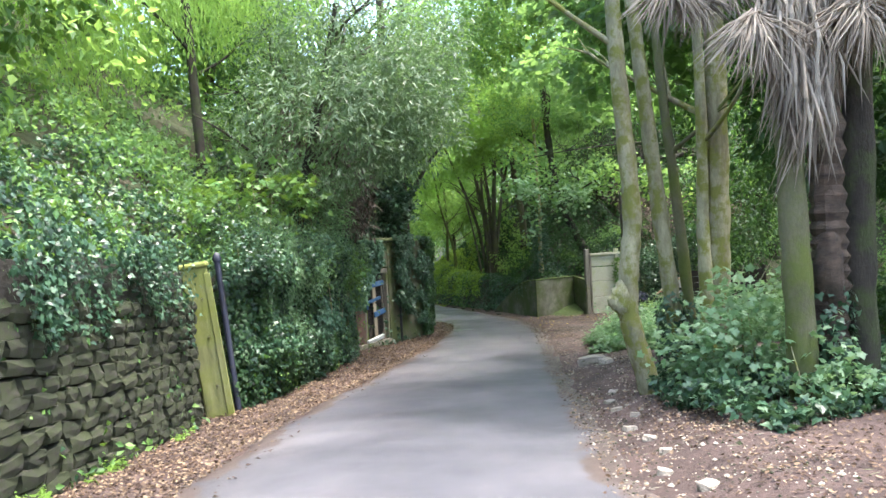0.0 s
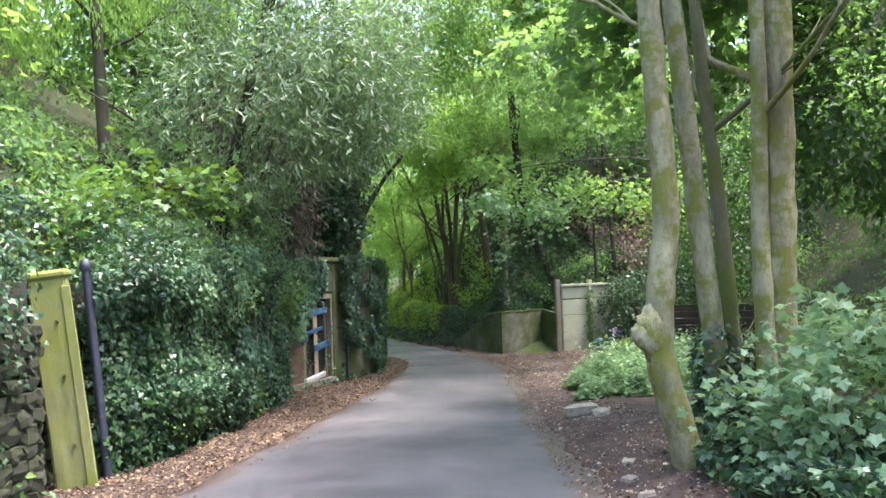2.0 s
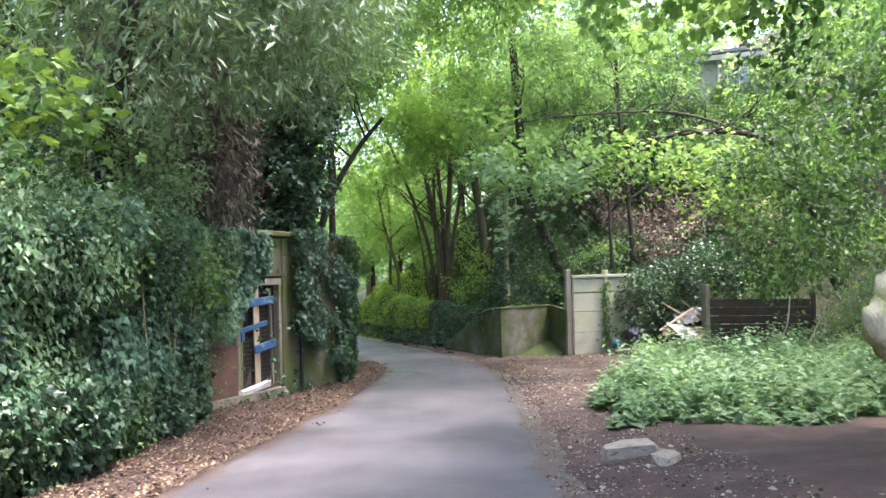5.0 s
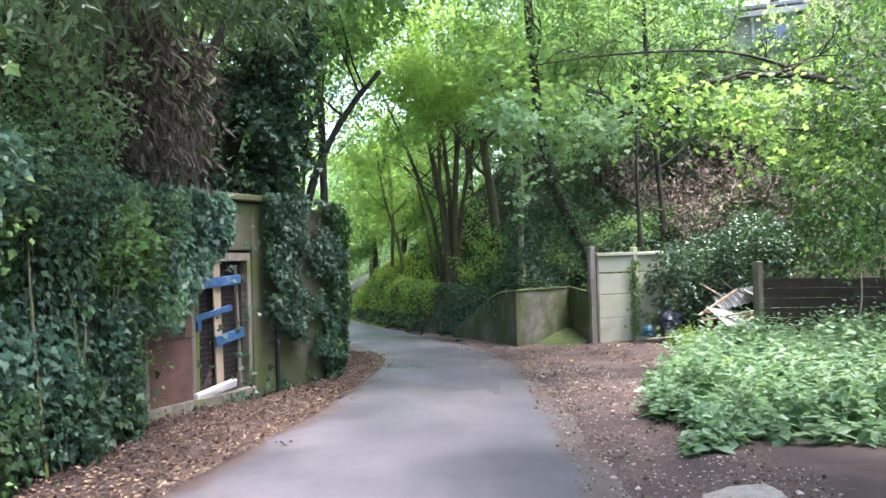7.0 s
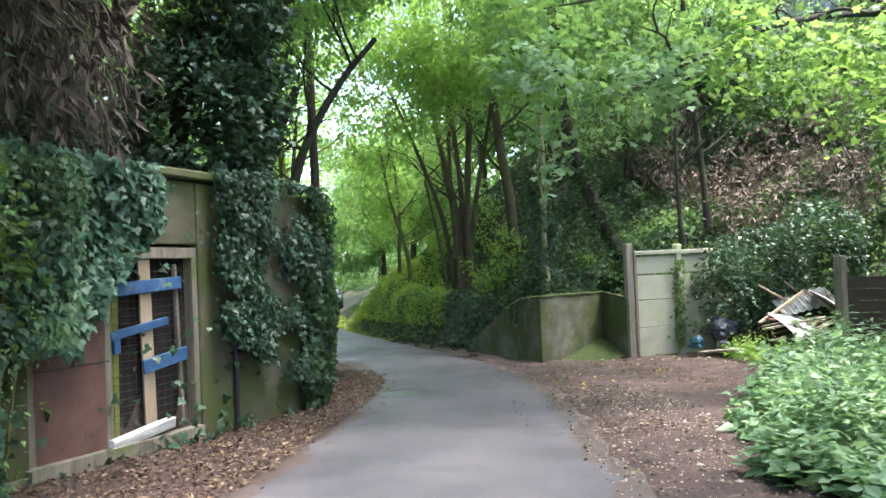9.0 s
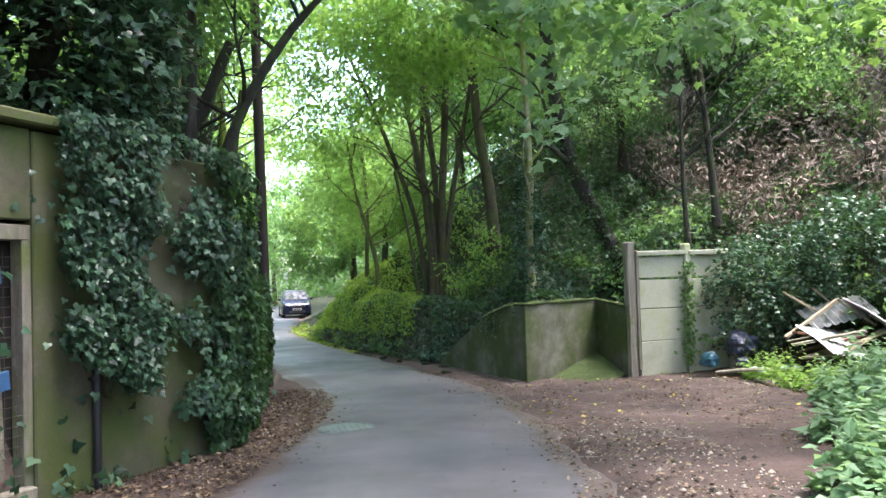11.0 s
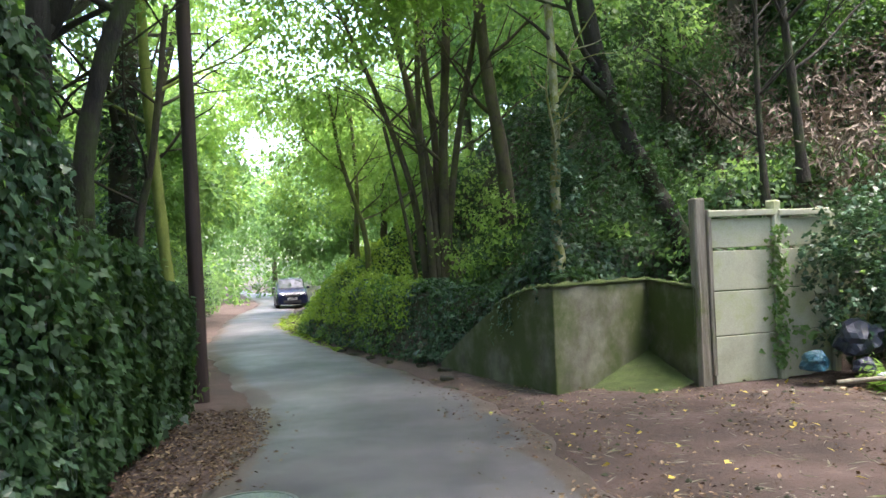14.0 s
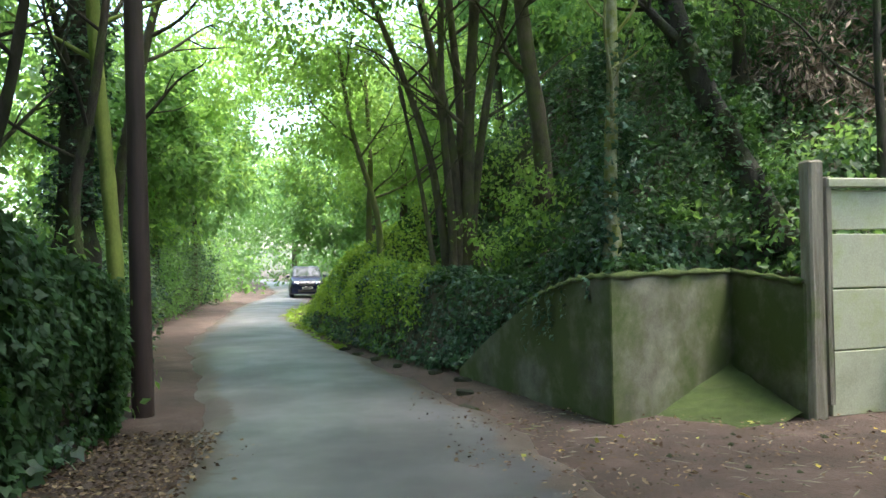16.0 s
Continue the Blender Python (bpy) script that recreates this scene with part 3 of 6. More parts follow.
front = on_front(tagged(new("building_front"), "mossy rendered front of an old roadside building with a boarded doorway", "building"))
D0, D1, DT, L0 = 0.18, 2.22, 0.62, -1.75
part("pier", box((0.85, 0.45, 3.05), (D0 - 0.425, 0.22, L0 + 1.525), bevel=0.012), RENDER, front)
part("pier", box((2.25, 0.45, 3.05), (D1 + 1.125, 0.22, L0 + 1.525), bevel=0.012), RENDER, front)
part("lintel", box((D1 - D0, 0.43, 0.66), ((D0 + D1) / 2, 0.225, DT + 0.36), bevel=0.012), RENDER, front, "mossy pale stone lintel")
part("cornice", box((1.75, 0.55, 0.09), (1.85, 0.19, 1.375), bevel=0.015), RENDER, front, "projecting mossy cornice")
# Near-black sheet close behind the boards; paints the darkness of the unlit room.
part("back_wall", box((2.02, 0.03, 2.3), (1.2, 0.17, -0.54)), VOID, front, "near-black sheet standing for the unlit interior")

doorway = on_front(tagged(new("boarded_doorway"), "boarded-up doorway with laths, blue boards and wire mesh", "doorway"))
part("frame_head", box((D1 - D0, 0.14, 0.11), ((D0 + D1) / 2, 0.09, DT - 0.058)), GREY_WOOD, doorway)
for u in (D0 + 0.02, 1.0, D1 - 0.05):
    part("frame_post", box((0.075, 0.12, 1.86), (u + 0.02, 0.085, -0.37), rough=0.004), GREY_WOOD, doorway)
part("board", box((0.78, 0.035, 1.86), (D0 + 0.45, 0.045, -0.36), rough=0.004, cuts=2), RED_BOARD, doorway, "warped red-brown plywood board")
part("board_batten", box((0.8, 0.015, 0.012), (D0 + 0.45, 0.022, -0.42)), BLACK, doorway)
part("threshold", box((2.06, 0.10, 0.17), (D0 + 0.98, 0.0, -1.29), (0, 1.5, 0), rough=0.006), GREY_WOOD, doorway, "weathered timber threshold board")
part("threshold_end", box((0.26, 0.11, 0.16), (D0 - 0.18, -0.005, -1.31), rough=0.006), GREY_WOOD, doorway)
part("lath", box((0.15, 0.03, 1.66), (1.54, 0.07, -0.33), (0, -1.5, 0), rough=0.003), PALE_WOOD, doorway)
part("lath", box((0.13, 0.03, 1.62), (1.14, 0.10, -0.36), (0, 1.0, 0), rough=0.003), MOSSY_WOOD, doorway, "mossy upright lath")
part("lath", box((0.05, 0.03, 1.62), (1.98, 0.08, -0.36), (0, -2.5, 0), rough=0.003), GREY_WOOD, doorway)
part("blue_board", box((0.88, 0.03, 0.125), (1.54, 0.03, 0.24), (0, -3, 0), rough=0.003), BLUE, doorway, "chipped blue painted board")
part("blue_board", box((0.74, 0.03, 0.08), (1.42, 0.03, -0.16), (0, -7, 0), rough=0.003), BLUE, doorway, "chipped blue painted board")
part("blue_board", box((0.08, 0.03, 0.2), (1.13, 0.035, -0.27), rough=0.003), BLUE, doorway)
part("blue_board", box((0.6, 0.03, 0.135), (1.74, 0.03, -0.5), (0, -7, 0), rough=0.003), BLUE, doorway, "bright blue painted board")
part("sill", box((0.78, 0.07, 0.1), (1.38, -0.01, -1.15), (10, -5, 0), rough=0.005, cuts=1), WHITE, doorway, "chipped white sill board")
wires = []
for i in range(12):
    u = 1.1 + i * 0.092
    wires.append(tube([(u, 0.055, -1.15), (u + 0.01, 0.06, -0.3), (u, 0.055, 0.46)], [0.0022] * 3, 4))
for i in range(23):
    z = -1.15 + i * 0.07
    wires.append(tube([(1.08, 0.055, z), (1.65, 0.06, z - 0.01), (2.2, 0.055, z)], [0.0022] * 3, 4))
part("wire_mesh", mesh_of("wire_mesh", *join(wires), WIRE), WIRE, doorway, "rusty wire mesh")
pipe = on_front(tagged(new("drainpipe"), "black plastic drainpipe on the mossy wall", "pipe"))
part("pipe", mesh_of("pipe", *tube([(2.74, -0.04, -1.6), (2.74, -0.04, -1.0), (2.74, -0.04, -0.35)], [0.032] * 3, 12), BLACK, True), BLACK, pipe)
part("bracket", box((0.11, 0.07, 0.03), (2.74, -0.03, -0.55)), BLACK, pipe)

# ---- gate post on the left ----
gate_post = tagged(new("gate_post"), "leaning mossy yellow-green timber gate post", "post")
gate_post.matrix_world = pose(-3.52, 11.65, -1.2, 0, -6.5, 14) @ Matrix.Scale(1.08, 4)
part("post", box((0.35, 0.26, 2.2), (-0.05, 0, 1.1), bevel=0.02, rough=0.006, cuts=2), MOSSY_WOOD, gate_post)
part("cap", box((0.41, 0.32, 0.09), (-0.05, 0, 2.23), bevel=0.03), MOSSY_WOOD, gate_post)
part("strip", box((0.09, 0.04, 2.1), (0.12, -0.135, 1.05), rough=0.004), MOSSY_WOOD, gate_post)
for z in (0.5, 1.2, 1.75):
    part("bolt", mesh_of("bolt", *tube([(0.0, -0.128, z), (0.0, -0.155, z)], [0.02, 0.016], 8), WIRE), WIRE, gate_post)
rail = tagged(new("metal_stanchion"), "dark blue painted metal stanchion beside the gate post", "post")
rail.matrix_world = pose(-3.38, 12.0, -1.2, 0, -5, 0) @ Matrix.Scale(1.08, 4)
part("tube", mesh_of("tube", *tube([(0, 0, 0), (0, 0, 1.2), (0, 0, 2.25)], [0.045] * 3, 12), DARKBLUE, True), DARKBLUE, rail)
part("finial", mesh_of("finial", *tube([(0, 0, 2.25), (0, 0, 2.29), (0, 0, 2.36), (0, 0, 2.4)], [0.05, 0.07, 0.05, 0.005], 12), DARKBLUE, True), DARKBLUE, rail)

# ---- right: cast concrete wall at the bend ----
def slab(points, tops, bottom, thick, material, name, parent, label=""):
    """An upright wall along plan points with a top that may fall; thickness to its right-hand side."""
    p = np.array(points, float)
    d = unit(np.diff(p, axis=0))
    m_ = np.stack([d[:, 1], -d[:, 0]], -1)
    n = unit(np.vstack([m_[:1], m_[:-1] + m_[1:], m_[-1:]]))
    v, f = [], []
    for i in range(len(p)):
        q = p[i] + n[i] * thick
        v += [(*p[i], bottom), (*p[i], tops[i]), (*q, tops[i]), (*q, bottom)]
    for i in range(len(p) - 1):
        for j in range(4):
            k2 = (j + 1) % 4
            f.append((i * 4 + j, i * 4 + k2, (i + 1) * 4 + k2, (i + 1) * 4 + j))
    f += [(3, 2, 1, 0), (len(v) - 4, len(v) - 3, len(v) - 2, len(v) - 1)]
    bm = bmesh.new()
    vs = [bm.verts.new(c) for c in v]
    for q in f:
        bm.faces.new([vs[i] for i in q])
    bmesh.ops.recalc_face_normals(bm, faces=bm.faces)
    sharp = [e for e in bm.edges if len(e.link_faces) == 2 and e.calc_face_angle() > 0.6]
    bmesh.ops.bevel(bm, geom=sharp, offset=0.012, segments=2, affect='EDGES')
    return part(name, bm, material, parent, label)


cwall = tagged(new("concrete_wall"), "low cast concrete retaining wall, green with algae and moss", "wall")
s_ = np.linspace(0, 1, 12)
WING_A, WING_B = (3.46, 29.0), (2.1, 32.5)
wing = [(WING_A[0] + (WING_B[0] - WING_A[0]) * q, WING_A[1] + (WING_B[1] - WING_A[1]) * q) for q in s_]
line = [(5.36, 29.12), (5.26, 29.8), (5.16, 30.45), (4.35, 29.73)] + wing
WING_TOP = ([0, 0.15, 0.4, 0.75, 1], [-0.44, -0.47, -0.7, -1.3, -1.8])
tops = [-0.54, -0.49, -0.45, -0.44] + list(np.interp(s_, *WING_TOP))
slab(line, tops, -2.25, 0.16, CONCRETE, "wall_body", cwall)
cap = []
for a, b, za, zb in zip(line[:9], line[1:10], tops[:9], tops[1:10]):
    for q in np.linspace(0, 1, 8, endpoint=False):
        cap.append((a[0] + (b[0] - a[0]) * q, a[1] + (b[1] - a[1]) * q, za + (zb - za) * q + 0.004))
part("moss_cap", mesh_of("moss_cap", *tube(cap, [0.026 + 0.01 * math.sin(i * 1.3) for i in range(len(cap))], 8, 0.5), MOSS, True), MOSS, cwall, "thick green moss along the wall top")
bm = bmesh.new()
apron = [bm.verts.new(c) for c in ((3.9, 29.4, -1.88), (5.12, 30.4, -1.5), (5.32, 29.12, -1.8), (4.5, 28.6, -1.9))]
bm.faces.new(apron)
bmesh.ops.recalc_face_normals(bm, faces=bm.faces)
bmesh.ops.subdivide_edges(bm, edges=bm.edges[:], cuts=6, use_grid_fill=True)
for v in bm.verts:
    v.co.z += random.uniform(-0.012, 0.02)
part("moss_apron", bm, APRON, cwall, "mossy ramp of soil in the corner", True)

# ---- right: concrete post-and-panel fence ----
fence = tagged(new("panel_fence"), "pale painted concrete post-and-panel fence, stained green", "fence")
PA, PB, PC = np.array([5.46, 29.15]), np.array([6.68, 29.52]), np.array([7.6, 29.8])
ang = math.degrees(math.atan2(0.37, 1.22))


def post_at(p, top, w=0.14, lab=""):
    h = top + 1.9
    ob = part("post", box((w, 0.16, h), (p[0], p[1], -1.9 + h / 2), (0, 0, ang), bevel=0.02, rough=0.006, cuts=3), GREY_WOOD if lab else PANEL, fence, lab)
    return ob


post_at(PA, 0.64, 0.17, "weathered grey end post")
part("jamb", box((0.06, 0.10, 2.2), (PA[0] + 0.135, PA[1] + 0.0, -0.62), (0, 0, ang), rough=0.006, cuts=2), GREY_WOOD, fence)
post_at(PB, 0.60)
post_at(PC, 0.48)
for a, b in ((PA + np.array([0.1, 0.03]), PB), (PB, PC)):
    c, w = (a + b) / 2, np.linalg.norm(b - a) - 0.15
    for i, (z0, z1) in enumerate(((-1.85, -1.22), (-1.21, -0.62), (-0.605, -0.075), (-0.03, 0.36))):
        part("panel", box((w, 0.06, z1 - z0), (c[0], c[1], (z0 + z1) / 2), (random.uniform(-0.8, 0.8), random.uniform(-1.0, 1.0), ang), bevel=0.008), PANEL, fence)
    part("rail", box((w + 0.1, 0.13, 0.085), (c[0] - 0.0, c[1] - 0.04, 0.43), (0, -0.6, ang), bevel=0.008, rough=0.004), PANEL, fence)

# ---- far right: brown board fence with a concrete post ----
bfence = tagged(new("board_fence"), "dark brown weathered board fence with a square timber post", "fence")
part("post", box((0.16, 0.16, 1.75), (7.95, 25.2, -0.65), (0, 0, 20), bevel=0.015), GREY_WOOD, bfence)
for i in range(6):
    part("board", box((2.6, 0.03, 0.19), (9.25, 25.05, -1.25 + i * 0.2), (0, 0.5, -5), rough=0.003), BROWN_FENCE, bfence)
part("post", box((0.1, 0.12, 1.5), (10.5, 24.98, -0.75), bevel=0.01), BROWN_FENCE, bfence)

# ---- telegraph pole ----
pole = tagged(new("telegraph_pole"), "dark brown creosoted timber telegraph pole", "pole")
part("shaft", mesh_of("shaft", *tube(smooth_path([(-1.36, 30.0, -1.95), (-1.38, 30.0, 0.1), (-1.43, 30.01, 4), (-1.49, 30.05, 9.5)], 6), np.linspace(0.115, 0.085, 19), 16, 0.03), POLE, True), POLE, pole)
for i in range(4):
    part("step", mesh_of("step", *tube([(-1.41 + 0.08 * (-1) ** i, 30.0, 2.6 + 0.35 * i), (-1.41 + 0.22 * (-1) ** i, 30.0, 2.6 + 0.35 * i)], [0.012, 0.012], 6), WIRE), WIRE, pole)

# ---- trees ----
def limbs(base, n, seed, reach=2.2, rise=1.6, r0=0.05, lo=0.45):
    """Side limbs that leave a trunk path."""
    r = np.random.default_rng(seed)
    out = []
    for i in range(n):
        s = lo + (1 - lo) * (i + r.random()) / n
        a = base[int(s * (len(base) - 1))]
        th = r.uniform(0, 2 * math.pi)
        L = reach * r.uniform(0.6, 1.2)
        d = np.array([math.cos(th), math.sin(th), 0]) * L
        pts = [a, a + d * 0.3 + [0, 0, rise * 0.25], a + d * 0.65 + [0, 0, rise * 0.6] + r.normal(0, 0.12, 3), a + d + [0, 0, rise * r.uniform(0.7, 1.1)]]
        p = smooth_path(pts, 4)
        one = [tube(p, np.linspace(r0 * (1.15 - 0.6 * s), 0.008, len(p)), 6, 0.08)]
        for _ in range(3):
            k = r.integers(len(p) // 3, len(p) - 2)
            e = p[k] + r.normal(0, 0.35, 3) * [1, 1, 0.6] + d * 0.25 + [0, 0, 0.35]
            q = smooth_path([p[k], (p[k] + e) / 2 + r.normal(0, 0.06, 3), e], 4)
            one.append(tube(q, np.linspace(r0 * 0.35, 0.004, len(q)), 5))
        out.append(join(one))
    return out


def tree(name, trunks, radii, bark, label, n_limbs=5, seed=1, leaf=None, reach=2.2, rise=1.6, lo=0.45, flare=1.35, limb_r=None):
    """trunks: plan of each stem as points; radii: (foot, top) of each; leaf: dict for crown()."""
    ob = tagged(new(name), label, "tree")
    for i, (pts, (ra, rb)) in enumerate(zip(trunks, radii)):
        p = smooth_path(pts, 6)
        rr = np.linspace(ra, rb, len(p))
        rr[:4] *= np.linspace(flare, 1.0, 4)
        rr *= 1 + 0.06 * np.sin(np.arange(len(p)) * 1.9 + i)
        part("trunk", mesh_of("trunk", *tube(p, rr, 14, 0.09), bark, True), bark, ob)
        if n_limbs:
            for vf in limbs(p, n_limbs, seed + i, reach, rise, (limb_r or ra * 0.45), lo):
                part("limb", mesh_of("limb", *vf, bark, True), bark, ob)
    for j, k in enumerate(leaf if isinstance(leaf, list) else [leaf] if leaf else []):
        crown("crown", parent=ob, seed=seed + 10 + j, **k)
    return ob


G = "trees beside the lane"
# roadside cluster on the right
t1 = tree("roadside_tree", [[(2.66, 9.7, -1.1), (2.5, 9.7, -0.4), (2.33, 9.7, 0.3), (2.36, 9.7, 0.95), (2.43, 9.7, 1.6), (2.36, 9.7, 3.0), (2.3, 9.7, 4.4), (2.25, 9.9, 8.5)]], [(0.15, 0.09)], BARK, "slender pale grey tree with mossy bark and a burr", 3, 11,
          dict(blobs=[(2.6, 10.0, 7.6, 1.8, 2.0, 1.2), (3.4, 9.0, 8.4, 1.8, 2, 1.3)], count=2500, size=0.16, shape="maple", material=SYC), reach=1.8, lo=0.82)
for c, s in (((2.24, 9.66, 0.52), (0.13, 0.12, 0.24)), ((2.13, 9.64, 0.5), (0.08, 0.075, 0.1))):
    bm = bmesh.new()
    bmesh.ops.create_icosphere(bm, subdivisions=3, radius=1)
    for v in bm.verts:
        v.co *= 1 + 0.2 * float(wav(np.array(v.co)[None], 3.0, 1.0)[0]) + 0.1 * float(wav(np.array(v.co)[None], 8.0, 2.0)[0])
        v.co = Vector(c) + Vector([a * q for a, q in zip(v.co, s)])
    part("burr", bm, BARK, t1, "knobbly mossy burr", True)
tree("roadside_tree", [[(3.18, 10.25, -1.1), (3.1, 10.25, 0.0), (3.0, 10.25, 1.0), (2.84, 10.25, 2.8), (2.7, 10.25, 4.5), (2.55, 10.4, 8)]], [(0.12, 0.085)], BARK, "slender grey tree leaning over the verge", 3, 12,
     dict(blobs=[(3.4, 13.0, 5.4, 1.5, 1.6, 0.6), (4.2, 11.5, 8.0, 1.6, 2, 1.0)], count=2400, size=0.16, shape="maple", material=SYC), reach=1.8, lo=0.8)
tree("roadside_tree", [[(3.42, 10.5, -1.0), (3.35, 10.5, 0.5), (3.22, 10.5, 2.2), (3.1, 10.5, 3.6), (2.9, 10.5, 7)]], [(0.09, 0.05)], BARK_GREEN, "thin green algae-covered tree on the verge", 4, 13,
     dict(blobs=[(4.2, 12.5, 5.4, 1.8, 1.8, 0.8)], count=2800, size=0.16, shape="maple", material=SYC), reach=2.0)
tree("roadside_tree", [[(3.66, 10.05, -1.0), (3.62, 10.05, 0.6), (3.66, 10.05, 1.8), (3.7, 10.05, 3.6), (3.8, 10.2, 8)], [(3.46, 10.0, -0.9), (3.42, 9.95, 0.7), (3.44, 10.0, 1.6), (3.46, 9.95, 3.2), (3.4, 9.95, 7)]], [(0.17, 0.12), (0.1, 0.06)], BARK, "double-stemmed grey-brown tree on the verge", 2, 14,
     dict(blobs=[(5.2, 13.5, 5.6, 2.3, 2.3, 1.3), (4.6, 15.5, 5.2, 2.0, 2.2, 1.3), (3.0, 16.4, 4.9, 1.1, 1.2, 0.4), (4.6, 18.0, 4.8, 1.2, 1.4, 0.7)], count=6500, size=0.16, shape="maple", material=SYC), lo=0.5)
tree("roadside_tree", [[(3.74, 8.0, -0.9), (3.72, 8.0, 0.5), (3.69, 8.0, 1.8), (3.67, 8.0, 4), (3.65, 8.05, 8)]], [(0.155, 0.13)], BARK_GREEN, "straight greenish-grey tree next to the palm", 3, 15, None, lo=0.7)
tree("roadside_tree", [[(4.5, 8.25, -0.9), (4.5, 8.25, 0.6), (4.56, 8.25, 2.4), (4.62, 8.3, 5), (4.7, 8.4, 8)]], [(0.18, 0.13)], BARK_DARK, "dark straight trunk next to the palm", 3, 16,
     dict(blobs=[(6.3, 9.5, 5.5, 2.2, 2.5, 1.7), (6.8, 12.5, 3.5, 1.6, 2.2, 1.6), (7.0, 15.5, 4.2, 2.0, 2.2, 2.0)], count=13000, size=0.13, shape="ovate", material=DARK), lo=0.7)

# palm with a skirt of dead fronds
palm = tagged(new("palm_tree"), "palm with rough dark trunk and a skirt of dead grey-brown fronds", "palm")
p = smooth_path([(4.12, 8.15, -0.95), (4.12, 8.15, 0.6), (4.13, 8.15, 2.0), (4.13, 8.15, 4.6)], 16)
rr = 0.15 + 0.035 * (np.arange(len(p)) % 2) + 0.02 * rng.random(len(p))
part("trunk", mesh_of("trunk", *tube(p, rr, 12, 0.25), PALM_BARK), PALM_BARK, palm)
v, f = tube(smooth_path([(4.08, 8.03, 0.55), (4.05, 7.97, 0.75), (4.05, 7.97, 1.0), (4.08, 8.03, 1.25)], 4), 0.08 + 0.06 * np.sin(np.linspace(0.2, 2.9, 13)), 12, 0.3)
part("trunk_boss", mesh_of("trunk_boss", v, f, PALM_BARK, True), PALM_BARK, palm, "grey-brown swelling on the trunk")
r = np.random.default_rng(21)
# dead fans: blades that spread from one hub and hang over
FANS = [(2.45, 7.8, 3.9, 0.62), (2.78, 7.9, 3.8, 0.5), (3.23, 7.65, 3.52, 0.75), (3.05, 7.9, 4.05, 0.6), (4.25, 7.6, 3.62, 0.8), (4.6, 7.7, 3.75, 0.85), (4.95, 7.9, 3.6, 0.8), (4.45, 7.6, 4.1, 0.8)]
for hx, hy, hz0, ln in FANS:
    n = 120
    a = r.uniform(-1.25, 1.25, n)
    d = unit(np.stack([np.sin(a), -0.25 + r.normal(0, 0.22, n), -np.cos(a) * 0.9 - 0.12], -1))
    P0 = np.array([hx, hy, hz0]) + r.normal(0, 0.025, (n, 3))
    leaves("dead_frond", P0, d, unit(np.array([0, -1.0, 0.4]) + r.normal(0, 0.5, (n, 3))), ln * r.uniform(0.7, 1.15, n), "frond", FROND, palm)
    q = smooth_path([(3.98, 7.88, 4.3), ((hx + 3.98) / 2, (hy + 7.88) / 2, max(4.35, hz0 + 0.35)), (hx, hy, hz0)], 5)
    part("frond_stalk", mesh_of("frond_stalk", *tube(q, np.linspace(0.03, 0.014, 11), 6), FROND, True), FROND, palm)
# thatch that hangs down the trunk
for hx, hy, hz0, n, ln, spread in ((3.6, 7.72, 4.0, 320, 1.25, 0.13), (3.66, 7.7, 3.2, 320, 1.15, 0.1), (3.85, 7.74, 3.7, 260, 1.0, 0.16), (4.1, 7.8, 4.1, 260, 1.2, 0.2)):
    d = unit(np.stack([r.normal(0, spread, n), r.normal(0, spread, n), -np.ones(n)], -1))
    P0 = np.array([hx, hy, hz0]) + r.normal(0, 0.08, (n, 3)) * [1.3, 0.8, 2.5]
    leaves("dead_frond", P0, d, unit(np.array([0, -1.0, 0]) + r.normal(0, 0.6, (n, 3))), ln * r.uniform(0.45, 1.1, n), "frond", FROND, palm)

# left hillside trees
tree("hillside_tree", [[(-5.6, 18, 2.6), (-5.65, 18, 4), (-5.8, 18, 7.3), (-6, 18, 11)]], [(0.13, 0.09)], BARK_DARK, "ivy-clad dark trunk on the hillside with trailing foliage", 5, 31,
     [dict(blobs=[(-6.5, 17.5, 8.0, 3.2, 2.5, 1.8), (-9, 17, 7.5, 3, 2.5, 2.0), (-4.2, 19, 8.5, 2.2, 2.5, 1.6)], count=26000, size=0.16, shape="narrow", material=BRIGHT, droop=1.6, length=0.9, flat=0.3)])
tree("grey_leaved_tree", [[(-3.6, 17.2, 0.5), (-3.1, 17.0, 2.5), (-2.6, 16.5, 4.2), (-2.0, 16.2, 6.5)], [(-3.5, 17.4, 0.6), (-3.0, 17.6, 2.8), (-2.2, 18.2, 5.5)]], [(0.16, 0.06), (0.12, 0.06)], BARK_DARK, "spreading tree with narrow grey-green leaves over the lane", 7, 33,
     dict(blobs=[(-2.5, 16.0, 4.0, 1.6, 1.9, 1.3), (-1.3, 16.6, 4.3, 1.6, 2.0, 1.2), (-0.6, 17.4, 4.0, 1.0, 1.4, 0.9), (-1.0, 18, 5.2, 1.4, 1.6, 1.0), (-1.6, 17.5, 5.8, 2.2, 2.2, 1.4)], count=21000, size=0.17, shape="narrow", material=GREY, droop=0.35, length=0.5, flat=0.4, gap=-0.25), lo=0.35)
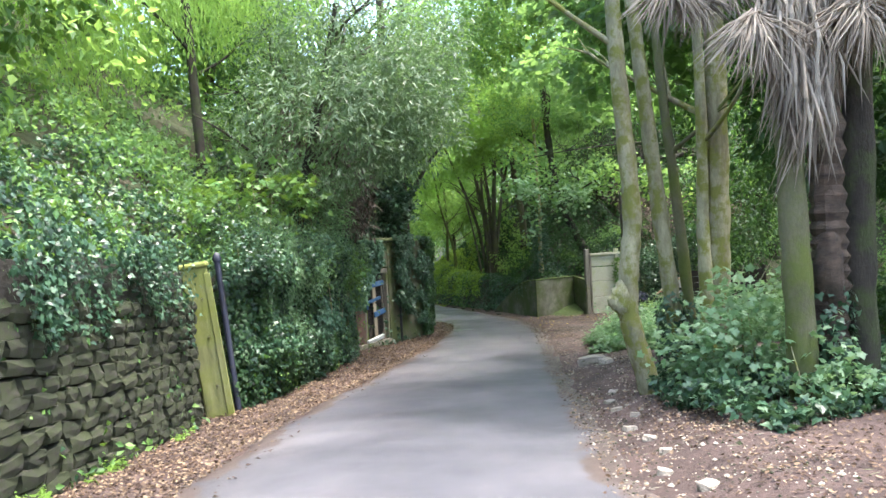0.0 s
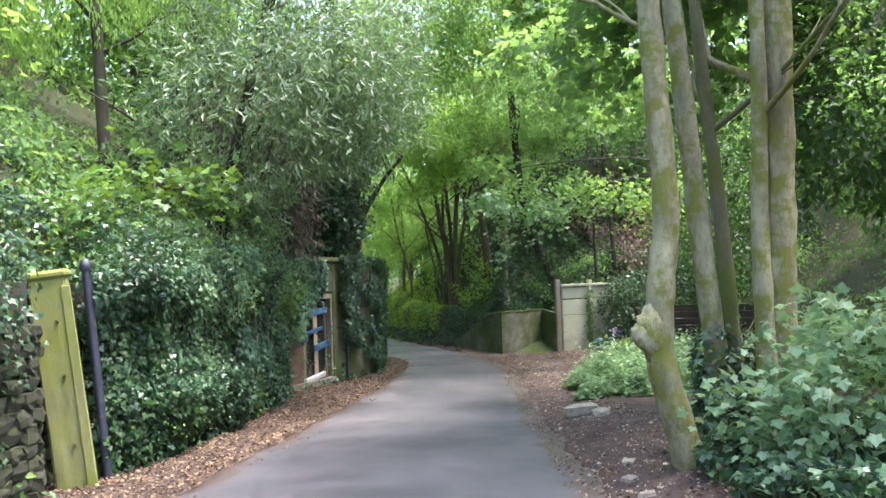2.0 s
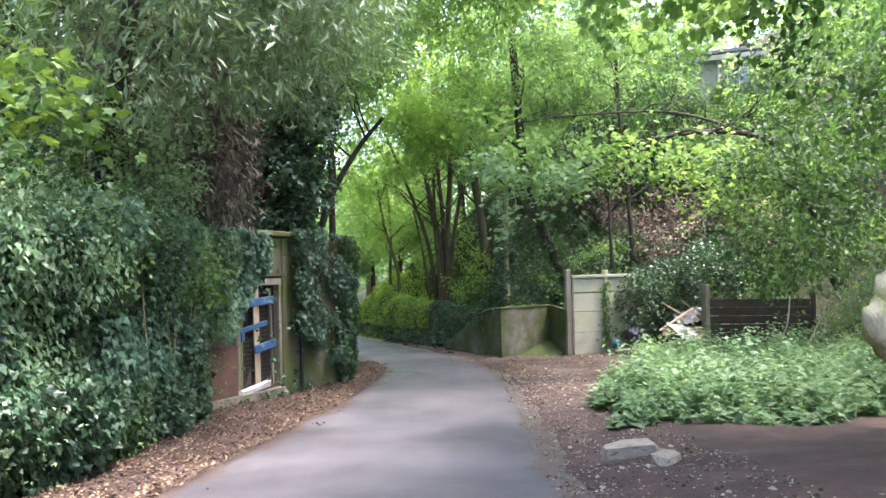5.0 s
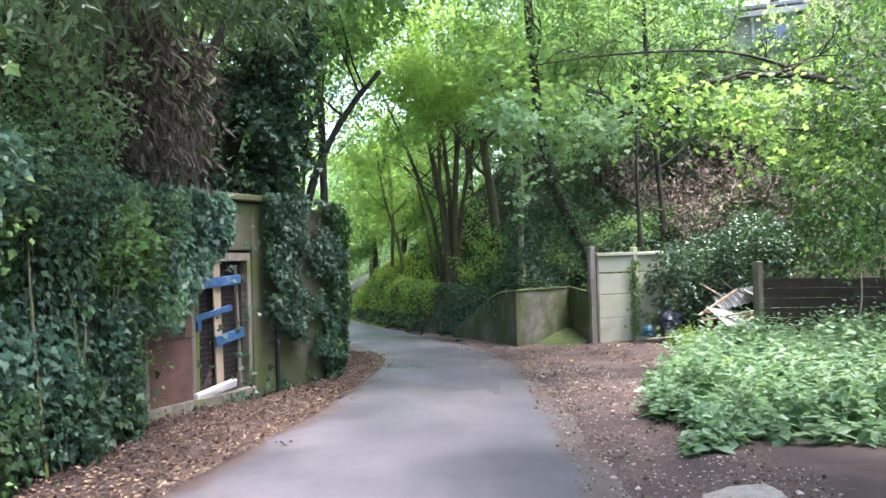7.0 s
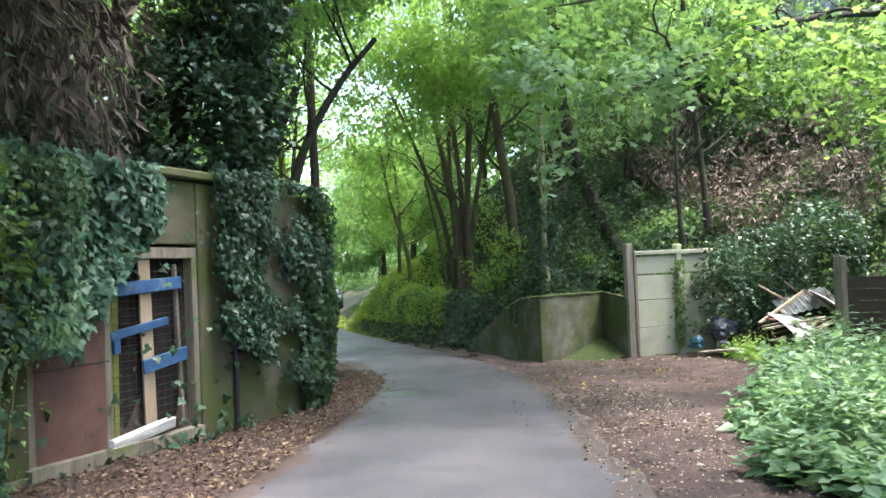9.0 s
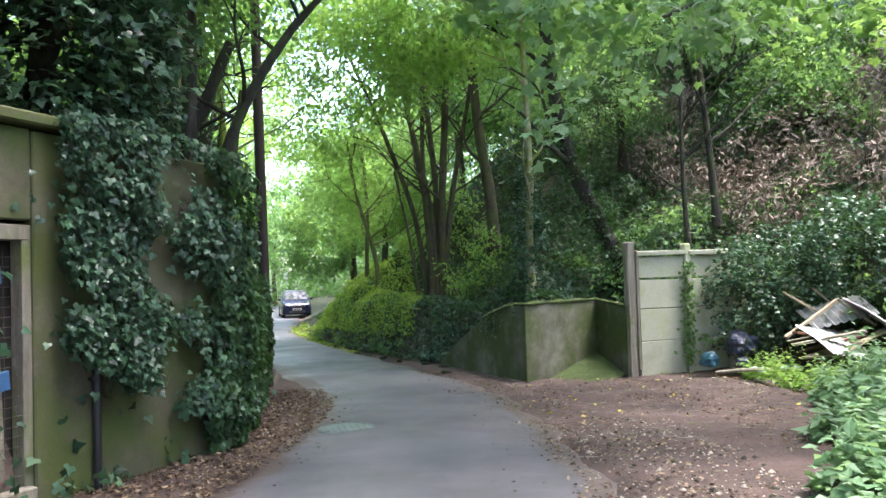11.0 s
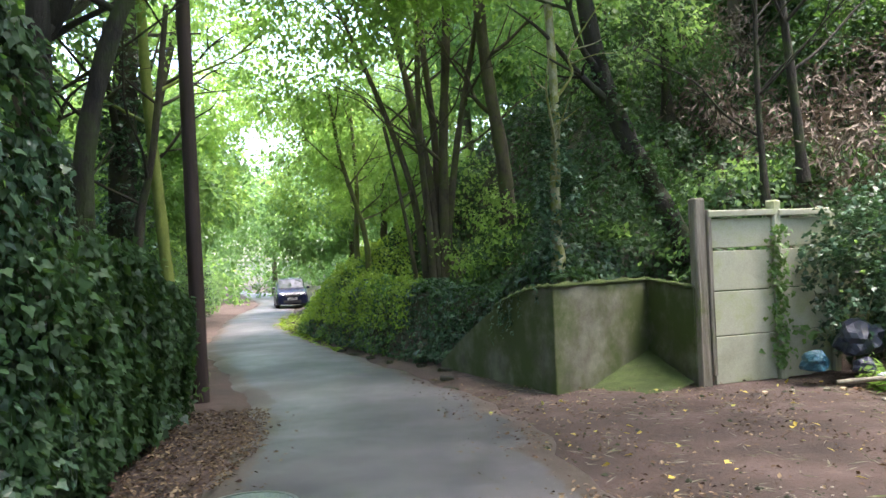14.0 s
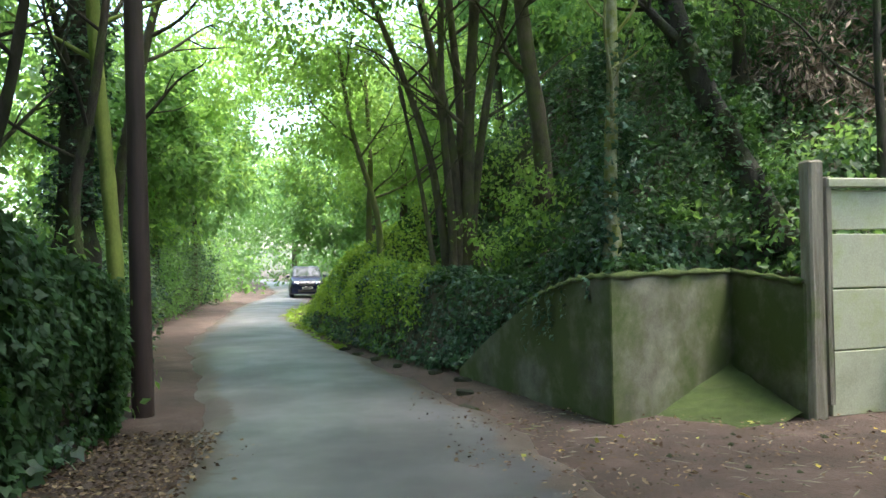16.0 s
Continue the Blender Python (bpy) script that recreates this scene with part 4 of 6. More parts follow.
tree("ivy_clad_tree", [[(-1.75, 24.0, 0.0), (-1.7, 24, 2), (-1.65, 24, 4.5), (-1.6, 24, 9)], [(-2.6, 23.2, 0.8), (-2.2, 22.8, 2.4), (-1.6, 22.4, 4.0), (-1.0, 22.0, 6)]], [(0.2, 0.12), (0.16, 0.07)], BARK_DARK, "dark tree with an ivy-covered trunk behind the wall", 6, 35,
     [dict(blobs=[(-1.7, 23.9, 1.0, 0.34, 0.34, 1.2), (-1.65, 24, 3.0, 0.34, 0.34, 1.4)], count=3600, size=0.09, shape="ivy", material=IVY, shell=0.7, length=0.2, gap=-0.6),
      dict(blobs=[(-1.9, 22.4, 2.3, 0.9, 0.8, 1.1), (-1.4, 22.4, 3.8, 0.7, 0.6, 1.0)], count=8500, size=0.11, shape="ivy", material=IVY, shell=0.5, length=0.3, gap=-0.25),
      # Blobs high over the road are added to shade the bend.
      dict(blobs=[(-1.8, 23.0, 6.5, 2.0, 2.2, 1.5), (-0.6, 24.5, 6.6, 1.9, 2.0, 0.9), (1.2, 24.0, 8.6, 2.2, 2.0, 0.9), (0.6, 27.0, 8.4, 2.4, 2.2, 0.9), (2.8, 26.0, 9.4, 2.4, 2.2, 0.9), (-2.6, 22.4, 4.6, 1.3, 1.3, 1.2)], count=28000, size=0.12, shape="ovate", material=SYC)])
tree("leaning_thicket_tree", [[(-3.2, 20.2, 1.0), (-3.0, 20.3, 2.4), (-2.7, 20.4, 4.5), (-2.5, 20.5, 7)], [(-3.4, 21.4, 1.2), (-2.9, 21.3, 2.5), (-2.0, 21.2, 3.8), (-1.2, 21.0, 5.4)], [(-3.8, 19.4, 1.2), (-3.7, 19.5, 3.0), (-3.6, 19.6, 6.0)]], [(0.3, 0.15), (0.13, 0.05), (0.16, 0.1)], BARK_DARK, "thick dark stems of an overgrown tree above the doorway", 6, 36,
     dict(blobs=[(-3.4, 19.8, 6.0, 1.8, 1.8, 1.4), (-4.6, 20.6, 4.4, 1.4, 1.6, 1.6), (-5.4, 22.5, 4.0, 1.8, 1.8, 2.0)], count=13000, size=0.12, shape="ovate", material=DARK))
shaggy = tagged(new("dead_thicket"), "shaggy dark brown thicket of dead twigs above the doorway", "thicket")
crown("twig", [(-2.9, 19.6, 2.6, 0.8, 0.9, 1.0), (-3.0, 20.6, 2.5, 0.7, 0.9, 1.1), (-3.2, 18.6, 2.9, 0.9, 0.9, 1.0), (-2.7, 20.2, 4.0, 0.8, 1.0, 1.0), (-3.5, 18.8, 4.2, 1.0, 1.0, 1.0)], 12000, 0.3, "blade", THICKET, shaggy, seed=37, droop=1.2, length=0.5, flat=0.2, gap=-0.5)
crown("coarse_twig", [(-2.9, 19.8, 2.8, 0.9, 1.2, 1.3), (-3.2, 18.8, 3.4, 1.0, 1.0, 1.4)], 6000, 0.22, "narrow", THICKET, shaggy, seed=38, droop=1.0, length=0.5, flat=0.2, gap=-0.5)
tree("ivy_clad_tree", [[(-3.5, 33, -0.3), (-3.48, 33, 1.2), (-3.35, 33, 3.6), (-3.3, 33, 9)]], [(0.27, 0.18)], BARK_DARK, "large trunk wrapped in ivy", 5, 41,
     [dict(blobs=[(-3.5, 33, 1.0, 0.34, 0.34, 1.2), (-3.4, 33, 3.2, 0.36, 0.36, 1.4)], count=3600, size=0.09, shape="ivy", material=IVY, shell=0.8, length=0.15, gap=-0.4),
      dict(blobs=[(-3.6, 32, 8.0, 2.6, 2.6, 1.6), (-2.0, 34, 8.6, 2.6, 2.6, 1.5), (-4.2, 36, 6.4, 1.6, 2.4, 1.4)], count=15000, size=0.14, shape="ovate", material=BRIGHT)])
tree("green_stemmed_tree", [[(-2.1, 31.1, -1.2), (-2.1, 31.1, -0.4), (-2.2, 31.1, 1.0), (-2.35, 31.1, 3.2), (-2.5, 31.2, 8)]], [(0.105, 0.07)], BARK_LIME, "slim bright green algae-covered trunk by the pole", 3, 42,
     dict(blobs=[(-2.2, 31.5, 7.8, 2.2, 2.2, 1.4)], count=6000, size=0.14, shape="ovate", material=BRIGHT), lo=0.6)
tree("forked_tree", [[(-4.0, 29.8, 0.6), (-3.75, 29.8, 1.1), (-3.6, 29.8, 2.0), (-3.75, 29.8, 3.6)], [(-3.8, 30.3, 0.3), (-3.2, 30.2, 0.8), (-2.85, 30.2, 1.8), (-2.6, 30.3, 3.6)], [(-2.3, 30.6, -0.6), (-2.35, 30.6, 0.6), (-2.1, 30.6, 1.8), (-1.9, 30.8, 4)]], [(0.11, 0.07), (0.09, 0.05), (0.075, 0.04)], BARK_DARK, "forked grey-brown stems on the bank", 4, 43,
     dict(blobs=[(-3.6, 29.5, 4.4, 1.8, 1.8, 1.2), (-2.0, 27.5, 5.4, 1.8, 1.8, 1.2), (-4.8, 31, 3.4, 1.6, 1.6, 1.3)], count=9000, size=0.12, shape="ovate", material=SYC), lo=0.4)
tree("dark_stemmed_tree", [[(-1.9, 26.6, 0.0), (-1.85, 26.6, 1.5), (-1.8, 26.6, 4), (-1.7, 26.6, 8)], [(-1.6, 26.9, 0.0), (-1.55, 26.9, 1.2), (-1.2, 27.0, 2.6), (-0.5, 27.2, 3.9), (0.2, 27.4, 4.8)], [(-2.9, 27.0, 0.6), (-2.6, 27.0, 1.8), (-1.9, 27.0, 2.5), (-1.3, 27.0, 3.8)]], [(0.13, 0.09), (0.12, 0.05), (0.14, 0.08)], BARK_DARK, "dark twisted stems rising from the ivy bank", 5, 44,
     dict(blobs=[(-1.0, 26.8, 6.4, 1.8, 2.0, 1.3), (-2.6, 26.0, 4.6, 1.4, 1.4, 1.2)], count=11000, size=0.12, shape="ovate", material=SYC))

# right: many-stemmed tree on the hedge bank, dark leaning tree, thin trees
stems = [[(2.1, 34, -1.0), (2.15, 34, 0.2), (2.0, 34.1, 2.0), (1.5, 34.2, 4.5), (1.0, 34.4, 8)],
         [(2.2, 34, -1.0), (2.3, 34, 0.4), (2.35, 33.9, 2.2), (2.5, 33.9, 4.6), (2.7, 34, 9)],
         [(2.0, 34.1, -1.0), (1.85, 34.1, 0.4), (1.6, 34.2, 1.8), (0.9, 34.4, 3.8), (0.0, 34.6, 6)],
         [(2.3, 34.1, -1.0), (2.2, 34.2, 0.6), (2.2, 34.3, 2.4), (2.0, 34.4, 5), (1.9, 34.5, 9)],
         [(2.05, 33.9, -1.0), (2.02, 33.9, 0.5), (1.9, 33.85, 2.4), (1.95, 33.8, 5), (2.2, 33.8, 9)],
         [(2.25, 33.95, -1.0), (2.4, 34, 0.6), (2.65, 34.0, 2.4), (3.1, 34.1, 4.6), (3.5, 34.2, 7)],
         [(2.1, 34.2, -1.0), (2.1, 34.3, 0.8), (1.8, 34.5, 2.8), (1.5, 34.8, 5), (1.4, 35, 8)],
         [(1.8, 33.9, -1.1), (1.65, 33.9, 0.2), (1.45, 33.9, 1.4), (1.2, 33.8, 2.6)]]
stems = [[(1.5 + 1.15 * (x - 1.5), 19 + 1.15 * (y - 19), 1.15 * z) for x, y, z in q] for q in stems]
tree("many_stemmed_tree", stems, [(0.115, 0.06), (0.13, 0.08), (0.1, 0.04), (0.105, 0.06), (0.09, 0.045), (0.1, 0.045), (0.085, 0.04), (0.06, 0.025)], BARK_MID, "many-stemmed tree with dark slender trunks on the ivy bank", 5, 51,
     # Last three blobs are overhead canopy added to shade road and concrete wall.
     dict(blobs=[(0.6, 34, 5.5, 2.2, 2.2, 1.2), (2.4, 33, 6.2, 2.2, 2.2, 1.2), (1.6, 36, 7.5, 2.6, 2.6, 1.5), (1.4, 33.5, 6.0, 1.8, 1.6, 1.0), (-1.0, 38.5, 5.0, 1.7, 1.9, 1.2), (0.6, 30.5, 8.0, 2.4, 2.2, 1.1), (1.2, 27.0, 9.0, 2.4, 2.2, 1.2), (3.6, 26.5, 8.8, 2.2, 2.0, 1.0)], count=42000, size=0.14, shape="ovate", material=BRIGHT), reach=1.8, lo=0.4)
tree("leaning_tree", [[(6.15, 31.2, -0.2), (5.9, 31.3, 0.4), (5.35, 31.4, 1.6), (4.9, 31.5, 2.9), (4.6, 31.6, 5), (4.4, 31.8, 9)]], [(0.2, 0.12)], BARK_DARK, "dark leaning tree on the hillside", 5, 52,
     # Last two crown blobs are added high up to shade the hill.
     [dict(blobs=[(4.4, 31.5, 7.0, 2.4, 2.4, 1.4), (6, 33, 7.2, 2.6, 2.6, 1.4), (6.2, 35.0, 4.6, 1.4, 1.4, 1.0), (2.2, 28.8, 8.4, 2.2, 1.8, 0.9), (5.2, 30.6, 8.6, 2.4, 1.8, 0.9)], count=27000, size=0.14, shape="ovate", material=SYC),
      dict(blobs=[(5.95, 31.25, 0.3, 0.3, 0.3, 0.5), (5.5, 31.35, 1.3, 0.27, 0.27, 0.55), (5.1, 31.45, 2.2, 0.24, 0.24, 0.6), (4.8, 31.55, 3.4, 0.22, 0.22, 0.8)], count=2200, size=0.08, shape="ivy", material=DARK, length=0.15, gap=-0.2)], lo=0.5)
tree("ivy_clad_tree", [[(3.95, 31.0, -0.3), (3.95, 31.0, 1.0), (4.0, 31.0, 2.4), (3.9, 31, 6)]], [(0.09, 0.06)], BARK, "ivy-wrapped slim trunk on the bank", 4, 53,
     [dict(blobs=[(3.95, 31, 1.0, 0.25, 0.25, 1.3)], count=1500, size=0.08, shape="ivy", material=IVY, length=0.15, gap=-0.2)], reach=1.2)
tree("stout_tree", [[(3.9, 36.2, 0.6), (3.8, 36.2, 2.2), (3.5, 36.2, 4.5), (3.2, 36.4, 9)]], [(0.18, 0.12)], BARK_MID, "stout dark tree higher on the hill", 5, 54,
     dict(blobs=[(3.4, 36.5, 8.4, 3, 3, 1.8), (5.0, 38, 7.0, 2.2, 2.6, 1.8)], count=12000, size=0.16, shape="ovate", material=SYC), lo=0.5)
tree("thin_tree", [[(0.2, 40, -0.9), (0.2, 40, 0.8), (0.25, 40, 2.2), (0.1, 40.2, 5)], [(0.6, 38.4, -0.6), (0.5, 38.4, 0.8), (0.0, 38.4, 2.6), (-0.3, 38.6, 4.5)]], [(0.085, 0.04), (0.085, 0.035)], BARK_GREEN, "thin pale stems on the bank", 5, 55,
     dict(blobs=[(0.0, 39.5, 3.4, 1.8, 1.8, 1.1), (0.8, 41, 4.6, 2, 2, 1.3), (-0.8, 41.5, 2.2, 1.3, 1.5, 0.9)], count=14000, size=0.12, shape="ovate", material=BRIGHT), reach=1.6, rise=0.9, lo=0.35)
tree("bare_sapling", [[(8.2, 31.5, 1.0), (8.1, 31.5, 2.5), (7.9, 31.5, 5), (7.8, 31.6, 8)], [(7.4, 31.2, 0.6), (7.35, 31.2, 2.4), (7.4, 31.2, 5)]], [(0.085, 0.05), (0.06, 0.03)], BARK_DARK, "bare dark sapling behind the fence", 7, 56,
     dict(blobs=[(8.4, 31.5, 6.6, 1.8, 1.8, 1.6)], count=3000, size=0.12, shape="ovate", material=DARK), reach=1.6, lo=0.35)
tree("dark_evergreen", [[(7.4, 35.6, 2.6), (7.4, 35.6, 4.5), (7.3, 35.6, 7.2)]], [(0.14, 0.04)], BARK_DARK, "small dark evergreen on the hillside", 5, 57,
     dict(blobs=[(7.4, 35.6, 4.4, 1.0, 1.0, 1.2), (7.4, 35.6, 5.8, 0.7, 0.7, 1.1)], count=4500, size=0.13, shape="narrow", material=DARK), reach=0.9)
# overhanging sycamore sprays above the yard
SPRAYS = [(2.75, 21.7, 1.62, 0.42, 0.5, 0.1), (3.1, 21.9, 2.05, 0.6, 0.6, 0.12), (3.7, 22.0, 2.5, 0.8, 0.7, 0.13), (2.75, 22.0, 2.7, 0.7, 0.6, 0.12), (4.4, 22.2, 2.85, 0.8, 0.8, 0.13), (3.4, 22.3, 3.3, 0.9, 0.7, 0.13), (5.1, 22.0, 3.1, 0.8, 0.8, 0.13), (6.0, 22.2, 2.55, 0.7, 0.8, 0.13),
          (6.7, 22.0, 3.0, 0.8, 0.8, 0.13), (7.4, 22.4, 2.1, 0.8, 0.9, 0.14), (2.4, 22.5, 3.7, 0.7, 0.6, 0.12)]
tree("overhanging_sycamore", [[(10.2, 23.4, 0.2), (9.6, 23.2, 2.4), (8.2, 22.8, 3.4), (5.8, 22.3, 3.3), (3.6, 21.9, 2.4)], [(9.9, 23.5, 1.6), (8.8, 22.8, 2.4), (7.2, 22.4, 2.5)], [(8.2, 22.8, 3.4), (6.4, 22.7, 3.9), (4.2, 22.4, 3.8), (2.6, 22.4, 3.6)]], [(0.11, 0.016), (0.06, 0.018), (0.035, 0.01)], BARK_DARK, "sycamore whose bright layered sprays overhang the lane", 7, 61,
     # Right-hand sprays repeat in BRIGHT, the sunlit copy of the SYC leaves.
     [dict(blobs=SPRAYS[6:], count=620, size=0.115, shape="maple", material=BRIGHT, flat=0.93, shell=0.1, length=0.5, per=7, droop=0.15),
      dict(blobs=SPRAYS[:4], count=650, size=0.115, shape="maple", material=SAPLING, flat=0.93, shell=0.1, length=0.4, per=7, droop=0.2),
      dict(blobs=SPRAYS, count=1500, size=0.115, shape="maple", material=SYC, flat=0.93, shell=0.1, length=0.5, per=7, droop=0.15),
      # Part of this crown in DARK: shaded copy of the sycamore leaves.
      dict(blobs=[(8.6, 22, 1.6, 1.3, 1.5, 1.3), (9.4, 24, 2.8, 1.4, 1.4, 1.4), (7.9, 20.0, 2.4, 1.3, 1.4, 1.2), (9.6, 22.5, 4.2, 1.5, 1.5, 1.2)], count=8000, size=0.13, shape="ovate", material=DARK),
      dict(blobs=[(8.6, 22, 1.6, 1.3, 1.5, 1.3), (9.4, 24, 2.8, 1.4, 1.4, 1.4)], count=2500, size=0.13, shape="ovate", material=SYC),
      # High crowns out of view, added to shade the bend and the yard.
      dict(blobs=[(2.5, 21.2, 9.4, 2.2, 1.8, 0.8), (4.8, 20.8, 9.8, 2.4, 1.8, 0.8), (5.8, 25.0, 9.2, 2.4, 2.2, 0.9), (8.0, 26.5, 9.6, 2.2, 2.2, 0.9)], count=16000, size=0.17, shape="maple", material=SYC)], reach=1.0, rise=0.3, lo=0.35)

# background woodland: further crowns on both sides and at the end of the lane
r = np.random.default_rng(77)


def wood_tree(x, y, top, rad, mat, n, size=0.24, shape="ovate"):
    z = hz(x, y)
    h = top
    bl = []
    for i in range(6):
        a = r.uniform(0, 6.28)
        q = r.uniform(0.2, 1.0) * rad
        bl.append((x + q * math.cos(a), y + q * math.sin(a), z + h * r.uniform(0.35, 0.95), rad * r.uniform(0.5, 0.8), rad * r.uniform(0.5, 0.8), rad * r.uniform(0.35, 0.6)))
    s = int(r.integers(1, 9999))
    return tree("woodland_tree", [[(x, y, z - 0.3), (x + r.normal(0, 0.15), y, z + h * 0.3), (x + r.normal(0, 0.4), y, z + h * 0.6), (x + r.normal(0, 0.5), y, z + h)]], [(0.06 + 0.016 * h, 0.04)], BARK_MID, "leafy woodland tree on the hillside", 4, s,
                dict(blobs=bl, count=n, size=size, shape=shape, material=mat), reach=rad * 0.8, lo=0.35)


for x, y, top, rad, mat, n in (
        (-8.5, 12, 7, 2.6, IVY_PALE, 9000), (-7.5, 8, 6, 2.4, SYC, 9000), (-9.5, 22, 8, 3.2, BRIGHT, 10000), (-7.2, 25, 8, 2.8, SYC, 10000), (-6.4, 29, 8, 2.8, BRIGHT, 9000),
        (-7.5, 36, 8, 3.0, SYC, 9000), (-6.8, 42, 7, 2.4, SYC, 9000), (-9, 48, 8, 3.2, SYC, 9000), (-11.5, 58, 9, 3.4, BRIGHT, 8000), (-13.5, 70, 10, 4, SYC, 8000), (-9.5, 82, 11, 4.5, SYC, 8000),
        (-17, 64, 12, 4.5, SYC, 7000), (-4, 92, 13, 5.5, SYC, 8000), (-24, 95, 14, 6, GREY, 8000), (-14, 16, 10, 4, SYC, 8000), (-14, 30, 10, 4, BRIGHT, 8000),
        (3.8, 44, 8, 3.2, SYC, 11000), (0.6, 48, 6, 2.4, BRIGHT, 9000), (-1.0, 54, 7, 2.6, SYC, 9000), (-1.6, 64, 9, 3.4, SYC, 8000), (3, 58, 10, 4, SYC, 9000), (7, 50, 10, 4, DARK, 11000),
        (7.5, 41, 9, 3.0, SYC, 10000), (9.6, 37, 6, 2.0, SYC, 6000), (16, 30, 6, 2.6, SYC, 7000), (14.5, 24, 6, 2.6, SYC, 6000), (11.2, 17.0, 6, 2.2, SYC, 6000), (9, 12, 7, 2.8, DARK, 9000), (9, 7.5, 7, 2.8, DARK, 8000),
        (13, 10, 9, 3.6, SYC, 8000), (18, 44, 10, 4.2, SYC, 8000), (12, 58, 12, 5, BRIGHT, 8000), (20, 20, 9, 4, SYC, 6000), (-7.2, 46, 8, 2.2, BRIGHT, 6000),
        (-8, -5, 8, 3, SYC, 5000), (8, -4, 8, 3, SYC, 5000), (-8.2, 53, 6, 2.0, SYC, 6000)):
    wood_tree(x, y, top, rad, mat, n)


# far woods that close the view on both hills and at the end of the lane
def far_woods(name, spots, n, size, mat, label, seed):
    r = np.random.default_rng(seed)
    bl = []
    for x, y, h, rad in spots:
        z = hz(x, y)
        for i in range(5):
            bl.append((x + r.normal(0, 0.6) * rad, y + r.normal(0, 0.6) * rad, z + h * (0.08 + 0.21 * i), rad * r.uniform(0.6, 1.0), rad * r.uniform(0.6, 1.0), rad * r.uniform(0.4, 0.7)))
    ob = crown(name, bl, n, size, "ovate", mat, seed=seed, gap=-0.3, length=0.9, per=8)
    return tagged(ob, label, "woodland", kind="stuff")


far_woods("far_woods", [(-2, 100, 13, 6), (-10, 108, 13, 6), (-20, 106, 13, 6), (-30, 100, 14, 6), (-36, 90, 14, 6), (4, 92, 12, 5), (-17, 84, 9, 4), (-22, 78, 10, 4), (-7, 78, 7, 2.6)], 30000, 0.42, SYC, "pale distant trees at the end of the lane", 201)
far_woods("far_woods", [(-7.5, 84, 11, 3.6), (-15, 90, 12, 5), (-3.5, 78, 10, 3.6), (-12.5, 68, 9, 3.2), (0.5, 74, 10, 4), (-11.5, 61, 8, 2.6), (-9.8, 54, 7, 2.2)], 36000, 0.32, SYC, "tall trees closing the view where the lane turns", 207)
far_woods("far_woods", [(6, 47, 8, 3.2), (10, 46, 8, 3.2), (3, 50, 8, 3), (0.8, 56, 7, 2.6), (5, 60, 9, 4), (12, 52, 9, 4), (-0.5, 68, 9, 3.5), (20, 50, 10, 5), (8, 70, 12, 5)], 40000, 0.27, SYC, "leafy woodland on the hill above the bend", 202)
far_woods("far_woods", [(18, 28, 7, 3.4), (17, 22, 6, 3), (13, 14, 6, 3), (12, 9, 7, 3), (22, 12, 9, 5), (24, 30, 9, 4)], 20000, 0.24, SYC, "woodland on the hillside behind the yard", 203)
far_woods("far_woods", [(-9, 6, 6, 2.6), (-10, 12, 6, 2.8), (-11, 19, 7, 3), (-9.5, 26, 7, 2.8), (-10, 33, 7, 3), (-10.5, 40, 7, 3), (-13, 50, 8, 3.4), (-16, 60, 9, 4), (-8, 31, 3, 1.6)], 32000, 0.22, BRIGHT, "woodland on the hillside above the wall", 204)
far_woods("far_woods", [(8.5, 41, 5, 2.2), (17, 34, 5, 2.2), (8, 44, 6, 2.4), (5.5, 42, 5, 2.2), (19, 41, 6, 2.6)], 12000, 0.2, BRIGHT, "woodland along the crest of the hill", 205)


def brush(x, y, h, seed):
    """A bare bush of fine dry twigs."""
    r = np.random.default_rng(seed)
    ob = tagged(new("dry_bush"), "bare brown dry bush on the hillside", "bush")
    z = hz(x, y)
    one = []
    for i in range(26):
        a = np.array([x + r.normal(0, 0.15), y + r.normal(0, 0.15), z - 0.1])
        e = a + np.array([r.normal(0, 0.7), r.normal(0, 0.7), h * r.uniform(0.5, 1.1)])
        one.append(tube(smooth_path([a, (a + e) / 2 + r.normal(0, 0.15, 3), e], 3), np.linspace(0.014, 0.004, 7), 4))
    part("stem", mesh_of("stem", *join(one), BARK_DARK), BARK_DARK, ob)
    crown("twig", [(x, y, z + h * 0.55, h * 0.6, h * 0.6, h * 0.45)], 900, 0.2, "narrow", BRUSH, ob, seed=seed, flat=0.2, length=0.4, shell=0.2)


for i, (x, y) in enumerate(((9.5, 31.5), (10.6, 32.6), (9.0, 33.2), (11.6, 31.4), (10.2, 34.6), (12.0, 34.0), (11.2, 29.6), (8.4, 34.8), (13, 32), (9.2, 36.4))):
    brush(x, y, 1.5, 400 + i)
tree("arching_tree", [[(-4.9, 37.5, -1.2), (-4.7, 37.5, 1.5), (-4.2, 37.8, 4.5), (-3.4, 38.2, 8)]], [(0.15, 0.07)], BARK_DARK, "tree arching over the lane beyond the bend", 6, 63,
     dict(blobs=[(-3.6, 40.5, 7.4, 1.8, 2.0, 0.9), (-2.2, 38.0, 8.4, 2.0, 2.0, 0.9), (-5.0, 45.0, 5.6, 1.3, 1.8, 0.9), (-4.8, 43, 6.8, 1.8, 1.9, 1.2), (-6.4, 50, 6.6, 2.0, 2.2, 1.5), (-3.4, 48, 6.4, 1.6, 1.9, 1.2)], count=20000, size=0.15, shape="ovate", material=BRIGHT), lo=0.4)
